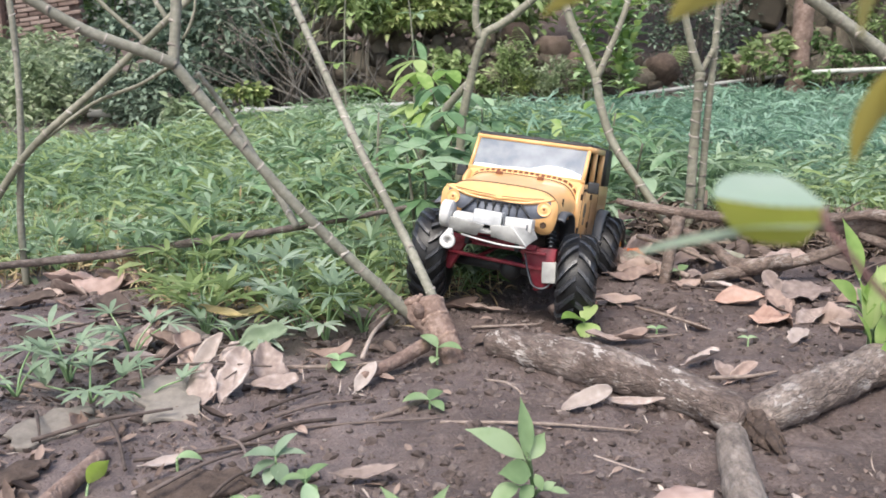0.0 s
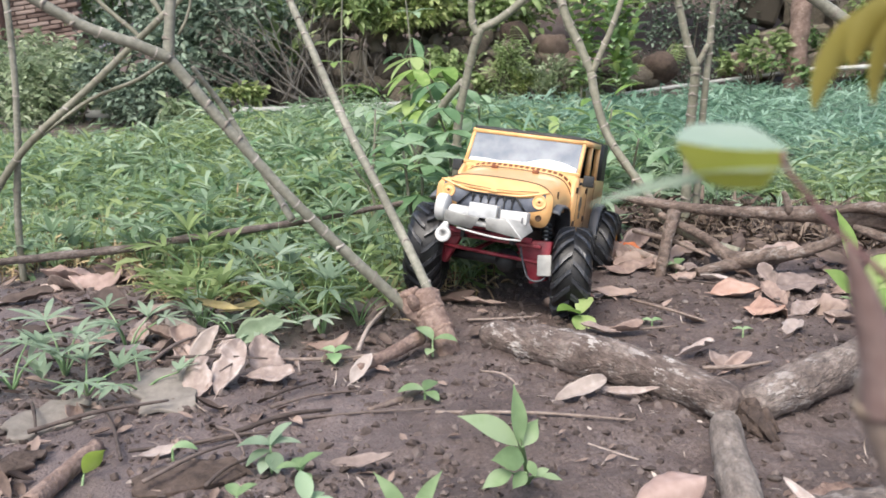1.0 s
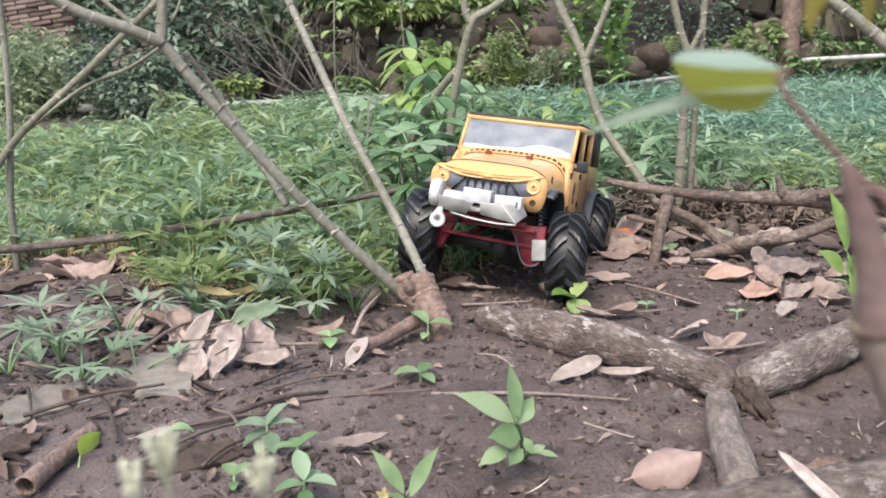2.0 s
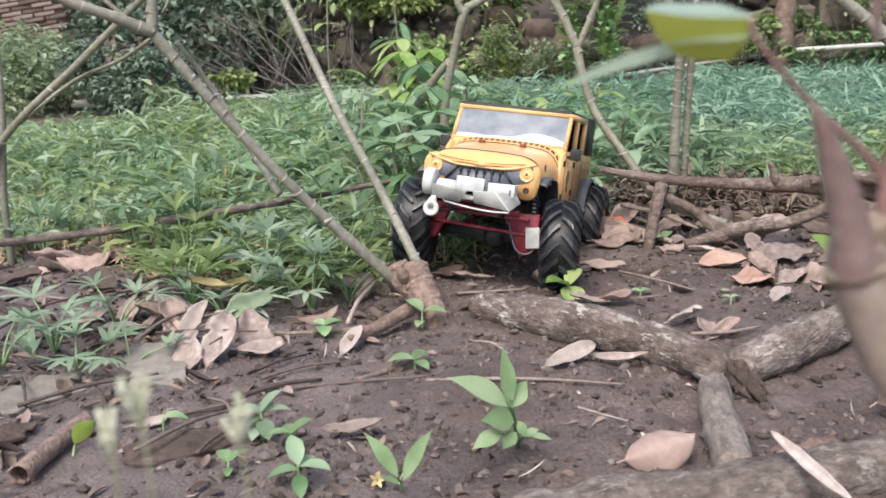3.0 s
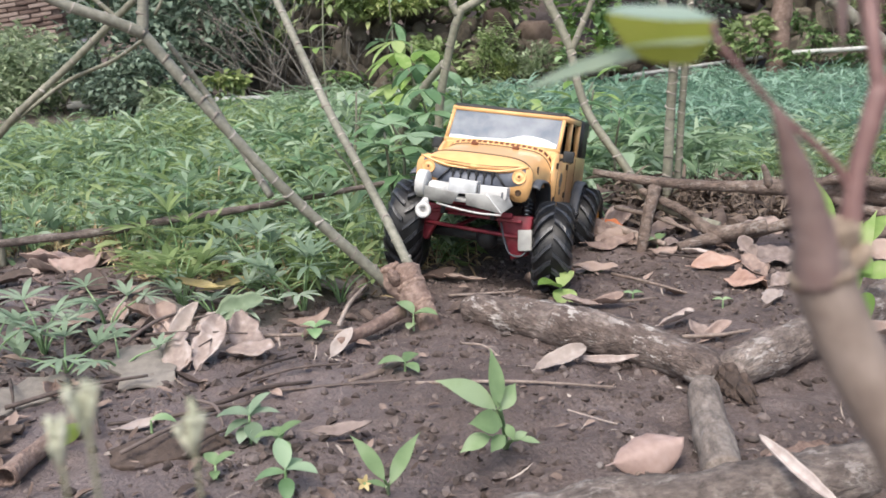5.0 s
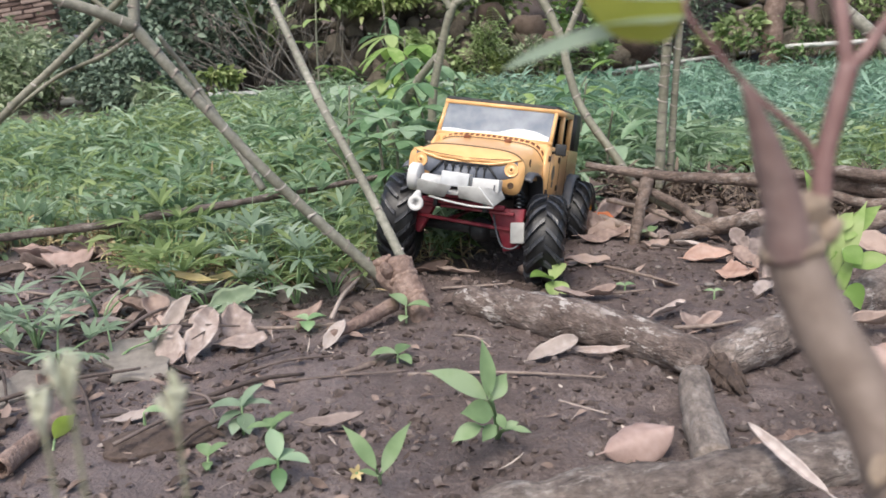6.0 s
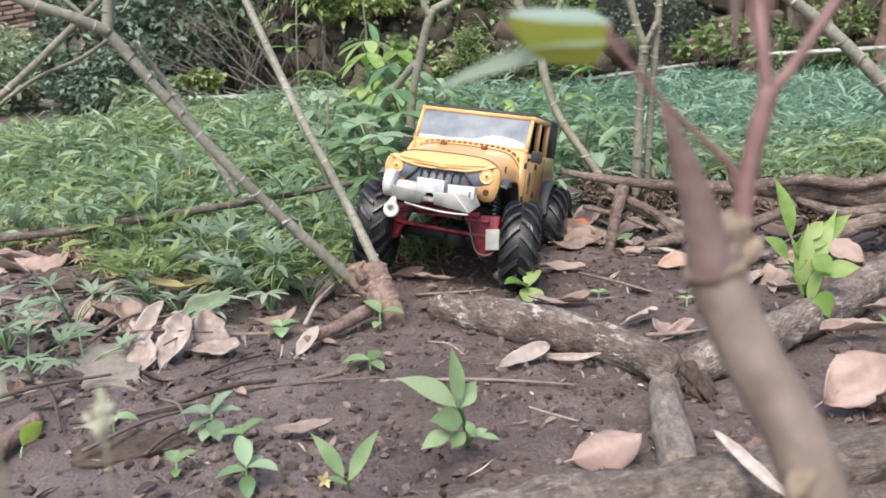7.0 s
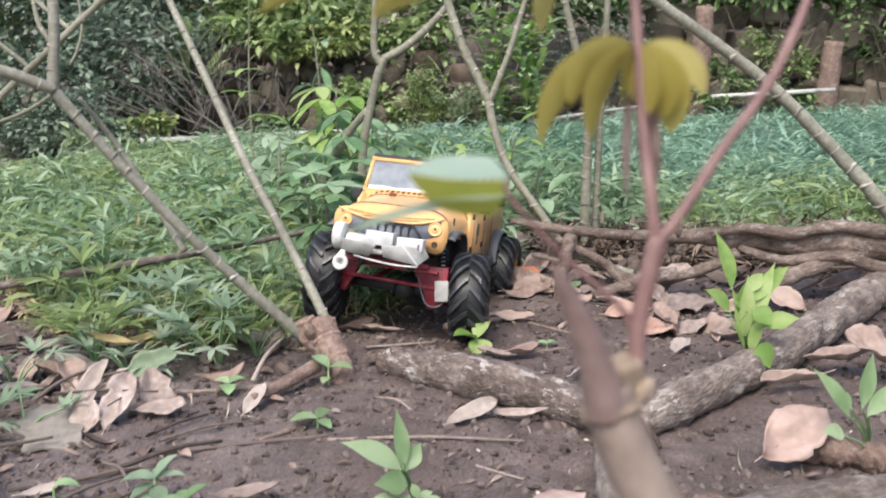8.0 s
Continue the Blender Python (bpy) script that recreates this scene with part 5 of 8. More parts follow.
for k, (c, r, ax) in enumerate((((0.1125, 1.0705, 0.0185), 0.0160, (-0.5, 0.6, 0.75)), ((0.0925, 1.1005, 0.0525), 0.0160, (-0.4, 0.5, 0.85)), ((0.0715, 1.0990, 0.0570), 0.0130, (-0.4, 0.1, 0.9)), ((0.0990, 1.0890, 0.0370), 0.0170, (-0.5, 0.6, 0.75)))):
    bm = bmesh.new()
    rows = []
    for i in range(30):
        a = 2 * math.pi * i / 30
        w = 1 + 0.10 * noise.noise(Vector((math.cos(a) * 1.7, math.sin(a) * 1.7, k * 3.1))) + 0.05 * noise.noise(Vector((math.cos(a) * 5, math.sin(a) * 5, k)))
        h = 0.0026 * (1 + 1.4 * noise.noise(Vector((math.cos(a) * 2.5, math.sin(a) * 2.5, k + 9.0))))
        rows.append([bm.verts.new((math.cos(a) * r * q * w, math.sin(a) * r * q * w, z)) for q, z in ((0.93, -0.003), (1.05, -0.0015), (1.10, h * 0.5), (1.03, h), (0.88, h * 0.8))])
    for i in range(30):
        p0, p1 = rows[i], rows[(i + 1) % 30]
        for m in range(4):
            bm.faces.new((p0[m], p0[m + 1], p1[m + 1], p1[m]))
    bmesh.ops.recalc_face_normals(bm, faces=bm.faces[:])
    bm.transform(Matrix.Translation(c) @ Vector(ax).to_track_quat("Z", "Y").to_matrix().to_4x4())
    part("bark_ridge", bm, STUMPEDGE, stump, "ragged pale ridge of torn bark")
cane("cane", [(0.088, 1.098, 0.022, 0.0070), (0.010, 1.080, 0.102, 0.0063), (-0.060, 1.060, 0.181, 0.0059), (-0.125, 1.038, 0.266, 0.0057), (-0.175, 1.020, 0.337, 0.0061)], CANE, plant, seed=1)
cane("cane", [(-0.172, 1.020, 0.335, 0.0066), (-0.205, 1.002, 0.351, 0.0059), (-0.257, 0.980, 0.374, 0.0055), (-0.330, 0.950, 0.425, 0.0053), (-0.45, 0.93, 0.51, 0.0047)], CANE, plant, seed=2)
cane("cane", [(-0.175, 1.022, 0.335, 0.0066), (-0.174, 1.027, 0.360, 0.0059), (-0.172, 1.035, 0.420, 0.0056), (-0.180, 1.05, 0.54, 0.0051)], CANE, plant, seed=3)
cane("cane", [(0.098, 1.112, 0.050, 0.0061), (0.066, 1.155, 0.102, 0.0059), (0.029, 1.20, 0.160, 0.0056), (-0.021, 1.26, 0.235, 0.0055), (-0.107, 1.36, 0.386, 0.0052), (-0.20, 1.46, 0.55, 0.0048)], CANE, plant, seed=4)
cane("cane", [(-0.060, 1.075, 0.150, 0.0047), (-0.105, 1.10, 0.215, 0.0041), (-0.140, 1.10, 0.275, 0.0036), (-0.165, 1.07, 0.325, 0.0027)], CANE, plant, seed=5, seg=8)
bm = bmesh.new()
tube(bm, [(0.090, 1.050, 0.018, 0.0085), (0.060, 1.005, 0.013, 0.0075), (0.030, 0.963, 0.010, 0.005)], step=0.004, seg=10, rough=0.15, rscale=80, seed=6)
part("root", bm, STUMP, plant)


def lone_cane(label, limbs, material=CANE, node=0.03, seed=0, seg=10):
    p = thing("cassava_cane", label, "plant", group="cassava canes")
    for i, pts in enumerate(limbs):
        cane("limb", pts, material, p, node=node, seed=seed + i, seg=seg, step=0.006)
    return p


lone_cane("thin leaning greenish cane behind the cassava plant", [
    [(-0.63, 1.36, 0.05, 0.0059), (-0.524, 1.35, 0.192, 0.0054), (-0.403, 1.35, 0.296, 0.0051), (-0.301, 1.35, 0.384, 0.0048), (-0.17, 1.36, 0.50, 0.0041)],
    [(-0.515, 1.355, 0.203, 0.0029), (-0.428, 1.38, 0.268, 0.003), (-0.33, 1.32, 0.300, 0.0028), (-0.255, 1.25, 0.330, 0.0025)],
    [(-0.27, 1.352, 0.41, 0.0033), (-0.34, 1.37, 0.47, 0.003), (-0.43, 1.40, 0.56, 0.0025)],
    [(-0.329, 1.352, 0.357, 0.0036), (-0.345, 1.352, 0.372, 0.0036), (-0.371, 1.352, 0.394, 0.0035), (-0.400, 1.355, 0.423, 0.0032), (-0.46, 1.36, 0.50, 0.0025)],
    [(-0.296, 1.355, 0.385, 0.0034), (-0.306, 1.357, 0.402, 0.0036), (-0.318, 1.36, 0.425, 0.0034), (-0.33, 1.37, 0.50, 0.0027)],
    [(-0.275, 1.350, 0.362, 0.0022), (-0.262, 1.350, 0.385, 0.0022), (-0.255, 1.352, 0.415, 0.0020), (-0.26, 1.36, 0.47, 0.0015)]], CANE_GREEN, node=0.05, seed=20)
lone_cane("slim upright grey cane rising from the grass edge", [
    [(-0.555, 1.38, -0.01, 0.0056), (-0.548, 1.37, 0.10, 0.0054), (-0.530, 1.36, 0.22, 0.005), (-0.525, 1.36, 0.34, 0.0047), (-0.53, 1.36, 0.50, 0.0043)]], CANE, node=0.06, seed=26)
lone_cane("forked greenish cassava stem standing in grass", [
    [(0.085, 1.98, -0.01, 0.0102), (0.087, 2.0, 0.10, 0.0098), (0.092, 2.0, 0.20, 0.0093), (0.119, 2.0, 0.323, 0.0089), (0.137, 2.0, 0.377, 0.0089)],
    [(0.135, 2.0, 0.375, 0.0085), (0.189, 2.0, 0.405, 0.0081), (0.26, 2.0, 0.47, 0.0076), (0.34, 2.02, 0.58, 0.0068)],
    [(0.130, 2.0, 0.365, 0.0081), (0.118, 2.0, 0.40, 0.0076), (0.122, 2.0, 0.48, 0.0072), (0.13, 2.0, 0.62, 0.0068)],
    [(0.10, 2.02, 0.27, 0.0081), (0.05, 2.06, 0.21, 0.0085), (0.0, 2.1, 0.12, 0.0089), (-0.03, 2.12, 0.0, 0.0093)]], CANE_GREEN, node=0.04, seed=30)
lone_cane("forked cassava cane rising behind the truck", [
    [(0.545, 1.44, 0.035, 0.007), (0.500, 1.47, 0.045, 0.0072), (0.444, 1.50, 0.070, 0.007), (0.411, 1.53, 0.117, 0.007), (0.359, 1.57, 0.192, 0.007), (0.338, 1.59, 0.25, 0.007), (0.328, 1.60, 0.300, 0.0074)],
    [(0.329, 1.60, 0.298, 0.007), (0.308, 1.61, 0.345, 0.0074), (0.287, 1.62, 0.388, 0.0074), (0.25, 1.64, 0.50, 0.0066)],
    [(0.329, 1.60, 0.298, 0.0059), (0.347, 1.60, 0.342, 0.0053), (0.364, 1.60, 0.386, 0.0049), (0.39, 1.60, 0.47, 0.0045)]], CANE_GREEN, node=0.035, seed=40)
lone_cane("pair of upright ringed cassava canes in grass", [
    [(0.520, 1.75, -0.01, 0.0095), (0.522, 1.75, 0.062, 0.0093), (0.524, 1.75, 0.207, 0.0087), (0.528, 1.75, 0.305, 0.0087)],
    [(0.528, 1.75, 0.303, 0.0072), (0.512, 1.75, 0.342, 0.007), (0.497, 1.75, 0.395, 0.0068), (0.47, 1.75, 0.50, 0.0061)],
    [(0.528, 1.755, 0.303, 0.0053), (0.540, 1.757, 0.325, 0.0052), (0.549, 1.757, 0.345, 0.0046)],
    [(0.540, 1.77, -0.01, 0.0072), (0.545, 1.77, 0.06, 0.007), (0.549, 1.77, 0.226, 0.0065), (0.556, 1.77, 0.386, 0.0061), (0.56, 1.77, 0.52, 0.0057)]], CANE_GREEN, node=0.022, seed=50, seg=12)
lone_cane("leaning ringed cassava cane beside fallen branches", [
    [(1.03, 1.42, 0.02, 0.0125), (0.945, 1.45, 0.133, 0.0115), (0.863, 1.48, 0.229, 0.0105), (0.755, 1.50, 0.335, 0.0095), (0.58, 1.50, 0.457, 0.0085), (0.46, 1.5, 0.54, 0.008)]], CANE, node=0.045, seed=60)


# ---- fallen wood ----
def fallen(name, label, limbs, material=LOGBARK, step=0.006, seg=18, rough=0.10, lump=0.22, seed=0, category="log", rscale=45):
    p = thing(name, label, category)
    for i, pts in enumerate(limbs):
        bm = bmesh.new()
        tube(bm, pts, step=step, seg=seg, rough=rough, lump=lump, rscale=rscale, seed=seed + i)
        part("limb", bm, material, p)
    return p


fallen("fallen_log", "rough grey-brown log lying on the soil", [
    [(0.167, 1.080, 0.011, 0.0130), (0.172, 1.076, 0.012, 0.0172), (0.207, 1.052, 0.014, 0.0195), (0.270, 0.998, 0.018, 0.0232), (0.315, 0.966, 0.017, 0.0215), (0.359, 0.929, 0.016, 0.0203), (0.389, 0.892, 0.014, 0.0195), (0.400, 0.874, 0.012, 0.0180), (0.406, 0.866, 0.010, 0.0140)]], seed=1, step=0.004, seg=28)
log = fallen("fallen_log", "pale rough log with a torn dark end meeting another", [
    [(0.416, 0.868, 0.013, 0.0120), (0.422, 0.874, 0.014, 0.0170), (0.447, 0.895, 0.015, 0.0200), (0.484, 0.926, 0.016, 0.0212), (0.531, 0.966, 0.017, 0.0215), (0.62, 1.050, 0.019, 0.0222), (0.735, 1.18, 0.021, 0.024), (0.86, 1.32, 0.024, 0.026), (1.02, 1.49, 0.03, 0.028)]], LOGBARK_B, seed=3, step=0.004, seg=28)
for k, (a, b, r) in enumerate((((0.412, 0.874, 0.014), (0.427, 0.814, 0.001), 0.0085), ((0.420, 0.868, 0.006), (0.432, 0.822, 0.000), 0.0080), ((0.406, 0.868, 0.004), (0.419, 0.826, 0.000), 0.0070), ((0.417, 0.872, 0.020), (0.423, 0.846, 0.010), 0.0060), ((0.426, 0.872, 0.012), (0.437, 0.838, 0.001), 0.0060))):
    bm = bmesh.new()
    mid = tuple((p + q) / 2 + (0.002 if i_ == 2 else 0.0) for i_, (p, q) in enumerate(zip(a, b)))
    tube(bm, [(*a, r), (*mid, r * 0.8), (*b, 0.0012)], step=0.003, seg=9, rough=0.5, lump=0.4, rscale=120, seed=18 + k)
    part("splinter", bm, LOGDARK, log, "dark torn wood of the broken end", smooth=False)
fallen("log_stub", "short smooth grey stub of wood on soil", [
    [(0.387, 0.836, 0.010, 0.009), (0.3855, 0.829, 0.011, 0.0135), (0.381, 0.806, 0.011, 0.0148), (0.374, 0.755, 0.010, 0.0152), (0.364, 0.662, 0.009, 0.0165)]], STUBBARK, seed=5, step=0.004, seg=20, rough=0.05, lump=0.1)
fallen("fallen_log", "weathered grey log lying across bare soil", [
    [(0.150, 0.585, -0.006, 0.012), (0.209, 0.598, 0.004, 0.0190), (0.267, 0.611, 0.007, 0.0215), (0.366, 0.631, 0.008, 0.0225), (0.437, 0.660, 0.009, 0.0230), (0.500, 0.682, 0.010, 0.0235), (0.577, 0.695, 0.011, 0.024), (0.72, 0.735, 0.012, 0.025), (0.9, 0.80, 0.015, 0.027)]], LOGBARK_C, seed=7, step=0.005, seg=26, rough=0.12)
fallen("fallen_branch", "long grey-brown branch propped above dry leaves", [
    [(0.358, 1.505, 0.112, 0.005), (0.40, 1.495, 0.105, 0.0068), (0.466, 1.48, 0.097, 0.0078), (0.554, 1.45, 0.095, 0.0088), (0.63, 1.43, 0.096, 0.0125), (0.70, 1.42, 0.094, 0.017), (0.82, 1.40, 0.090, 0.024), (0.93, 1.38, 0.090, 0.026), (1.12, 1.36, 0.09, 0.028)],
    [(0.655, 1.405, 0.104, 0.004), (0.71, 1.392, 0.114, 0.008), (0.77, 1.385, 0.106, 0.010), (0.83, 1.372, 0.120, 0.009), (0.92, 1.36, 0.112, 0.012), (1.02, 1.33, 0.135, 0.011), (1.12, 1.31, 0.13, 0.010)],
    [(0.70, 1.41, 0.082, 0.005), (0.76, 1.39, 0.064, 0.009), (0.83, 1.37, 0.074, 0.008), (0.91, 1.365, 0.055, 0.011), (1.0, 1.35, 0.045, 0.012), (1.12, 1.34, 0.055, 0.010)],
    [(0.93, 1.385, 0.088, 0.018), (0.86, 1.38, 0.075, 0.014), (0.80, 1.375, 0.055, 0.013), (0.75, 1.36, 0.040, 0.012), (0.70, 1.35, 0.020, 0.010)],
    [(0.612, 1.428, 0.098, 0.008), (0.608, 1.425, 0.112, 0.0062), (0.603, 1.422, 0.124, 0.0045), (0.599, 1.42, 0.131, 0.003)]], BRANCHBARK, seed=9, seg=16, category="branch")
fallen("fallen_branch", "crooked forked brown branch lying on soil", [
    [(0.43, 1.485, 0.085, 0.0055), (0.496, 1.45, 0.054, 0.0078), (0.532, 1.42, 0.030, 0.0105), (0.58, 1.405, 0.038, 0.0105), (0.605, 1.40, 0.045, 0.0100)],
    [(0.475, 1.40, 0.012, 0.007), (0.53, 1.415, 0.022, 0.010), (0.585, 1.43, 0.024, 0.0085), (0.66, 1.42, 0.050, 0.0085), (0.70, 1.41, 0.075, 0.010)]], BRANCHBARK, seed=13, seg=14, category="branch")
fallen("branch_peg", "short upright brown peg of broken branch", [
    [(0.425, 1.430, -0.01, 0.0085), (0.434, 1.445, 0.035, 0.0095), (0.450, 1.472, 0.092, 0.0105)]], BRANCHBARK, seed=15, seg=12, category="branch")
fallen("fallen_branch", "long thin mossy branch lying through the grass", [
    [(-0.72, 1.20, 0.035, 0.0066), (-0.516, 1.300, 0.045, 0.0060), (-0.378, 1.350, 0.052, 0.0066), (-0.274, 1.399, 0.062, 0.0052), (-0.184, 1.426, 0.071, 0.0057), (-0.022, 1.532, 0.084, 0.0047), (0.081, 1.683, 0.080, 0.0040)]], LOGBARK_C, seed=17, seg=12, lump=0.35, category="branch")
fallen("rotten_wood", "dark reddish rotten wood behind the log", [
    [(0.398, 0.690, 0.004, 0.004), (0.420, 0.698, 0.007, 0.008), (0.450, 0.708, 0.008, 0.007), (0.462, 0.712, 0.006, 0.003)]], STUMP, seed=23, seg=14, rough=0.6, lump=0.6, rscale=90, category="wood")
fallen("rotten_wood", "dark crumbly stick end beside a dry leaf", [
    [(0.556, 0.806, 0.008, 0.009), (0.566, 0.800, 0.011, 0.014), (0.60, 0.790, 0.012, 0.014), (0.64, 0.778, 0.010, 0.010)]], STUMP, seed=19, step=0.003, seg=18, rough=0.45, lump=0.4, rscale=80, category="wood")


def curled_bark(a, b, r, label):
    """A strip of bark rolled almost shut, hollow inside."""
    a, b = Vector(a), Vector(b)
    d = (b - a).normalized()
    u = d.cross(Vector((0, 0, 1))).normalized()
    v = u.cross(d)
    bm = bmesh.new()
    rows = []
    for i in range(21):
        s = i / 20
        c = a.lerp(b, s)
        ring = []
        for rr in (1.0, 0.80):
            for k in range(19):
                t = radians(-40 + 325 * k / 18)
                q = r * rr * (1.0 - 0.25 * s) * (1 + 0.12 * noise.noise(Vector((s * 5, k * 0.4, 3.0))))
                e = 0.004 * noise.noise(Vector((k * 0.5, 7.0, 0))) if i in (0, 20) else 0.0
                ring.append(bm.verts.new(c + d * e + u * (q * math.cos(t)) + v * (q * math.sin(t))))
        rows.append(ring[:19] + ring[:18:-1])
    n = len(rows[0])
    for p, q in zip(rows, rows[1:]):
        for k in range(n):
            bm.faces.new((p[k], p[(k + 1) % n], q[(k + 1) % n], q[k]))
    for row in (rows[0], rows[-1]):
        for k in range(18):
            bm.faces.new((row[k], row[k + 1], row[n - 2 - k], row[n - 1 - k]))
    bmesh.ops.recalc_face_normals(bm, faces=bm.faces[:])
    return tagged(part("curled_bark", bm, STUMP), label, "bark")


curled_bark((-0.176, 0.655, 0.008), (-0.170, 0.765, 0.007), 0.0088, "brown curled strip of bark like an open tube")
for i, (a, b, r) in enumerate([((0.245, 1.235, 0.008), (0.285, 1.295, 0.012), 0.008), ((-0.03, 0.835, 0.004), (0.12, 0.875, 0.003), 0.0016), ((0.12, 0.865, 0.003), (0.31, 0.855, 0.003), 0.0018),
                              ((0.30, 1.14, 0.005), (0.40, 1.15, 0.005), 0.0018), ((0.36, 1.27, 0.005), (0.44, 1.17, 0.006), 0.0022), ((-0.06, 1.0, 0.006), (0.05, 1.02, 0.008), 0.0024),
                              ((0.02, 1.03, 0.008), (0.035, 1.16, 0.02), 0.0028), ((-0.14, 0.76, 0.005), (-0.02, 0.82, 0.004), 0.0018), ((0.30, 1.02, 0.003), (0.36, 1.06, 0.003), 0.0016),
                              ((0.10, 0.92, 0.005), (0.055, 0.865, 0.004), 0.004), ((-0.44, 1.17, 0.004), (-0.32, 1.13, 0.004), 0.0022), ((-0.10, 0.69, 0.012), (-0.04, 0.78, 0.010), 0.0018),
                              ((0.16, 0.98, 0.004), (0.20, 0.94, 0.004), 0.0014), ((0.40, 0.995, 0.006), (0.48, 1.02, 0.006), 0.0024), ((0.26, 0.80, 0.003), (0.30, 0.77, 0.003), 0.0012),
                              ((-0.36, 1.05, 0.006), (-0.22, 0.98, 0.008), 0.0025), ((-0.175, 0.955, 0.022), (-0.06, 0.935, 0.030), 0.0016), ((-0.19, 0.93, 0.020), (-0.15, 1.02, 0.030), 0.0022), ((-0.09, 0.99, 0.022), (-0.10, 0.90, 0.028), 0.0014), ((-0.28, 0.99, 0.012), (-0.12, 1.03, 0.022), 0.0020), ((-0.24, 0.78, 0.012), (-0.14, 0.86, 0.012), 0.0022), ((-0.06, 0.80, 0.006), (0.02, 0.86, 0.006), 0.0026), ((0.14, 1.17, 0.003), (0.23, 1.19, 0.003), 0.0018), ((0.36, 1.6, 0.02), (0.46, 1.42, 0.012), 0.007), ((0.40, 1.55, 0.045), (0.50, 1.43, 0.03), 0.004)]):
    mid = tuple((p + q) / 2 + random.uniform(-0.006, 0.006) for p, q in zip(a, b))
    bm = bmesh.new()
    tube(bm, [(*a, r), (*mid[:2], max(0.002, mid[2]), r * 0.95), (*b, r * 0.6)], step=0.008, seg=7, rough=0.15, rscale=80, seed=i)
    tagged(part("twig", bm, DARKTWIG if i in (1, 7, 11, 15, 16, 17, 18, 19, 20, 21) else TWIG), "dry grey-brown twig lying on the soil", "twig", "twigs on the soil")
for pts in ([(-0.051, 0.693, 0.008), (-0.04, 0.72, 0.012), (-0.019, 0.763, 0.006)], [(-0.078, 0.813, 0.006), (-0.052, 0.785, 0.012), (-0.035, 0.751, 0.008)], [(-0.088, 0.777, 0.006), (-0.055, 0.79, 0.009), (-0.026, 0.803, 0.006)],
            [(-0.381, 0.992, 0.008), (-0.365, 1.09, 0.012), (-0.30, 1.181, 0.010)], [(-0.261, 0.831, 0.018), (-0.243, 0.80, 0.020), (-0.235, 0.785, 0.008)], [(-0.139, 0.741, 0.006), (-0.17, 0.80, 0.010), (-0.202, 0.847, 0.012)],
            [(-0.04, 0.862, 0.006), (0.0, 0.89, 0.009), (0.041, 0.91, 0.006)], [(-0.051, 0.883, 0.006), (-0.03, 0.90, 0.010), (-0.009, 0.931, 0.006)], [(0.44, 1.36, 0.012), (0.53, 1.33, 0.010), (0.60, 1.36, 0.010)], [(0.66, 1.34, 0.03), (0.74, 1.38, 0.05), (0.86, 1.36, 0.06)]):
    bm = bmesh.new()
    tube(bm, [(*q, 0.0019 - 0.0004 * k) for k, q in enumerate(pts)], step=0.006, seg=7, rough=0.2, lump=0.2, rscale=90, seed=int(pts[0][1] * 100))
    tagged(part("twig", bm, DARKTWIG), "thin dark wet twig lying on the soil", "twig", "twigs on the soil")
for x, y, rz, sx_, sy_ in ((-0.160, 0.900, 22, 0.054, 0.100), (-0.240, 0.822, 48, 0.080, 0.044), (-0.235, 0.715, 35, 0.075, 0.028), (-0.075, 0.715, 28, 0.085, 0.034)):
    bm = bmesh.new()
    box(bm, (0, 0, 0), (sx_, sy_, 0.005), bevel=0.0012)
    bmesh.ops.subdivide_edges(bm, edges=[e for e in bm.edges if e.calc_length() > 0.02], cuts=5, use_grid_fill=True)
    for v in bm.verts:
        v.co += Vector((0.016 * noise.noise(Vector((sx_ * 50, v.co.y * 60, 1))), 0.012 * noise.noise(Vector((v.co.x * 38, 7, sx_ * 90 + (3 if v.co.y > 0 else 0)))), 0.005 * noise.noise(v.co * 40)))
    bm.transform(pose(x, y, 0.004 if x == -0.075 else 0.007, 6, -4, rz))
    tagged(part("wood_chip", bm, LOGDARK if x in (-0.075, -0.235) else SLAB), "flat weathered grey chip of wood on soil", "wood chip", "flat wood chips")


# ---- dry leaves ----
DRY_SHAPES = {}


def dry_leaf(x, y, rz, length, material=DRY, curl=0.5, cup=0.3, tilt=(0, 0), z=0.004, aspect=0.46, label="dry curled tan leaf lying on the soil", seed=0, bite=0.0, face=16, ragged=1.0):
    key = (round(length, 3), curl, cup, aspect, seed, bite, material.name)
    if key not in DRY_SHAPES:
        DRY_SHAPES[key] = sheet_leaf(length, length * aspect, curl, cup, seed=seed, bite=bite, ragged=ragged)
    ob = part("dry_leaf", DRY_SHAPES.pop(key), material)
    lift = z + 0.25 * length * aspect * math.sin(radians(face)) - min(0, cup) * 0.4 * length * aspect
    ob.matrix_world = pose(x, y, ground_z(x, y) + lift, face) @ pose(0, 0, 0, 0, 0, rz) @ pose(0, -length / 2, 0, tilt[0] * 0.5, 0, 0)
    return tagged(ob, label, "dry leaf", "fallen dry leaves")


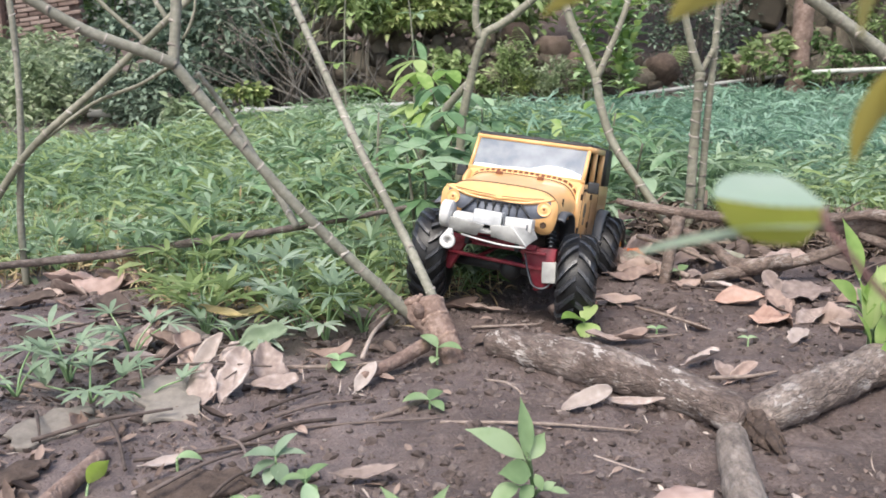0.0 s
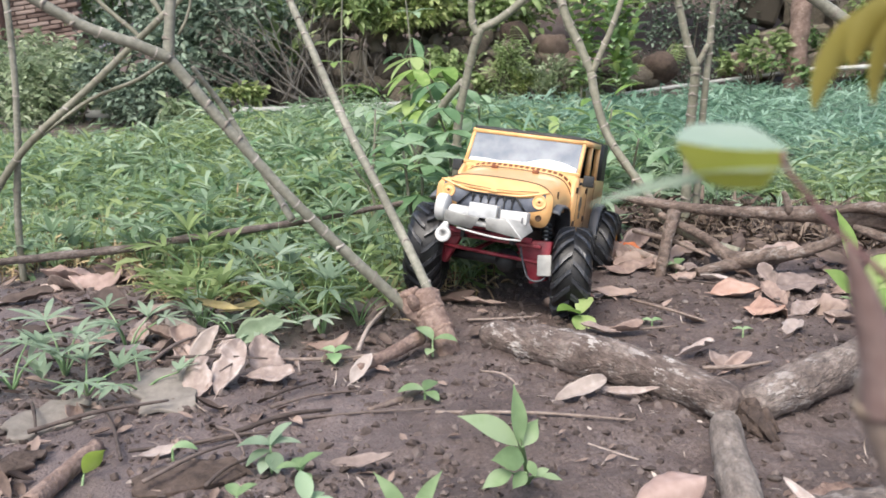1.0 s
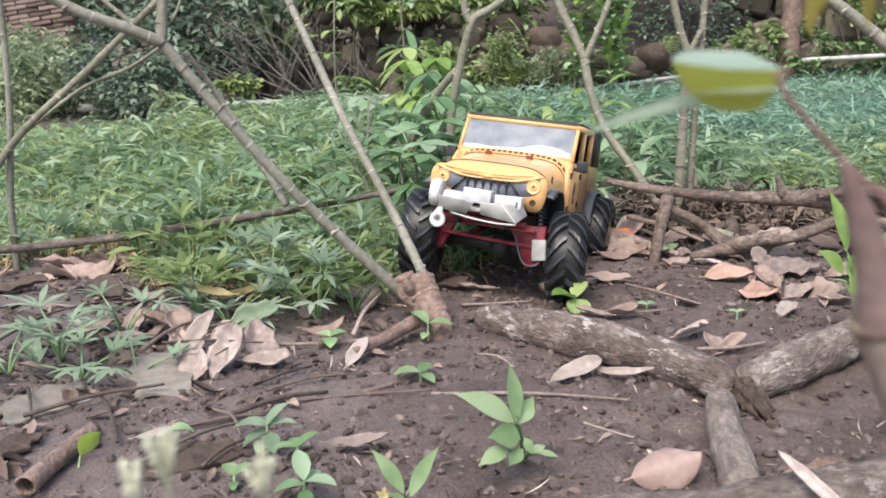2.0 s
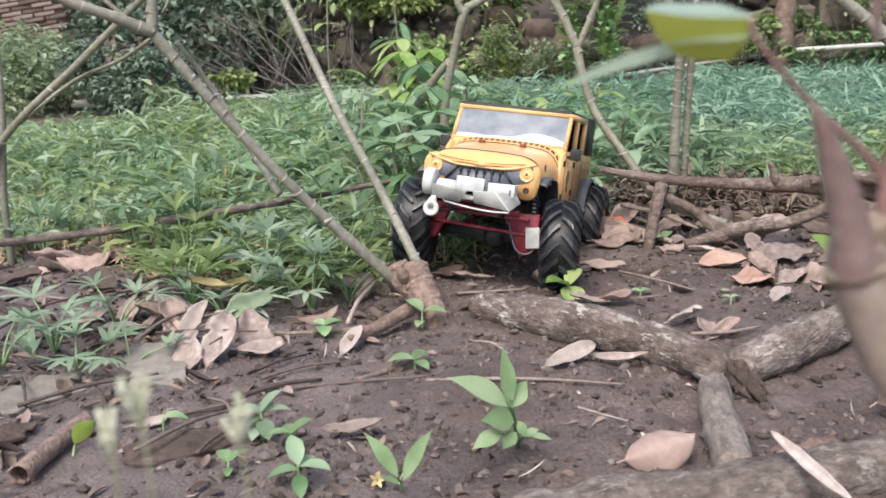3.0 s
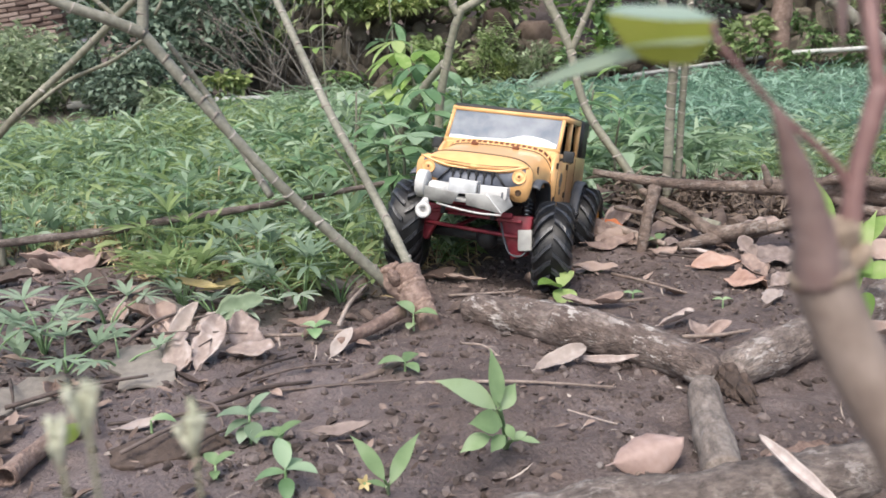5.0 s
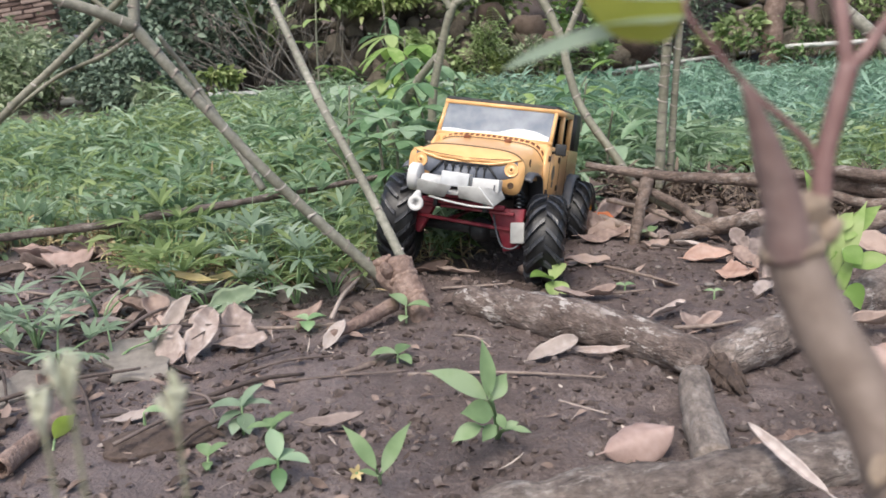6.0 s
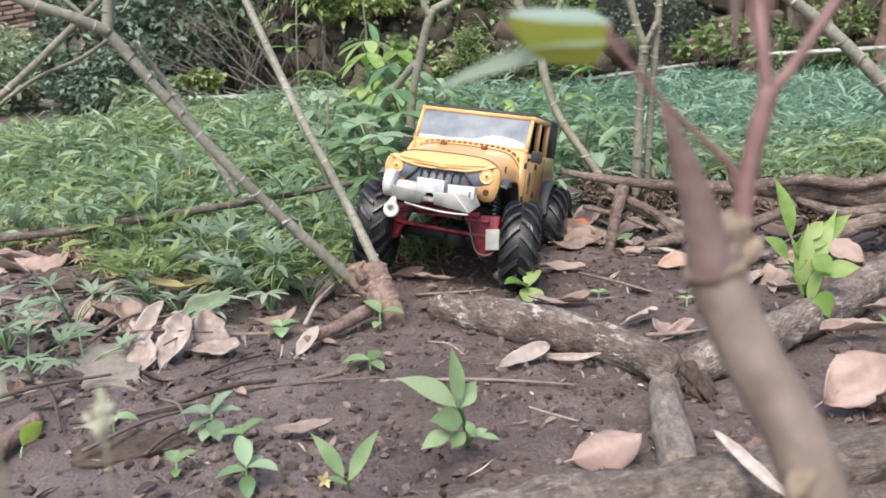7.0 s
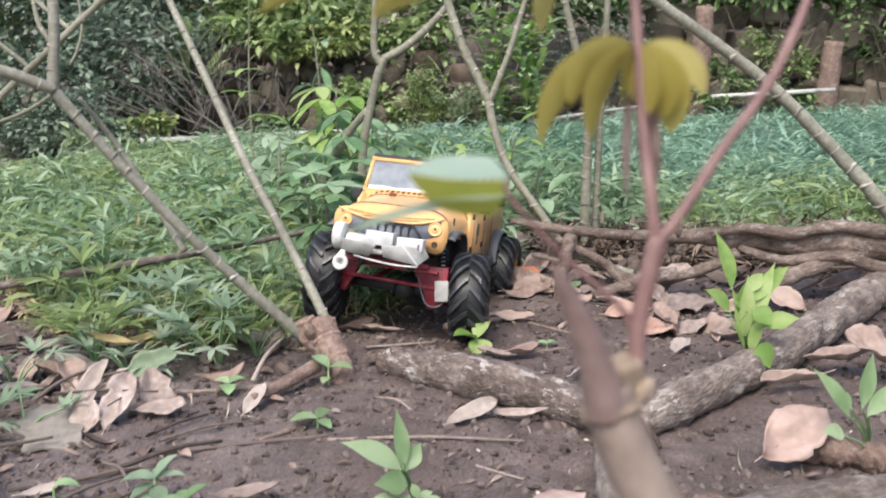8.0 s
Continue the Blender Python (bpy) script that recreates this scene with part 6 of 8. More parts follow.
PALE = "pale dry leaf bleached white in patches"
ORANGE = "orange-brown dry leaf cupped upward on soil"
BROWN = "dull brown crumpled dry leaf on soil"
TAN = "tan curled dry leaf lying on the soil"
GREYLEAF = "greyish-pink dry leaf with faint veins"
dry_leaf(-0.156, 0.970, 40, 0.060, DRY, 0.5, 0.5, (0, 0), 0.008, 0.5, TAN, 70, 0.15, 16)
dry_leaf(-0.199, 1.019, -20, 0.058, DRY_PALE, 0.4, 0.5, (0, 0), 0.008, 0.5, PALE, 71, 0.15, 16)
dry_leaf(-0.195, 1.077, 70, 0.060, DRY_GREY, 0.4, -0.4, (0, 0), 0.008, 0.5, GREYLEAF, 72, 0.15, 16)
dry_leaf(-0.119, 1.039, -50, 0.062, DRY_PALE, 0.4, 0.4, (0, 0), 0.008, 0.5, PALE, 73, 0.15, 16)
dry_leaf(-0.056, 0.929, -80, 0.050, DRY_PALE, 0.3, 0.2, (0, 0), 0.008, 0.5, PALE, 74, 0.15, 10)
dry_leaf(-0.250, 1.075, 20, 0.055, DRY_GREY, 0.4, 0.5, (0, 0), 0.008, 0.5, GREYLEAF, 75, 0.15, 16)
dry_leaf(-0.126, 0.912, 14, 0.062, DRY_PALE, 0.3, 0.2, (0, 0), 0.008, 0.62, PALE, 5, 0.45, 26)
dry_leaf(-0.098, 0.926, -8, 0.074, DRY_PALE, 0.35, 0.40, (0, 0), 0.012, 0.46, "smooth pinkish-tan dry leaf beside wood chips", 6, 0.0, 30, 0.4)
dry_leaf(-0.165, 1.000, 40, 0.052, DRY_BROWN, 0.6, 0.5, (15, 10), 0.014, 0.65, BROWN, 2, 0.0, 34)
dry_leaf(-0.136, 0.972, -30, 0.055, DRY_WHITE, 0.5, 0.5, (25, -10), 0.016, 0.42, PALE, 3, 0.2, 34)
dry_leaf(-0.070, 0.968, 20, 0.060, DRY_PALE, 0.4, 0.3, (12, 8), 0.010, 0.62, PALE, 4, 0.3, 26)
dry_leaf(0.313, 0.690, -66, 0.062, SALMON, -0.35, -0.62, (0, 0), 0.008, 0.50, "smooth salmon-tan leaf arched over the soil", 13, 0.0, 30, 0.25)
dry_leaf(0.510, 1.306, -84, 0.072, DRY_ORANGE, 0.5, 0.55, (0, 0), 0.004, 0.46, ORANGE, 7, 0.0, 8, 0.5)
dry_leaf(0.535, 1.226, 22, 0.054, DRY_ORANGE, -0.4, -0.85, (0, 0), 0.002, 1.05, "orange-brown dry leaf arched like a tunnel over soil", 8, 0.0, 4)
dry_leaf(0.604, 1.338, -78, 0.086, DRY_GREY, 0.3, 0.15, (0, 0), 0.006, 0.58, "greyish-pink flat dry leaf with faint veins", 10, 0.0, 12)
dry_leaf(0.562, 1.350, 25, 0.044, DRY_GREY, 0.4, 0.5, (25, 0), 0.010, 0.55, GREYLEAF, 9, 0.0, 32)
dry_leaf(0.588, 1.248, -50, 0.068, DRY_PALE, 0.4, 0.4, (0, 0), 0.005, 0.42, PALE, 11, 0.0, 10)
dry_leaf(0.622, 1.240, 18, 0.050, DRY_BROWN, -0.3, -0.8, (0, 0), 0.003, 0.80, "dull brown dry leaf arched off the soil", 12, 0.2, 10)
dry_leaf(0.541, 1.152, -40, 0.042, DRY_GREY, 0.4, 0.3, (0, 0), 0.004, 0.6, GREYLEAF, 13, 0.0, 12)
dry_leaf(0.642, 1.545, -85, 0.078, DRY, -0.3, -0.6, (0, 0), 0.006, 0.55, "tan dry leaf arched below the branches", 14, 0.0, 14)
dry_leaf(0.540, 1.411, 60, 0.036, DRY_BROWN, 0.3, 0.5, (0, 0), 0.006, 0.6, BROWN, 15, 0.0, 24)
dry_leaf(0.469, 1.427, -70, 0.030, DRY_GREY, 0.5, 0.9, (0, 0), 0.006, 0.6, "small curled grey dry leaf", 16, 0.0, 20)
dry_leaf(0.530, 1.474, -85, 0.055, DRY_GREY, 0.3, 0.3, (0, 0), 0.006, 0.45, "greyish-pink flat dry leaf with faint veins", 17, 0.0, 20)
dry_leaf(0.285, 1.305, -80, 0.060, DRY_ORANGE, 0.4, 0.3, (0, 0), 0.005, 0.50, ORANGE, 18, 0.0, 16)
dry_leaf(0.340, 1.322, -95, 0.070, DRY_BROWN, 0.4, 0.3, (0, 0), 0.005, 0.40, BROWN, 19, 0.0, 14)
dry_leaf(0.118, 1.278, -70, 0.060, DRY_BROWN, 0.4, 0.3, (0, 0), 0.005, 0.50, BROWN, 22, 0.2, 14)
dry_leaf(0.155, 1.260, 80, 0.055, DRY_BROWN, 0.4, 0.3, (0, 0), 0.005, 0.45, BROWN, 23, 0.2, 10)
dry_leaf(0.351, 1.520, -78, 0.085, DRY, 0.3, 0.5, (0, 0), 0.006, 0.50, TAN, 27, 0.0, 20)
dry_leaf(0.405, 1.570, -40, 0.105, DRY, 0.2, 1.2, (0, 0), 0.010, 0.26, "long tan rolled dry leaf", 28, 0.0, 20)
dry_leaf(0.262, 0.905, -62, 0.060, DRY_WHITE, 0.3, 0.45, (0, 0), 0.004, 0.38, "white dry leaf folded against the log", 26, 0.0, 30, 0.5)
dry_leaf(-0.173, 0.718, 30, 0.014, DRY_WHITE, 0.3, 0.3, (0, 0), 0.006, 0.8, "small white scrap of dry leaf on soil", 27, 0.0, 40)
dry_leaf(0.310, 0.915, -95, 0.060, DRY_PALE, 0.8, 0.5, (0, 30), 0.008, 0.16, "narrow pale strip of dry leaf", 15)
dry_leaf(0.034, 0.962, -24, 0.044, DRY_WHITE, 0.4, 0.3, (10, 0), 0.008, 0.42, PALE, 16, 0.0, 24, 0.5)
dry_leaf(0.068, 0.738, -82, 0.052, DRY_GREY, 1.1, 0.5, (0, 0), 0.006, 0.30, "greyish curled leaf arched off the soil", 17, 0.0, 10)
dry_leaf(-0.455, 1.335, 86, 0.095, SALMON, 0.5, 0.7, (0, 0), 0.004, 0.42, "large crumpled pinkish-brown leaf", 18, 0.2, 22)
dry_leaf(-0.408, 1.312, 112, 0.075, SALMON, 0.6, -0.6, (0, 0), 0.004, 0.5, "large crumpled pinkish-brown leaf", 61, 0.3, 10)
dry_leaf(-0.448, 1.296, 70, 0.070, DRY_PALE, -0.4, 0.8, (0, 0), 0.004, 0.45, "pale pink crumpled scrap of a dry leaf", 62, 0.4, 12)
dry_leaf(-0.385, 1.347, 60, 0.085, DRY_BROWN, 0.4, -0.5, (0, 0), 0.004, 0.5, "large crumpled pinkish-brown leaf", 60, 0.2, 14)
dry_leaf(-0.395, 1.345, 70, 0.085, DRY_BROWN, 0.4, 0.4, (0, 0), 0.010, 0.5, BROWN, 19, 0.3, 20)
dry_leaf(0.335, 1.142, -70, 0.052, DRY, 0.7, 0.5, (0, 12), 0.006, 0.5, TAN, 22, 0.3)
dry_leaf(0.302, 1.13, 75, 0.045, DRY_PALE, 0.5, 0.3, (5, 0), 0.005, 0.5, PALE, 23)
dry_leaf(0.407, 1.062, -60, 0.050, DRY_PALE, 0.5, 0.5, (5, 10), 0.006, 0.45, PALE, 24)
dry_leaf(0.440, 1.012, -50, 0.052, DRY, 0.4, 0.6, (5, 14), 0.006, 0.3, TAN, 25)
dry_leaf(0.425, 1.030, 20, 0.035, DRY_PALE, 0.4, 0.3, (0, 0), 0.005, 0.5, PALE, 26)
dry_leaf(0.356, 1.660, 30, 0.070, DRY, 0.5, 0.4, (20, 0), 0.014, 0.5, TAN, 27)
dry_leaf(0.112, 1.450, -70, 0.070, DRY_BROWN, 0.6, 0.4, (12, 0), 0.010, 0.5, BROWN, 30)
dry_leaf(0.095, 1.375, 70, 0.050, DRY_BROWN, 0.6, 0.4, (12, 0), 0.010, 0.5, BROWN, 31)
dry_leaf(0.315, 1.330, -70, 0.055, DRY_PALE, 0.4, 0.2, (0, 0), 0.004, 0.5, PALE, 32)
dry_leaf(0.543, 0.790, -58, 0.078, SALMON, 0.15, 0.10, (0, 0), 0.022, 0.66, "large salmon dry leaf with a bitten edge", 34, 0.2, 50, 0.8)
dry_leaf(0.868, 1.418, -65, 0.080, DRY, 0.5, 0.3, (14, 0), 0.018, 0.5, TAN, 35)
dry_leaf(0.815, 1.43, -75, 0.075, DRY, 0.5, 0.4, (14, 0), 0.010, 0.5, TAN, 36)
dry_leaf(0.740, 1.325, 40, 0.065, DRY_BROWN, 0.7, 0.5, (10, 10), 0.010, 0.55, BROWN, 37)
dry_leaf(0.700, 1.055, 110, 0.110, DRY, 0.5, 0.5, (10, 20), 0.014, 0.35, TAN, 38)
dry_leaf(0.615, 0.972, 105, 0.085, DRY_BROWN, 0.7, 0.8, (0, 15), 0.010, 0.30, BROWN, 39)
dry_leaf(0.735, 1.02, 60, 0.095, DRY, 0.4, 0.3, (25, 0), 0.022, 0.55, TAN, 40)
dry_leaf(0.399, 0.612, 24, 0.082, DRY_PALE, 0.3, 0.6, (-8, 0), 0.034, 0.10, "thin pale strip of leaf over the log", 41)
dry_leaf(-0.099, 1.045, -60, 0.065, SPRAY_PALE, 0.4, 0.4, (0, 0), 0.016, 0.5, "withering pale green fallen leaf", 61, 0.2, 40)
dry_leaf(0.392, 1.545, 70, 0.050, DRY_BRIGHT, 0.4, 0.5, (0, 0), 0.012, 0.5, "bright orange dry leaf behind the wheel", 48, 0.0, 35)
dry_leaf(-0.164, 1.103, 80, 0.060, STRAWLEAF, 0.6, 0.6, (0, 0), 0.036, 0.20, "yellow straw-coloured withered leaf", 49, 0.0, 20)
dry_leaf(-0.131, 1.123, -65, 0.058, STRAWLEAF, 0.6, 0.6, (0, 0), 0.034, 0.18, "yellow straw-coloured withered leaf", 50, 0.0, 20)
dry_leaf(0.02, 1.10, 50, 0.032, DRY_DARK, 0.4, 0.3, (0, 0), 0.004, 0.5, "dark brown dry leaf on soil", 42, 0.0, 6)
dry_leaf(0.158, 1.112, -50, 0.040, DRY_DARK, 0.4, 0.3, (0, 0), 0.004, 0.4, "dark brown dry leaf on soil", 44, 0.0, 6)
dry_leaf(-0.20, 1.03, 70, 0.060, DRY, 0.4, 0.5, (15, 5), 0.012, 0.5, TAN, 45)
dry_leaf(-0.115, 0.762, -70, 0.034, DRY_GREY, 0.3, 0.2, (0, 0), 0.004, 0.45, BROWN, 46)
for i, (x, y, rz, ln, mt, face) in enumerate([(0.40, 1.50, 60, 0.075, DRY_BROWN, 20), (0.47, 1.53, -60, 0.070, DRY_BROWN, 25), (0.52, 1.55, 80, 0.065, DRY_DARK, 15), (0.56, 1.56, -40, 0.075, DRY_DARK, 22), (0.61, 1.58, 100, 0.070, DRY_DARK, 20),
        (0.50, 1.385, 70, 0.045, DRY_PALE, 12), (0.455, 1.40, -80, 0.04, DRY_BROWN, 10), (0.68, 1.33, -70, 0.075, DRY_BROWN, 25), (0.70, 1.50, 60, 0.07, DRY_DARK, 20), (0.77, 1.50, -50, 0.075, DRY_DARK, 20), (0.62, 1.20, 70, 0.05, DRY_PALE, 14),
        (0.56, 1.30, 20, 0.06, DRY, 20), (0.38, 1.45, -70, 0.085, DRY, 14), (-0.34, 1.20, 60, 0.07, DRY_DARK, 10), (-0.47, 1.22, -60, 0.08, DRY_DARK, 12), (-0.40, 1.10, 80, 0.06, DRY_DARK, 8), (-0.29, 1.06, -40, 0.05, DRY, 10), (-0.23, 1.00, 100, 0.055, DRY_PALE, 20),
        (-0.02, 1.06, -70, 0.05, DRY_BROWN, 12), (0.045, 1.085, 40, 0.028, DRY_DARK, 8), (0.43, 1.20, 60, 0.03, DRY_BROWN, 8), (-0.33, 0.80, 40, 0.06, DRY_DARK, 6)]):
    dry_leaf(x, y, rz, ln, mt, 0.5, 0.45 if i % 3 else -0.4, (0, 0), 0.004, 0.42 + 0.02 * (i % 7), {"dry_leaf_dark": "dark brown dry leaf on soil", "dry_leaf_tan": TAN, "dry_leaf_brown": BROWN, "dry_leaf_pale": PALE}[mt.name], 300 + i, 0.25 if i % 4 == 0 else 0.0, face)
# mostly the dark leaf colour here: shade below the branches is painted in
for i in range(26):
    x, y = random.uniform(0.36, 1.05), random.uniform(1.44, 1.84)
    dry_leaf(x, y, random.uniform(0, 360), random.uniform(0.05, 0.09), (DRY_DARK, DRY_DARK, DRY_BROWN)[i % 3], 0.4, (0.6, -0.7, 0.3)[i % 3], (0, 0), 0.005, random.uniform(0.4, 0.6), "dry leaf coloured darker for the shade under fallen branches", 500 + i, 0.2 * (i % 2), random.uniform(2, 12))
for i in range(10):
    x, y = random.uniform(-0.28, 0.04), random.uniform(1.02, 1.26)
    dry_leaf(x, y, random.uniform(0, 360), random.uniform(0.035, 0.065), (DRY_PALE, DRY_GREY, DRY)[i % 3], 0.4, (0.6, -0.6, 0.3)[i % 3], (0, 0), 0.006, random.uniform(0.4, 0.6), "dry leaf caught among weed stalks", 540 + i, 0.2 * (i % 2), random.uniform(8, 40))
for i in range(60):
    x, y = random.uniform(-0.6, 1.0), random.uniform(0.75, 1.6)
    if y < grass_edge(x) and not (0.1 < x < 0.35 and 1.12 < y < 1.6):
        dry_leaf(x, y, random.uniform(0, 360), random.uniform(0.012, 0.032), random.choice((DRY, DRY_BROWN, DRY_BROWN, DRY_GREY)), 0.6, 0.5, (random.uniform(-10, 15), random.uniform(-10, 10)), 0.003, random.uniform(0.25, 0.6), "small scrap of dry leaf on soil", 100 + i)
for i in range(70):
    x, y = random.uniform(-0.5, 0.9), random.uniform(0.6, 1.5)
    if y < grass_edge(x):
        ob = new("pebble", lump_mesh("pebble", PEBBLE, i, 0.7, 2)) if i < 6 else new("pebble", bpy.data.objects["pebble" if i % 6 == 0 else "pebble.%03d" % (i % 6)].data)
        s = random.uniform(0.004, 0.011)
        ob.matrix_world = pose(x, y, ground_z(x, y) + s * 0.2, 0, 0, random.uniform(0, 360)) @ Matrix.Diagonal((s * 1.3, s, s, 1))
        tagged(ob, "small grey-tan pebble in the soil", "pebble", "pebbles in the soil")


# ---- seedlings ----
def green_leaf(parent, base, az, el, length, width, material=LEAF, droop=0.6, name="leaf", fold=0.18):
    v, f = blades(np.array([base]), [az], [el], [length], [width], [droop], fold=fold, rows=8, peak=0.46, tip=0.85)
    return raw(name, v, f, material, parent)


def seedling(x, y, stem_h, leaves, label, lean=(0, 0), material=LEAF, r=0.0012):
    """leaves: share of the stem's height, azimuth, elevation, length, width."""
    z = ground_z(x, y)
    p = thing("seedling", label, "seedling", "seedlings", pose(x, y, z))
    bm = bmesh.new()
    top = (lean[0], lean[1], stem_h)
    tube(bm, [(0, 0, -0.004, r * 1.2), (lean[0] * 0.3, lean[1] * 0.3, stem_h * 0.5, r), (*top, r * 0.7)], step=0.004, seg=7)
    part("stem", bm, LEAF_PALE, p)
    for h, az, el, ln, w in leaves:
        b = (lean[0] * h * h, lean[1] * h * h, stem_h * h)
        green_leaf(p, b, math.radians(az), math.radians(el), ln, w, material)
    return p


FRESH = "bright green broad-leaved seedling in bare soil"
seedling(0.040, 0.650, 0.020, [(1, 115, 55, 0.026, 0.014), (0.9, 335, 25, 0.030, 0.015), (0.8, 190, 5, 0.024, 0.014), (0.6, 285, -10, 0.022, 0.012), (0.9, 60, 20, 0.02, 0.011)], "pale green soft-leaved seedling in bare soil", material=SAPLING)
seedling(-0.008, 0.735, 0.026, [(1, 172, 8, 0.032, 0.019), (1, 35, 55, 0.026, 0.013), (0.8, 205, -10, 0.024, 0.016), (0.75, 300, -15, 0.022, 0.015), (0.6, 255, -5, 0.020, 0.013), (0.9, 80, 30, 0.022, 0.012), (1, 5, 20, 0.026, 0.012)], "pale green small-leaved seedling in bare soil", material=SPRAY)
seedling(0.022, 0.71, 0.014, [(1, 30, 40, 0.022, 0.012), (1, 200, 20, 0.02, 0.012), (0.6, 300, 10, 0.022, 0.012), (0.7, 110, 30, 0.02, 0.012)], FRESH)
seedling(-0.002, 1.003, 0.014, [(1, 150, 15, 0.022, 0.016), (1, 30, 20, 0.022, 0.016), (0.9, 280, 0, 0.020, 0.016), (0.8, 220, 0, 0.018, 0.012)], "tiny yellow-green four-leaved seedling", material=LEAF_PALE)
seedling(0.105, 1.035, 0.020, [(1, 150, 40, 0.026, 0.020), (0.95, 345, 20, 0.030, 0.020), (0.4, 250, 10, 0.016, 0.012)], "small round-leaved green seedling by the stump")
seedling(0.107, 0.900, 0.010, [(1, 190, 15, 0.028, 0.020), (1, 60, 25, 0.022, 0.016), (0.8, 320, 5, 0.020, 0.014)], FRESH)
seedling(-0.018, 0.668, 0.012, [(1, 130, 30, 0.018, 0.011), (1, 30, 40, 0.018, 0.011), (0.6, 280, 10, 0.012, 0.008)], FRESH)
seedling(-0.098, 0.752, 0.012, [(1, 20, 5, 0.022, 0.016)], "single round pale leaf on a thin stalk", material=LEAF_PALE)

seedling(0.282, 1.172, 0.016, [(1, 205, 30, 0.034, 0.032), (1, 40, 55, 0.030, 0.026), (0.9, 285, -20, 0.034, 0.032)], "pale green round-leaved seedling at the wheel", material=SAPLING_Y)
seedling(0.325, 1.345, 0.008, [(1, 180, 5, 0.034, 0.024), (0.9, 0, 5, 0.044, 0.024)], FRESH, material=LEAF_PALE)
seedling(0.375, 1.18, 0.006, [(1, 160, 10, 0.016, 0.012), (1, 20, 15, 0.016, 0.012)], FRESH, material=LEAF_PALE)
seedling(0.452, 1.44, 0.016, [(1, 200, 10, 0.026, 0.018), (0.9, 60, 30, 0.026, 0.016)], FRESH)
seedling(0.475, 1.125, 0.010, [(1, 150, 10, 0.014, 0.010), (1, 20, 15, 0.014, 0.010)], FRESH, material=LEAF_PALE)
BIG = "tall bright green clump of young leaves beside the log"
seedling(0.640, 1.20, 0.03, [(1, 100, 60, 0.035, 0.014), (0.8, 30, 40, 0.03, 0.014), (0.8, 180, 40, 0.03, 0.014)], FRESH)


def stalked(root, leaves, label, material=LEAF, r=0.0012):
    """A young plant whose leaves are set out one by one: base, tip, width and turn about the midrib."""
    z = ground_z(root[0], root[1])
    p = thing("seedling", label, "seedling", "seedlings", pose(root[0], root[1], z))
    o = Vector((root[0], root[1], z))
    for base, tip, w, roll in leaves:
        b, t = Vector(base) - o, Vector(tip) - o
        bm = bmesh.new()
        tube(bm, [(0, 0, -0.004, r), (b.x * 0.35, b.y * 0.5, b.z * 0.55, r * 0.9), (*b, r * 0.6)], step=0.004, seg=6)
        part("stalk", bm, LEAF_PALE, p)
        d = t - b
        v, f = blades(np.array([b]), [math.atan2(d.y, d.x)], [math.atan2(d.z, math.hypot(d.x, d.y)) + 0.22], [d.length * 1.03], [w], [0.45], fold=0.16, rows=12, peak=0.42, roll=np.array([roll]), tip=1.3)
        raw("leaf", v, f, material, p)
    return p


stalked((0.2040, 0.7290, 0.0000), [((0.1970, 0.6910, 0.0510), (0.1920, 0.7050, 0.0930), 0.0135, 0.12), ((0.1950, 0.6910, 0.0500), (0.1510, 0.6820, 0.0760), 0.0182, -0.80), ((0.2000, 0.6940, 0.0480), (0.2110, 0.7050, 0.0650), 0.0147, 0.90), ((0.2000, 0.6860, 0.0390), (0.1760, 0.6740, 0.0450), 0.0190, -1.00), ((0.1910, 0.6820, 0.0310), (0.1690, 0.6710, 0.0230), 0.0130, -0.70), ((0.2020, 0.6830, 0.0310), (0.1920, 0.6740, 0.0220), 0.0112, -0.70), ((0.1990, 0.6910, 0.0490), (0.1960, 0.6920, 0.0560), 0.0069, 0.60), ((0.2040, 0.6860, 0.0390), (0.2090, 0.6800, 0.0290), 0.0078, 0.70), ((0.2090, 0.6860, 0.0270), (0.2200, 0.6920, 0.0300), 0.0069, 0.70), ((0.2140, 0.6860, 0.0270), (0.2300, 0.6900, 0.0220), 0.0061, 0.60)], FRESH)
stalked((0.1170, 0.6430, 0.0000), [((0.1180, 0.6090, 0.0320), (0.0950, 0.6180, 0.0600), 0.0105, -0.90), ((0.1230, 0.6080, 0.0300), (0.1420, 0.6210, 0.0610), 0.0105, 0.90), ((0.1200, 0.6040, 0.0290), (0.1070, 0.5980, 0.0360), 0.0054, -0.50)], FRESH)
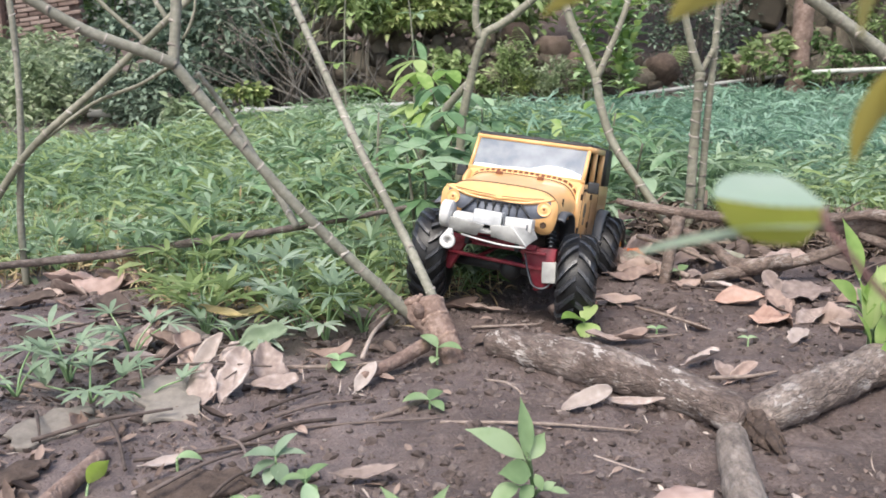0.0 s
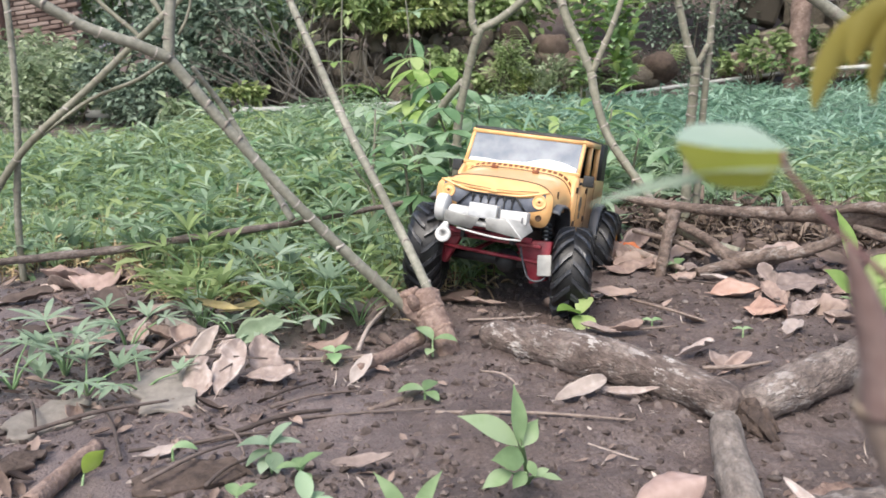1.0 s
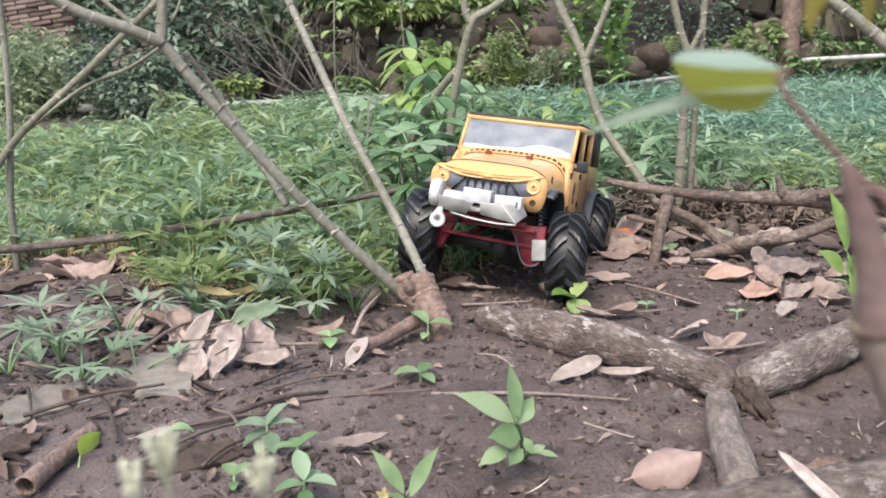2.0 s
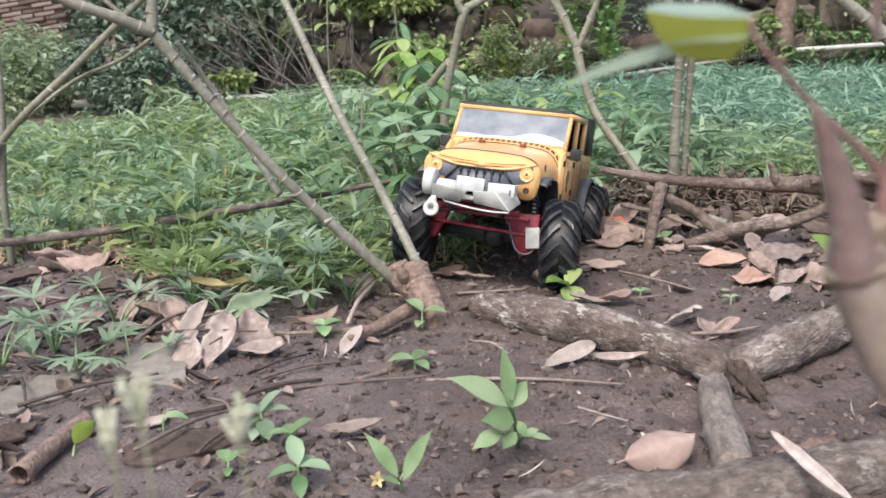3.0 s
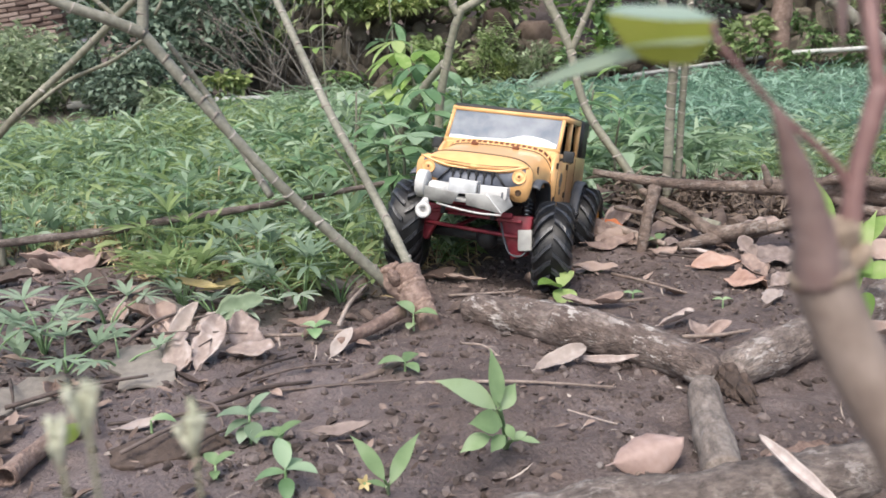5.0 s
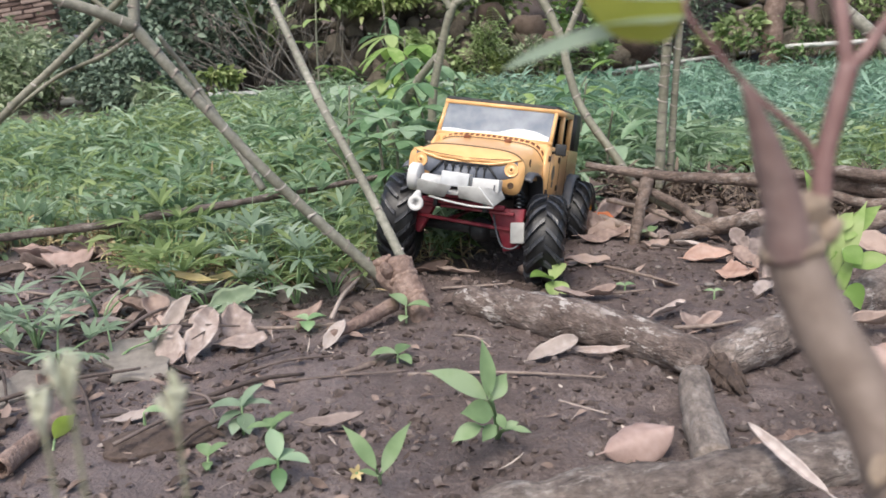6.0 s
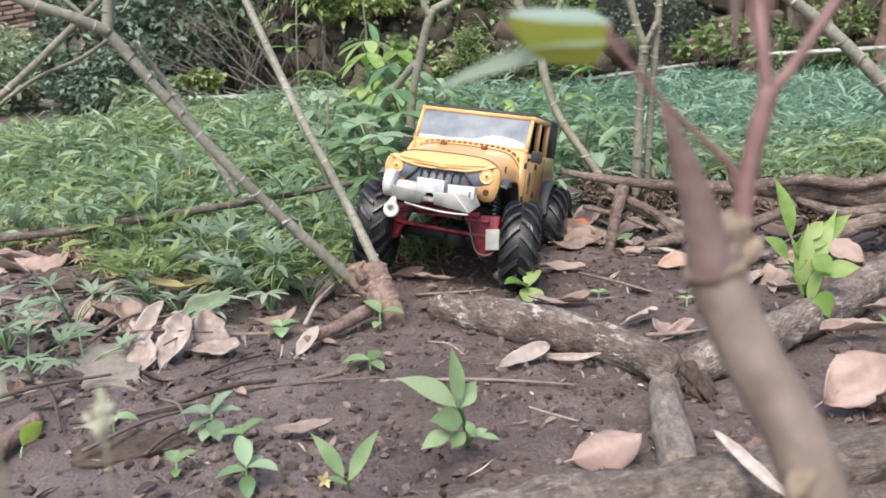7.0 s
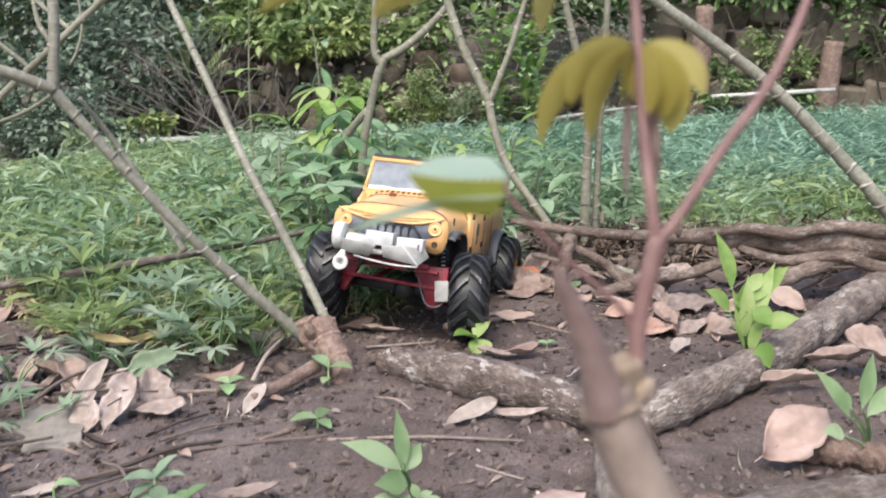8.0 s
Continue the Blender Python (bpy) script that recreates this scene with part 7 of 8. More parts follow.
stalked((0.6130, 1.1180, 0.0000), [((0.5680, 1.0480, 0.1050), (0.5570, 1.0820, 0.1650), 0.0215, 0.10), ((0.5650, 1.0420, 0.0790), (0.5340, 1.0370, 0.1060), 0.0215, -0.90), ((0.5960, 1.0550, 0.0870), (0.6480, 1.0850, 0.1210), 0.0215, 0.80), ((0.5750, 1.0390, 0.0660), (0.5930, 1.0610, 0.1140), 0.0203, 0.90), ((0.6000, 1.0290, 0.0640), (0.6420, 1.0320, 0.0720), 0.0215, 0.90), ((0.5890, 1.0330, 0.0830), (0.6060, 1.0200, 0.0680), 0.0238, 0.80), ((0.5930, 1.0150, 0.0470), (0.5960, 0.9900, 0.0270), 0.0261, 0.90), ((0.5810, 1.0430, 0.0810), (0.5690, 1.0460, 0.0980), 0.0169, -0.80), ((0.5920, 1.0570, 0.0980), (0.6120, 1.0720, 0.1160), 0.0169, 0.80), ((0.5850, 1.0420, 0.0500), (0.5880, 1.0520, 0.1180), 0.0180, 0.30), ((0.5780, 1.0380, 0.0450), (0.5700, 1.0480, 0.1020), 0.0160, -0.30), ((0.6000, 1.0520, 0.0600), (0.6260, 1.0720, 0.1280), 0.0180, 0.50), ((0.5900, 1.0320, 0.0300), (0.6050, 1.0370, 0.0800), 0.0150, 0.40), ((0.5820, 1.0320, 0.0300), (0.5620, 1.0320, 0.0720), 0.0140, -0.50)], BIG, SAPLING_Y, r=0.0018)
stalked((0.6160, 0.8040, 0.0000), [((0.5780, 0.7650, 0.0590), (0.5490, 0.7730, 0.0980), 0.0146, -0.90), ((0.5900, 0.7660, 0.0660), (0.6050, 0.7840, 0.1080), 0.0165, 0.90), ((0.5700, 0.7530, 0.0460), (0.5470, 0.7440, 0.0530), 0.0146, -0.90), ((0.5950, 0.7650, 0.0590), (0.6320, 0.7780, 0.0820), 0.0165, 0.90), ((0.5800, 0.7660, 0.0660), (0.5680, 0.7790, 0.0770), 0.0126, -0.80)], FRESH, r=0.0015)


stalked((-0.158, 0.705, 0), [((-0.1600, 0.7160, 0.0050), (-0.1390, 0.7120, 0.0280), 0.0150, -1.15)], "lime green seedling leaf against dark bark", LEAF_LIME)

flower = thing("fallen_flower", "small pale yellow star-shaped flower on the soil", "flower", m=pose(0.099, 0.645, ground_z(0.099, 0.645) + 0.007, 55, 0, 20))
for k in range(5):
    v, f = blades(np.array([(0, 0, 0)]), [k * 1.2566], [0.8], [0.0075], [0.0034], [0.7], fold=0.1, rows=6, peak=0.45)
    raw("petal", v, f, STRAWLEAF, flower)
bm = bmesh.new()
tube(bm, [(0, 0, 0.001, 0.0012), (0.001, 0, -0.005, 0.0008), (0.003, 0.002, -0.012, 0.0006)], step=0.002, seg=6)
part("stalk", bm, LEAF_PALE, flower)


# ---- five-fingered leaf sprays ----
def palmate(x, y, z, n, spread_deg, length, width, az, el, material, parent, rg):
    base = np.tile((x, y, z), (n, 1)).astype(float)
    a = np.radians(az + np.linspace(-spread_deg, spread_deg, n))
    ln = length * (1 - 0.35 * np.abs(np.linspace(-1, 1, n)) ** 1.5)
    v, f = blades(base, a, np.full(n, math.radians(el)) + rg.normal(0, 0.1, n), ln, np.full(n, width), rg.uniform(0.3, 0.8, n), fold=0.12, rows=6, peak=0.5, roll=rg.normal(0, 0.15, n))
    return raw("leaf", v, f, material, parent)


def spray(x, y, height, count, length, width, label, material=GRASS, seed=0, n=7, spread_r=0.05):
    rg = np.random.default_rng(seed)
    p = thing("weed", label, "weed", "leafy weeds", pose(x, y, ground_z(x, y)))
    for k in range(count):
        az = 360 * k / count + rg.uniform(-25, 25)
        h = height * rg.uniform(0.45, 1.0)
        d = spread_r * rg.uniform(0.3, 1.0)
        tip = (d * math.cos(math.radians(az)), d * math.sin(math.radians(az)), h)
        bm = bmesh.new()
        tube(bm, [(0, 0, -0.003, 0.0016), (tip[0] * 0.4, tip[1] * 0.4, h * 0.6, 0.0012), (*tip, 0.0008)], step=0.008, seg=5)
        part("stalk", bm, LEAF_PALE, p)
        palmate(*tip, n, 110, length * rg.uniform(0.8, 1.15), width, az, rg.uniform(5, 55), material, p, rg)
    return p


FING = "bluish-green weed with fingered pointed leaves"
for i, (x, y, h, c, l, w) in enumerate([(-0.285, 0.948, 0.055, 6, 0.046, 0.0085), (-0.235, 0.890, 0.030, 4, 0.040, 0.0075), (-0.19, 1.12, 0.075, 7, 0.046, 0.010), (-0.04, 1.13, 0.070, 7, 0.045, 0.009),
                                        (-0.315, 0.895, 0.045, 4, 0.045, 0.008), (-0.02, 1.22, 0.08, 7, 0.05, 0.010), (-0.12, 1.22, 0.085, 7, 0.05, 0.011), (-0.25, 1.30, 0.09, 7, 0.05, 0.010), (-0.52, 1.42, 0.06, 6, 0.05, 0.012),
                                        (-0.03, 1.34, 0.08, 6, 0.05, 0.010), (-0.36, 1.38, 0.09, 7, 0.05, 0.010), (-0.30, 1.48, 0.10, 7, 0.055, 0.011), (0.115, 1.375, 0.06, 7, 0.05, 0.010), (0.135, 1.40, 0.05, 6, 0.045, 0.009), (0.18, 1.46, 0.05, 6, 0.045, 0.009), (0.21, 1.52, 0.06, 6, 0.045, 0.009), (-0.08, 1.42, 0.10, 7, 0.055, 0.011), (0.10, 1.52, 0.09, 6, 0.05, 0.011), (-0.245, 1.02, 0.05, 5, 0.042, 0.0075), (-0.08, 1.17, 0.05, 6, 0.045, 0.009), (0.0, 1.17, 0.05, 6, 0.042, 0.009), (-0.14, 1.09, 0.04, 6, 0.04, 0.008), (-0.22, 1.19, 0.05, 6, 0.045, 0.009), (-0.185, 0.905, 0.026, 3, 0.034, 0.007)]):
    spray(x, y, h, c if y < 1.05 else c + 1, l, w * 0.85, FING, (SPRAY if y < 1.05 or i % 3 == 0 else GRASS_Y) if y < 1.33 else GRASS, seed=200 + i, n=7)


def shrublet(x, y, limbs, label, leaf_len, leaf_w, material, seed, n=7, per=6, h=0.2, r=0.05, palmates=True, category="shrub"):
    """A thin stem with palmate or simple leaves on stalks."""
    rg = np.random.default_rng(seed)
    p = thing("young_shrub", label, category, m=pose(x, y, ground_z(x, y)))
    bm = bmesh.new()
    tube(bm, [(0, 0, -0.01, 0.0035), (rg.normal(0, 0.01), rg.normal(0, 0.01), h * 0.5, 0.003), (rg.normal(0, 0.02), rg.normal(0, 0.02), h, 0.002)], step=0.01, seg=7)
    part("stem", bm, CANE_GREEN, p)
    for k in range(limbs):
        az = 137.5 * k + rg.uniform(-20, 20)
        z0 = h * (0.35 + 0.65 * k / max(1, limbs - 1))
        d = r * rg.uniform(0.5, 1.0) * (1.15 - 0.5 * k / limbs)
        tip = (d * math.cos(math.radians(az)), d * math.sin(math.radians(az)), z0 + d * rg.uniform(0.1, 0.6))
        bm = bmesh.new()
        tube(bm, [(0, 0, z0 - 0.005, 0.0014), (tip[0] * 0.5, tip[1] * 0.5, (z0 + tip[2]) / 2 + 0.006, 0.0012), (*tip, 0.001)], step=0.01, seg=5)
        part("stalk", bm, LEAF_PALE, p)
        if palmates:
            palmate(*tip, n, 130, leaf_len * rg.uniform(0.8, 1.1), leaf_w, az, rg.uniform(-30, 15), material, p, rg)
        else:
            green_leaf(p, tip, math.radians(az), rg.uniform(-0.3, 0.7), leaf_len * rg.uniform(0.8, 1.1), leaf_w, material)
    return p


shrublet(0.02, 1.86, 9, "young cassava plant with pale fingered leaves in grass", 0.075, 0.027, SAPLING, 301, n=5, h=0.20, r=0.07)
shrublet(0.065, 2.10, 10, "young cassava plant with green fingered leaves", 0.090, 0.030, SAPLING, 302, n=5, h=0.26, r=0.07)
shrublet(0.03, 1.62, 7, "low cassava shoot with broad fingered leaves", 0.085, 0.030, SAPLING, 303, n=5, h=0.17, r=0.05)
shrublet(0.17, 1.90, 8, "young cassava plant with fingered leaves in grass", 0.075, 0.027, SAPLING, 304, n=5, h=0.17, r=0.07)
shrublet(-0.10, 1.95, 10, "leafy young shrub with broad pale leaves", 0.070, 0.026, SAPLING, 305, h=0.21, r=0.045, palmates=False)
shrublet(0.46, 1.95, 10, "broad-leaved green plant standing in the grass", 0.095, 0.030, SAPLING, 306, h=0.16, r=0.05, palmates=False)
shrublet(0.42, 2.15, 9, "broad-leaved green plant standing in the grass", 0.095, 0.030, SAPLING, 307, h=0.20, r=0.05, palmates=False)
shrublet(-0.06, 1.68, 8, "broad-leaved pale green weed in grass", 0.065, 0.024, SAPLING, 308, h=0.14, r=0.04, palmates=False)


shrublet(0.0, 2.38, 10, "young cassava plant with yellow-green fingered leaves", 0.11, 0.034, SAPLING_Y, 311, n=5, h=0.30, r=0.07)
shrublet(-0.15, 2.42, 7, "young cassava plant with grey-green fingered leaves", 0.11, 0.036, SPRAY, 312, n=5, h=0.17, r=0.07)
shrublet(0.13, 2.42, 8, "young cassava plant with green fingered leaves", 0.095, 0.032, SAPLING, 313, n=5, h=0.19, r=0.06)
shrublet(-0.30, 2.9, 6, "slender green stem with a few pointed leaves", 0.10, 0.024, SAPLING_Y, 314, n=3, h=0.55, r=0.05)
shrublet(-0.10, 2.9, 6, "slender green stem with a few pointed leaves", 0.10, 0.024, SAPLING, 315, n=3, h=0.55, r=0.05)
shrublet(0.55, 2.5, 9, "broad-leaved green plant standing in the grass", 0.095, 0.030, SAPLING, 316, h=0.14, r=0.06, palmates=False)
shrublet(0.47, 2.78, 9, "broad-leaved green plant standing in the grass", 0.10, 0.032, SAPLING_Y, 317, h=0.17, r=0.06, palmates=False)
shrublet(0.34, 2.6, 8, "broad-leaved green plant standing in the grass", 0.09, 0.028, SAPLING_Y, 318, h=0.12, r=0.06, palmates=False)


# ---- the cutting close to the camera: a short cane with red shoots and new leaves ----
cut = thing("cassava_cutting", "planted cassava cutting with red shoots and new leaves", "plant")
cane("cane", [(0.306, 0.150, -0.02, 0.0068), (0.298, 0.158, 0.08, 0.0066), (0.286, 0.167, 0.18, 0.0063), (0.2695, 0.179, 0.246, 0.0059), (0.2560, 0.186, 0.274, 0.0055), (0.2508, 0.1885, 0.287, 0.0053), (0.2500, 0.189, 0.292, 0.0050)], CUTBARK, cut, node=0.16, seed=70, seg=20, step=0.002)
bm = bmesh.new()
tube(bm, [(0.2512, 0.1885, 0.2855, 0.0056), (0.2508, 0.1888, 0.2872, 0.0061), (0.2505, 0.1888, 0.2885, 0.0056)], step=0.0006, seg=20, rough=0.05, rscale=200, seed=72)
part("node_ring", bm, CUTWOOD, cut, "swollen tan ring on the cane")
bm = bmesh.new()
bmesh.ops.create_icosphere(bm, subdivisions=3, radius=1.0)
for v in bm.verts:
    v.co *= 1 + 0.25 * noise.noise(v.co * 2.0)
bm.transform(look((0.2648, 0.1752, 0.2513), (0.19, 0.02, 0.33)) @ Matrix.Rotation(0.35, 4, "Z") @ Matrix.Diagonal((0.0022, 0.0044, 0.0009, 1)))
part("bark_scar", bm, CUTWOOD, cut, "pale orange-tan scar on the bark")
bm = bmesh.new()
box(bm, (0.2540, 0.1915, 0.2935), (0.0062, 0.006, 0.0068), (12, -16, 20), bevel=0.0014)
tube(bm, [(0.2565, 0.190, 0.2890, 0.0022), (0.2582, 0.1895, 0.2915, 0.0017), (0.2588, 0.1895, 0.2930, 0.0008)], step=0.001, seg=10)
part("cut_end", bm, CUTWOOD, cut, "pale tan cut end of the cane")
bm = bmesh.new()
tube(bm, [(0.2498, 0.187, 0.2865, 0.0043), (0.2474, 0.1855, 0.2960, 0.0035), (0.2432, 0.1830, 0.3065, 0.0026), (0.2398, 0.1810, 0.3140, 0.0014), (0.2376, 0.1798, 0.3180, 0.0005)], step=0.001, seg=14, rough=0.05, rscale=120, seed=71)
part("bud_spike", bm, SPIKE, cut, "brown pointed dead spike of bark")
for pts in ([(0.2560, 0.192, 0.2930, 0.0021), (0.2570, 0.1930, 0.3050, 0.0018), (0.2600, 0.1940, 0.3190, 0.0019), (0.2602, 0.1942, 0.3200, 0.0014)],
            [(0.2600, 0.1940, 0.3190, 0.0013), (0.2650, 0.1950, 0.3250, 0.0012), (0.2740, 0.2000, 0.3370, 0.0011), (0.2850, 0.2060, 0.3500, 0.0011), (0.2950, 0.2140, 0.3670, 0.0010), (0.3030, 0.2230, 0.3850, 0.0009)],
            [(0.2600, 0.1940, 0.3185, 0.0014), (0.2590, 0.1960, 0.3290, 0.0013), (0.2580, 0.2000, 0.3420, 0.0012), (0.2575, 0.2040, 0.3570, 0.0011), (0.2570, 0.2080, 0.3710, 0.0010)],
            [(0.2565, 0.1925, 0.2985, 0.0010), (0.2535, 0.1925, 0.3060, 0.0008), (0.2415, 0.1922, 0.3170, 0.0006), (0.2308, 0.1922, 0.3290, 0.0005), (0.2302, 0.1922, 0.3322, 0.0004)]):
    bm = bmesh.new()
    tube(bm, pts, step=0.002, seg=10, rough=0.06, rscale=150)
    part("shoot", bm, SHOOT, cut, "thin dusky red shoot")


def aimed_leaf(name, base, tip, width, material, droop, roll, parent, label=""):
    d = Vector(tip) - Vector(base)
    az = math.atan2(d.y, d.x)
    el = math.atan2(d.z, math.hypot(d.x, d.y))
    v, f = blades(np.array([base]), [az], [el + droop * 0.5], [d.length * 1.02], [width], [droop], fold=0.12, rows=14, peak=0.5, roll=np.array([roll]))
    return raw(name, v, f, material, parent, label)


def half_leaf(name, base, tip, sag, rise, reach, material, parent, label):
    """One half of a leaf folded along its midrib: the edge stands rise above the rib and reach behind it."""
    bm = bmesh.new()
    rows = []
    for i in range(17):
        s = i / 16
        p = Vector(base).lerp(Vector(tip), s) - Vector((0, 0, sag * math.sin(math.pi * s)))
        w = min(1.0, (0.02 + s / 0.14) ** 0.5) if s < 0.34 else math.cos(math.pi / 2 * min(1.0, ((s - 0.34) / 0.66) ** 1.5)) ** 0.9
        rows.append([bm.verts.new(p + Vector((0, reach * w * q, rise * w * q * (1.2 - 0.2 * q)))) for q in (0, 0.25, 0.5, 0.75, 1.0)])
    for a, b in zip(rows, rows[1:]):
        for k in range(4):
            bm.faces.new((a[k], a[k + 1], b[k + 1], b[k]))
    return part(name, bm, material, parent, label)


half_leaf("leaf", (0.2307, 0.1920, 0.3322), (0.2112, 0.1915, 0.3338), 0.0006, -0.0074, 0.0045, LEAF_YELLOW, cut, "yellow-green underside of a folded leaf")
half_leaf("leaf", (0.2307, 0.1922, 0.3323), (0.2112, 0.1917, 0.3339), 0.0006, 0.0030, 0.0185, LEAF_BACK, cut, "grey-green upper side of a folded leaf")
aimed_leaf("leaf", (0.2306, 0.1923, 0.3290), (0.1985, 0.2060, 0.3198), 0.0095, LEAF_SIDE, 0.14, 0.25, cut, "pale grey-green young leaf")
for base, tip, w, droop in (((0.2570, 0.2060, 0.3570), (0.2368, 0.2030, 0.3365), 0.0070, 1.5), ((0.2565, 0.2060, 0.3572), (0.2430, 0.2020, 0.3450), 0.0085, 1.4), ((0.2565, 0.2060, 0.3570), (0.2480, 0.2010, 0.3385), 0.0085, 1.1), ((0.2575, 0.2060, 0.3570), (0.2540, 0.2000, 0.3450), 0.0085, 0.9), ((0.2575, 0.2060, 0.3572), (0.2640, 0.2010, 0.3395), 0.0095, 1.2), ((0.2570, 0.2055, 0.3572), (0.2592, 0.1990, 0.3440), 0.0090, 0.8), ((0.2580, 0.2060, 0.3570), (0.2625, 0.2000, 0.3430), 0.0100, 1.0), ((0.2590, 0.2060, 0.3572), (0.2715, 0.2030, 0.3470), 0.0060, 1.4), ((0.2420, 0.2080, 0.3690), (0.2380, 0.2040, 0.3600), 0.0095, 0.9), ((0.2320, 0.2120, 0.3740), (0.2040, 0.2060, 0.3630), 0.0085, 0.9), ((0.2300, 0.2120, 0.3750), (0.1810, 0.2060, 0.3640), 0.0080, 0.9)):
    aimed_leaf("leaf", base, tip, w, LEAF_OLIVE, droop, 1.3, cut, "drooping olive-yellow new leaf")
bm = bmesh.new()
tube(bm, [(0.2420, 0.2080, 0.3710, 0.0008), (0.2370, 0.2100, 0.3750, 0.0007), (0.2300, 0.2120, 0.3750, 0.0006)], step=0.002, seg=7)
part("shoot", bm, SHOOT, cut, "thin dusky red shoot")
for base in (((0.2565, 0.2045, 0.3530), (0.2555, 0.2005, 0.3270)), ((0.2590, 0.2045, 0.3530), (0.2605, 0.2010, 0.3260))):
    aimed_leaf("leaf", base[0], base[1], 0.0055, SPIKE, 0.2, 1.2, cut, "folded brownish new leaf")


# ---- flowering weeds close by ----
def flower_weed(x, y, top, label, seed):
    rg = np.random.default_rng(seed)
    p = thing("flowering_weed", label, "weed", "flowering weeds", pose(x, y, ground_z(x, y)))
    bm = bmesh.new()
    tube(bm, [(0.02, -0.01, -0.01, 0.0008), (0.008, -0.004, top * 0.5, 0.0005), (0, 0, top, 0.00035)], step=0.01, seg=8)
    part("stem", bm, WEEDSTEM, p)
    for k in range(9):
        a, q = rg.uniform(0, 6.28), rg.uniform(0.0006, 0.0024)
        c = Vector((q * math.cos(a), q * math.sin(a), top + rg.uniform(-0.003, 0.002)))
        bm = bmesh.new()
        bmesh.ops.create_icosphere(bm, subdivisions=2, radius=0.00075, matrix=Matrix.Translation(c) @ Matrix.Diagonal((1, 1, 1.4, 1)))
        rod(bm, (0, 0, top - 0.007), c, 0.0005, 6)
        part("flower_bud", bm, BUD, p, "pale yellowish flower bud")
    return p


flower_weed(0.1411, 0.1658, 0.267, "slender weed with pale flower buds", 1)
flower_weed(0.1308, 0.1499, 0.277, "slender weed with a cluster of pale buds", 2)
flower_weed(0.122, 0.158, 0.268, "slender weed with pale flower buds", 3)


# ---- the far edge: pipe, bank stones, brick wall and bushes ----
def pipe(pts, r, label):
    bm = bmesh.new()
    tube(bm, [(*p, r) for p in pts], step=0.15, seg=14)
    return tagged(part("pipe", bm, PIPE), label, "pipe", "pipes along the bank")


pipe([(-1.6, 3.95, 0.055), (-0.762, 4.2, 0.055), (-0.257, 4.55, 0.055), (0.05, 4.75, 0.05)], 0.017, "thin white plastic pipe along the grass")
pipe([(0.80, 4.80, 0.092), (0.944, 4.90, 0.105), (1.26, 5.10, 0.133), (1.584, 5.30, 0.160), (1.75, 5.42, 0.170)], 0.009, "thin white plastic pipe along the grass")
pipe([(1.789, 5.100, 0.199), (2.064, 5.100, 0.212), (2.466, 5.100, 0.231)], 0.012, "white plastic pipe lying at the bank's foot")



def stone_mesh(seed, material=STONE):
    """A rounded field stone: a lump pressed towards a block, knocked about."""
    rng = random.Random(seed)
    bm = bmesh.new()
    bmesh.ops.create_icosphere(bm, subdivisions=2, radius=0.5)
    turn = Matrix.Rotation(rng.uniform(0, 3), 3, (rng.random(), rng.random(), rng.random()))
    for v in bm.verts:
        q = v.co.normalized()
        k = (abs(q.x) ** 3.2 + abs(q.y) ** 3.2 + abs(q.z) ** 3.2) ** (-1 / 3.2)
        v.co = turn @ (q * k * 0.47 * (1 + 0.36 * noise.noise(q * 1.3 + Vector((seed, 0, 0))) + 0.10 * noise.noise(q * 4 + Vector((0, seed, 0)))))
    me = bpy.data.meshes.new("stone")
    bm.to_mesh(me)
    bm.free()
    me.polygons.foreach_set("use_smooth", [True] * len(me.polygons))
    me.materials.append(material)
    return me


def block_mesh(seed):
    """A rough-split angular wall stone."""
    rng = random.Random(seed)
    bm = bmesh.new()
    bmesh.ops.create_cube(bm, size=0.95)
    for v in bm.verts:
        v.co = Vector([c * rng.uniform(0.68, 1.12) for c in v.co])
    bmesh.ops.bevel(bm, geom=bm.edges[:], offset=0.07, segments=1, affect="EDGES")
    me = bpy.data.meshes.new("stone")
    bm.to_mesh(me)
    bm.free()
    me.materials.append(STONE)
    return me


STONES = [stone_mesh(40 + k) for k in range(10)]
BLOCKS = [block_mesh(70 + k) for k in range(8)]


def stone(parent, x, y, z, sx_, sy_, sz_, rz, shapes=STONES):
    ob = new("stone", random.choice(shapes))
    ob.parent = parent
    ob.matrix_basis = pose(x, y, z, random.uniform(-20, 20), random.uniform(-20, 20), rz) @ Matrix.Diagonal((sx_, sy_, sz_, 1))
    return ob


rubble = tagged(new("rubble_wall"), "low wall of loose brown field stones", "stone wall", kind="structure")
for row in range(9):
    x = -1.12 + 0.05 * (row % 2)
    while x < 0.95:
        s = random.uniform(0.050, 0.125)
        if row > 5 and x > 0.05 or row > 3 and x > 0.2:
            break
        stone(rubble, x + s / 2, 5.06 + 0.035 * row + random.uniform(-0.04, 0.04), 0.05 + row * 0.062 + random.uniform(-0.02, 0.02), s * 1.15, s, s * random.uniform(0.8, 1.15), random.uniform(0, 360))
        x += s * 0.98
masonry = tagged(new("stone_wall"), "wall of large grey-brown stones set in soil", "stone wall", kind="structure")
for row in range(7):
    x = 1.62 + 0.1 * (row % 2)
    while x < 4.2:
        s = random.uniform(0.16, 0.32)
        stone(masonry, x, 5.50 + 0.035 * row, 0.20 + row * 0.15 + random.uniform(-0.02, 0.02), s * 1.15, 0.20, random.uniform(0.15, 0.21), random.uniform(-12, 12), BLOCKS)
        x += s * 1.08
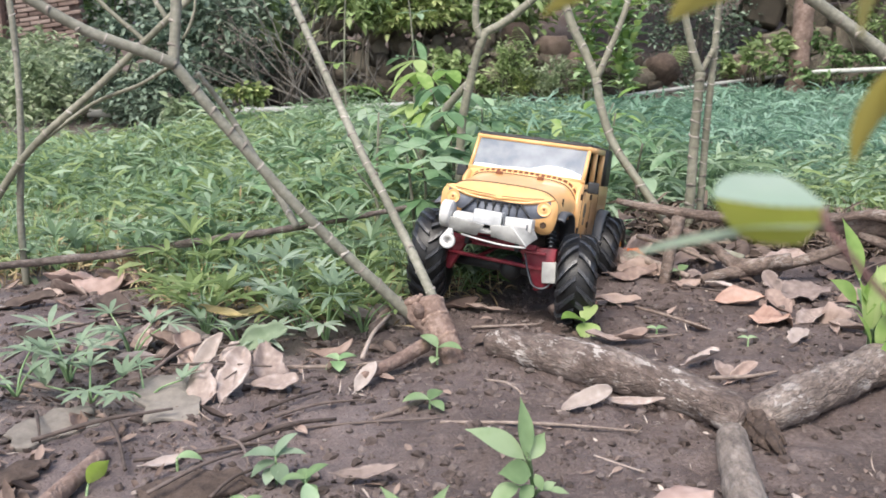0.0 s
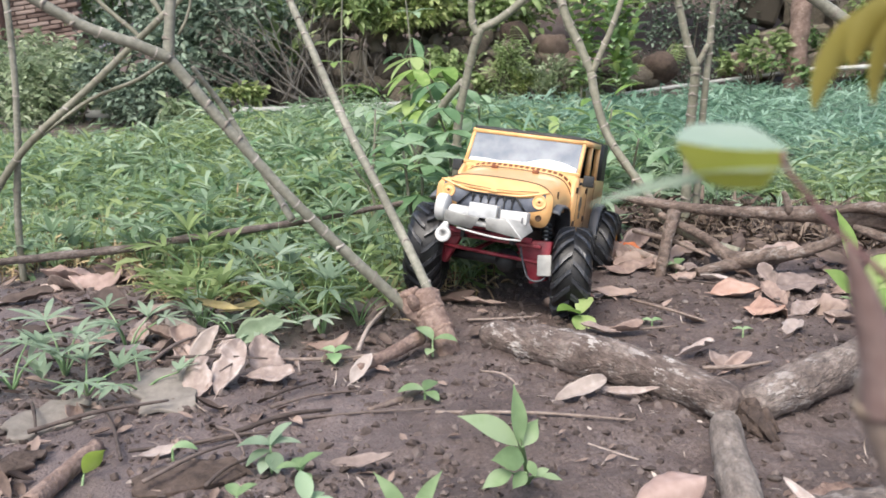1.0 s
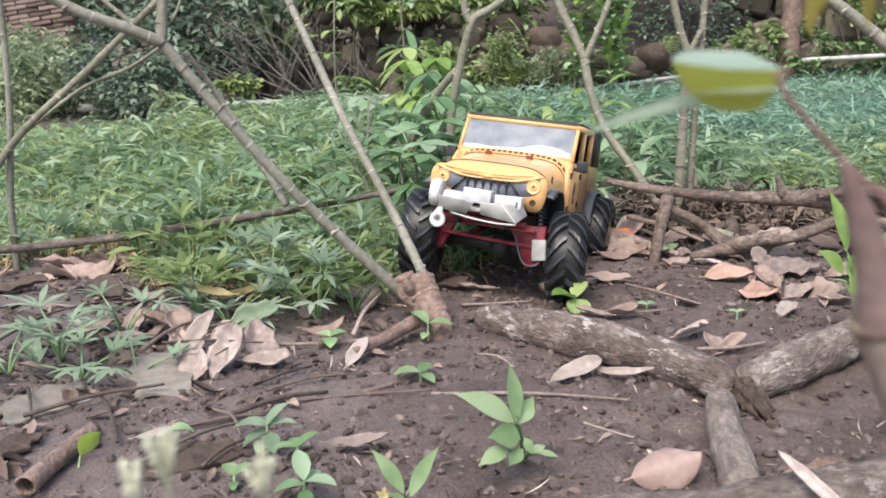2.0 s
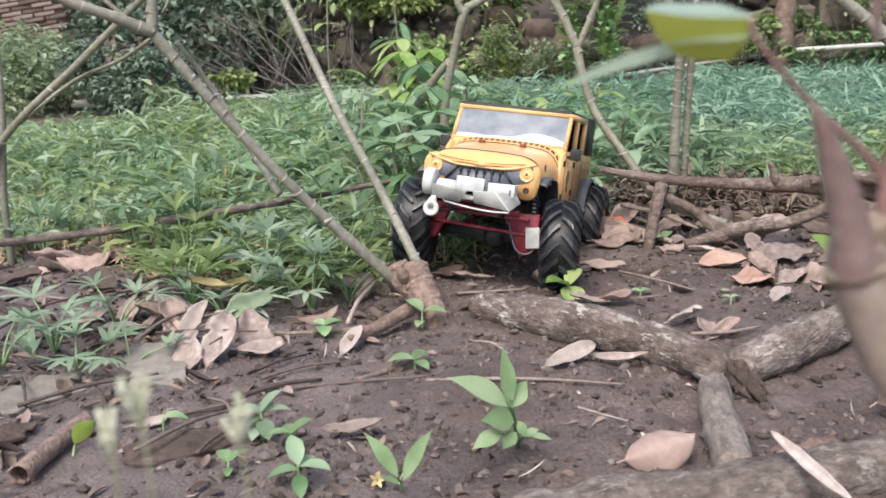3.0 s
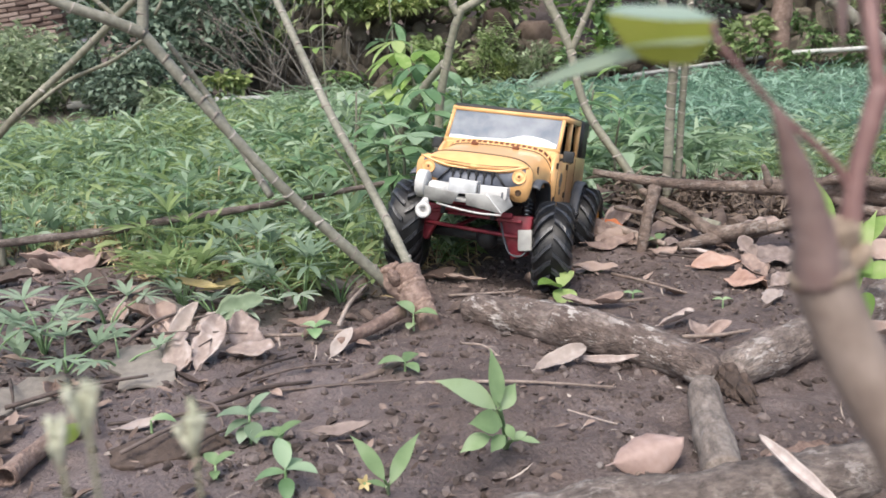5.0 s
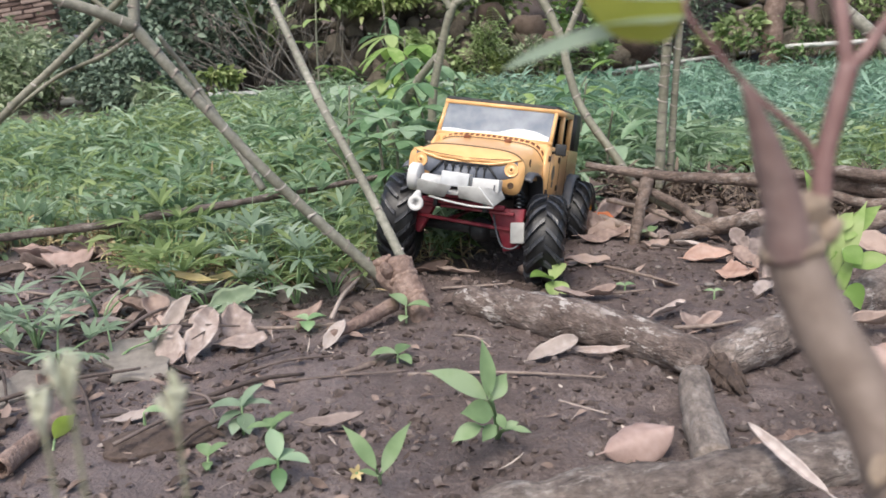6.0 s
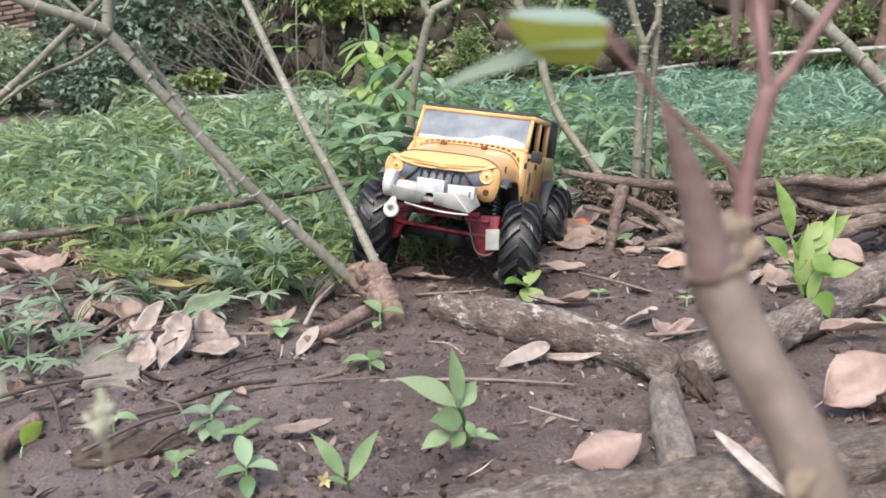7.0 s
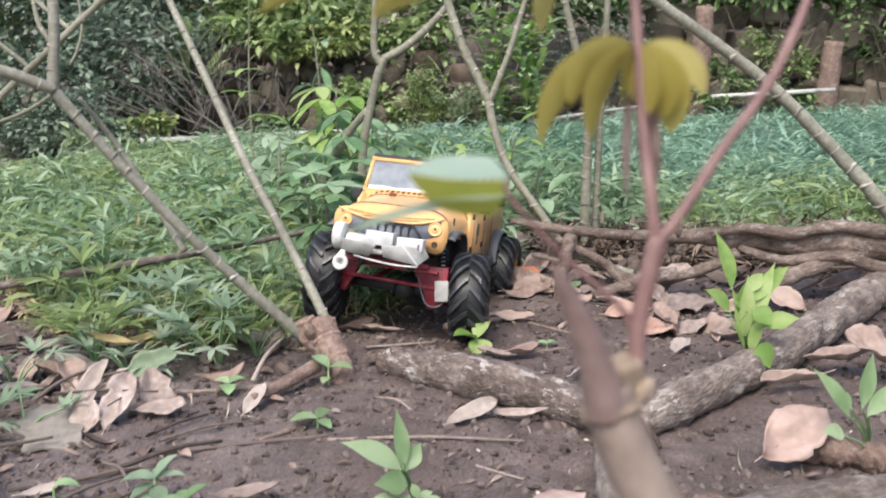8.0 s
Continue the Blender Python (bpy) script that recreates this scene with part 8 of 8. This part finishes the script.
for x, y, z, s in ((1.014, 5.10, 0.215, 0.150), (0.254, 5.22, 0.380, 0.13), (0.453, 5.22, 0.315, 0.145), (0.60, 5.25, 0.24, 0.15), (1.47, 5.35, 0.20, 0.13), (1.7, 5.6, 0.22, 0.2)):
    ob = new("boulder", stone_mesh(int(s * 1000), RUSTSTONE))
    ob.matrix_world = pose(x, y, z, 5, 8, x * 90) @ Matrix.Diagonal((s * 1.35, s * 1.1, s * 1.05, 1))
    tagged(ob, "blunt reddish-brown boulder at the foot of the bank", "boulder", "boulders")

bwall = tagged(new("brick_wall"), "old weathered red-brown brick wall", "brick wall", kind="structure")
bwall.matrix_world = pose(-4.3, 9.05, 0.45, 0, -8, 0)
bm = bmesh.new()
box(bm, (-1.65, 0.07, 0.3), (4.1, 0.16, 2.2))
part("mortar", bm, MORTAR, bwall)
bm = bmesh.new()
box(bm, (0, 0, 0), (0.20, 0.10, 0.034), bevel=0.004)
first = part("brick", bm, BRICK, bwall)
for row in range(24):
    for k in range(9):
        ob = first if row + k == 0 else new("brick", first.data)
        ob.parent = bwall
        ob.matrix_basis = pose(-1.45 + 0.212 * k + 0.106 * (row % 2), random.uniform(-0.012, 0.012), -0.36 + 0.044 * row, 0, 0, random.uniform(-1.5, 1.5))
bm = bmesh.new()
box(bm, (-4.63, 8.9, 0.7), (0.085, 0.085, 1.6), bevel=0.01)
tagged(part("post", bm, STUMP), "reddish-brown wooden post before the brick wall", "post")


def bush(name, label, cx, cy, cz, rx, ry, rz, count, leaf_len, leaf_w, material, seed, twigs=8, category="bush", el=(-0.6, 0.9), shell=0.5):
    rg = np.random.default_rng(seed)
    p = thing(name, label, category, m=pose(cx, cy, ground_z(cx, cy)))
    clumps = rg.normal(0, 1, (max(6, count // 60), 3))
    clumps /= np.linalg.norm(clumps, axis=1)[:, None]
    clumps *= rg.uniform(shell, 1.0, len(clumps))[:, None]
    d = clumps[rg.integers(0, len(clumps), count)] + rg.normal(0, 0.17, (count, 3))
    pts = d * (rx, ry, rz) + (0, 0, cz)
    keep = pts[:, 2] > 0.0
    pts = pts[keep]
    n = len(pts)
    az = np.arctan2(pts[:, 1], pts[:, 0]) + rg.normal(0, 0.9, n)
    foliage("crown", material, pts, az, rg.uniform(*el, n), rg.uniform(0.7, 1.2, n) * leaf_len, rg.uniform(0.8, 1.15, n) * leaf_w, rg.uniform(0.2, 1.0, n), parent=p, rows=3, roll=rg.normal(0, 0.5, n))
    for k in range(twigs):
        c = clumps[k % len(clumps)] * (rx, ry, rz) + (0, 0, cz)
        bm = bmesh.new()
        s = rg.normal(0, 0.04, 2)
        tube(bm, [(s[0], s[1], -0.02, 0.0055), (c[0] * 0.45 + s[0], c[1] * 0.45, max(0.03, c[2] * 0.5), 0.004), (c[0], c[1], max(0.05, c[2]), 0.002)], step=0.06, seg=6, rough=0.1)
        part("branch", bm, BUSHWOOD, p)
    return p


bush("bush", "dense dark green shrub at the field's edge", -1.10, 3.50, 0.13, 0.20, 0.16, 0.16, 2300, 0.034, 0.015, BUSH_DARK, 1, 12)
bush("bush", "grey-green shrub with open twigs behind", -1.34, 3.80, 0.24, 0.26, 0.16, 0.17, 900, 0.042, 0.020, BUSH_DARK, 30, 14)
bush("bush", "low leafy plants before the dark shrub", -0.98, 3.32, 0.07, 0.10, 0.08, 0.08, 200, 0.045, 0.022, BUSH_PALE, 33, 4)
bush("bush", "dense dark green shrub behind the low plants", -1.20, 4.75, 0.40, 0.38, 0.20, 0.30, 2200, 0.055, 0.026, BUSH_DARK, 31, 12)
bush("bush", "dark green shrub on the bank", -1.30, 5.5, 0.35, 0.55, 0.22, 0.55, 2600, 0.06, 0.028, BUSH_DARK, 35, 8)
bush("bush", "pale green undergrowth beside the dark shrub", -1.62, 3.95, 0.10, 0.26, 0.22, 0.20, 1200, 0.040, 0.020, BUSH_PALE, 32, 8)
bush("bush", "light green leafy bush on a slope", -1.90, 4.25, 0.10, 0.30, 0.25, 0.22, 1100, 0.048, 0.024, BUSH_PALE, 4, 10)
bush("bush", "pale green undergrowth on the slope", -2.25, 4.95, 0.08, 0.45, 0.35, 0.22, 1300, 0.055, 0.026, BUSH_PALE, 6, 6)
bush("bush", "mixed green bush below the brick wall", -2.9, 6.4, 0.06, 0.7, 0.5, 0.22, 1800, 0.070, 0.032, BUSH_PALE, 5, 10)
bush("bush", "low yellow-green leafy plant by the shrub", -0.93, 3.75, 0.13, 0.12, 0.09, 0.085, 420, 0.044, 0.020, BUSH_YELLOW, 3, 5)
bush("bush", "tall yellow-green plant with broad upright leaves", -0.92, 4.8, 0.40, 0.09, 0.06, 0.16, 60, 0.17, 0.042, BUSH_LIGHT, 36, 6, el=(0.7, 1.45))
bush("bush", "dense dark shrub with bare twigs", -1.05, 5.30, 0.62, 0.34, 0.22, 0.34, 1600, 0.06, 0.024, BUSH_DARK, 2, 14)
bush("bush", "light green leaves hanging above the rubble", -0.62, 5.02, 0.50, 0.20, 0.08, 0.10, 300, 0.085, 0.030, BUSH_LIGHT, 37, 4)
bush("bush", "yellow-green foliage above the rubble", -0.36, 5.08, 0.47, 0.28, 0.10, 0.11, 900, 0.060, 0.026, BUSH_YELLOW, 38, 4)
bush("bush", "tall light green plants over the rubble wall", -0.35, 5.35, 0.66, 0.65, 0.20, 0.20, 2200, 0.085, 0.032, BUSH_LIGHT, 7, 3)
bush("bush", "green creeper hanging over stones", 0.12, 5.35, 0.48, 0.35, 0.14, 0.16, 900, 0.06, 0.028, BUSH_LIGHT, 8, 4)
bush("bush", "feathery pale green weed before the stones", 0.22, 4.93, 0.16, 0.18, 0.12, 0.18, 1000, 0.026, 0.012, BUSH_LIGHT, 9, 22, shell=0.2, el=(0.2, 1.2))
bush("bush", "feathery pale green weed before the stones", 0.31, 4.90, 0.09, 0.14, 0.10, 0.13, 560, 0.026, 0.012, BUSH_YELLOW, 39, 14, shell=0.2, el=(0.2, 1.2))
bush("bush", "low leafy weeds at the foot of the stones", -0.42, 5.0, 0.04, 0.30, 0.06, 0.09, 420, 0.045, 0.022, BUSH, 21, 4)
bush("bush", "low leafy weeds at the foot of the stones", 0.55, 4.95, 0.06, 0.22, 0.10, 0.11, 420, 0.05, 0.024, BUSH_LIGHT, 24, 6)
bush("bush", "feathery pale green weed before the stones", 0.43, 4.90, 0.13, 0.15, 0.10, 0.15, 800, 0.028, 0.013, BUSH_PALE, 50, 18, shell=0.2, el=(0.2, 1.2))
bush("bush", "leafy green bush growing among the stones", -0.02, 4.98, 0.20, 0.16, 0.08, 0.18, 330, 0.060, 0.026, BUSH_LIGHT, 51, 10, el=(-0.2, 1.0))
bush("bush", "low leafy weeds at the foot of the stones", 1.95, 5.15, 0.12, 0.40, 0.10, 0.12, 420, 0.045, 0.022, BUSH, 25, 6)
bush("bush", "hanging green leaves over the stone wall", 2.2, 5.45, 0.80, 0.9, 0.12, 0.18, 1100, 0.08, 0.034, BUSH, 26, 8)
bush("bush", "dark green foliage on the bank", 0.75, 5.70, 0.75, 0.85, 0.20, 0.30, 2600, 0.09, 0.036, BUSH_PALE, 11, 3)
# added dark leaves make the mossy earth bank look shaded
bush("bush", "dark leaves added for the moss and shade of the bank", 1.30, 5.55, 0.30, 0.34, 0.10, 0.36, 1300, 0.030, 0.018, BUSH_DARK, 34, 6)
bush("bush", "fresh yellow-green shrub before the stone wall", 1.53, 5.20, 0.22, 0.15, 0.10, 0.14, 260, 0.065, 0.027, BUSH_LIGHT, 12, 9, el=(-0.2, 1.0))
bush("bush", "small-leaved creeper on the stone wall", 1.86, 5.16, 0.22, 0.13, 0.06, 0.15, 380, 0.032, 0.017, BUSH, 13, 10)
bush("bush", "small-leaved creeper on the stone wall", 2.30, 5.34, 0.42, 0.25, 0.06, 0.22, 300, 0.045, 0.022, BUSH_LIGHT, 40, 8)
bush("bush", "sparse creeper with small leaves on stones", 2.95, 5.35, 0.50, 0.5, 0.10, 0.42, 500, 0.05, 0.024, BUSH, 14, 8)
bush("bush", "dark green foliage along the top of the bank", 2.4, 6.8, 1.7, 2.2, 0.5, 0.55, 2800, 0.10, 0.04, BUSH_DARK, 15, 12)
bush("bush", "dark green trees' lower leaves behind the slope", -1.85, 6.5, 0.45, 0.80, 0.30, 0.70, 3400, 0.065, 0.03, BUSH_DARK, 41, 10)
bush("bush", "dark green trees' lower leaves behind the slope", -2.40, 6.4, 0.45, 0.42, 0.25, 0.55, 1700, 0.062, 0.03, BUSH_DARK, 43, 8)
bush("bush", "dark trees standing behind the brick wall", -3.4, 10.3, 1.0, 1.9, 0.4, 1.2, 3600, 0.15, 0.07, BUSH, 44, 10)
bush("bush", "pale green undergrowth at the field's far edge", -2.1, 3.75, 0.06, 0.45, 0.25, 0.14, 1100, 0.045, 0.022, BUSH_PALE, 42, 6)
bush("bush", "dark green foliage along the top of the bank", -0.7, 6.6, 1.6, 1.9, 0.5, 0.6, 2800, 0.10, 0.04, BUSH_DARK, 16, 12)


def pinnate_plant(x, y, stems, label, seed, height=0.5, leaf=0.085, width=0.038):
    """Upright stems with pairs of blunt leaflets all the way up."""
    rg = np.random.default_rng(seed)
    p = thing("tall_plant", label, "plant", "tall leafy plants", pose(x, y, ground_z(x, y)))
    for k in range(stems):
        a, lean, h = rg.uniform(0, 6.283), rg.uniform(0.05, 0.16), height * rg.uniform(0.7, 1.1)
        t = np.linspace(0, 1, 15)
        pts = np.stack([lean * math.cos(a) * t ** 1.6 + rg.normal(0, 0.03), lean * 0.5 * math.sin(a) * t ** 1.6 + 0 * t, h * t], 1)
        bm = bmesh.new()
        tube(bm, [(*q, 0.0042 - 0.0026 * i / 14) for i, q in enumerate(pts[::2])], step=0.04, seg=6)
        stem = part("stem", bm, CANE_GREEN, p)
        for q in pts[3:]:
            for side in (0.25, math.pi - 0.25, -math.pi / 2):
                v, f = blades(np.array([q]), [side + rg.normal(0, 0.35)], [rg.uniform(0.1, 1.2)], [leaf * rg.uniform(0.75, 1.15)], [width * rg.uniform(0.8, 1.15)], [rg.uniform(0.3, 0.9)], rows=4, peak=0.55, tip=0.6)
                raw("leaflet", v, f, SAPLING_Y if rg.random() < 0.4 else LEAF_PALE, stem)
    return p


pinnate_plant(0.78, 4.72, 6, "tall pale green plant with paired blunt leaflets", 71, 0.52)
pinnate_plant(0.63, 4.82, 4, "tall pale green plant with paired blunt leaflets", 72, 0.60)


def bare_twigs(x, y, n, label, seed, reach=0.6, lean=1.0):
    """Straight dead shoots fanning to one side, each with a few side twigs."""
    rg = np.random.default_rng(seed)
    p = thing("dead_shrub", label, "shrub", m=pose(x, y, ground_z(x, y)))
    for k in range(n):
        a, q = rg.uniform(0.25, 1.35), reach * rg.uniform(0.5, 1.1)
        b = np.array((rg.normal(0, 0.12), rg.normal(0, 0.06), rg.uniform(0, 0.10)))
        d = np.array((-lean * math.cos(a) * rg.choice((1, 1, 1, -0.5)), rg.normal(0, 0.15), math.sin(a)))
        tip = b + d * q
        mid = (b + tip) / 2 + rg.normal(0, 0.018, 3)
        bm = bmesh.new()
        tube(bm, [(*b, 0.0040), (*mid, 0.0030), (*tip, 0.0012)], step=0.05, seg=5, rough=0.1)
        twig = part("twig", bm, GREYTWIG, p)
        for t in (0.4, 0.6, 0.8):
            c = b + (tip - b) * t
            e = d + rg.normal(0, 0.45, 3)
            bm = bmesh.new()
            tube(bm, [(*c, 0.0022), (*(c + e * q * 0.14), 0.0018), (*(c + e * q * 0.3 + rg.normal(0, 0.01, 3)), 0.0008)], step=0.04, seg=5)
            part("side_twig", bm, GREYTWIG, twig)
    return p


bare_twigs(-0.80, 4.50, 24, "tangle of bare grey twigs by the dark shrub", 61, 0.62)
bare_twigs(-0.62, 4.75, 7, "thin bare stems in front of the rubble", 62, 0.40, 0.7)
for x, y, h, r in ((1.746, 5.22, 0.62, 0.058), (2.50, 5.30, 0.42, 0.062), (2.95, 5.33, 1.3, 0.040)):
    bm = bmesh.new()
    z = ground_z(x, y)
    tube(bm, [(x, y, z - 0.05, r), (x + 0.01, y, z + h * 0.5, r * 0.92), (x + 0.03, y, z + h, r * 0.85)], step=0.03, seg=14, rough=0.18, lump=0.2, rscale=18, seed=int(h * 10))
    tagged(part("tree_post", bm, STUMP), "rough brown trunk post at the stone wall", "post", "posts at the wall")


def fern(x, y, fronds, label, seed, length=0.5):
    """Arching fronds, each a rib with two rows of narrow leaflets."""
    rg = np.random.default_rng(seed)
    p = thing("fern", label, "fern", "ferns", pose(x, y, ground_z(x, y)))
    for k in range(fronds):
        a = rg.uniform(0, 6.283)
        ln, up = length * rg.uniform(0.7, 1.1), rg.uniform(0.9, 1.4)
        s = np.linspace(0, 1, 22)
        h = ln * np.sin(s * 1.25) * math.cos(up) * 1.3
        z = ln * (np.sin(up) * s - 0.35 * s ** 2.2)
        pts = np.stack([h * math.cos(a), h * math.sin(a), z], 1)
        bm = bmesh.new()
        tube(bm, [(*q, 0.003 - 0.002 * i / 21) for i, q in enumerate(pts[::3])], step=0.04, seg=5)
        frond = part("frond", bm, CANE_GREEN, p)
        b = np.repeat(pts[5:], 2, axis=0)
        n = len(b)
        side = np.tile([1.25, -1.25], n // 2)
        w = 0.085 * np.sin(np.linspace(0.5, 3.0, n))
        foliage("leaflet", BUSH_LIGHT, b, a + side, np.full(n, 0.1), np.maximum(0.02, w), np.full(n, 0.018), np.full(n, 0.5), parent=frond, rows=3)
    return p


fern(0.10, 5.15, 7, "green fern with arching pinnate fronds", 1, 0.55)
fern(0.42, 5.25, 6, "green fern with arching pinnate fronds", 2, 0.6)
fern(1.0, 5.3, 5, "green fern hanging against the bank", 3, 0.6)
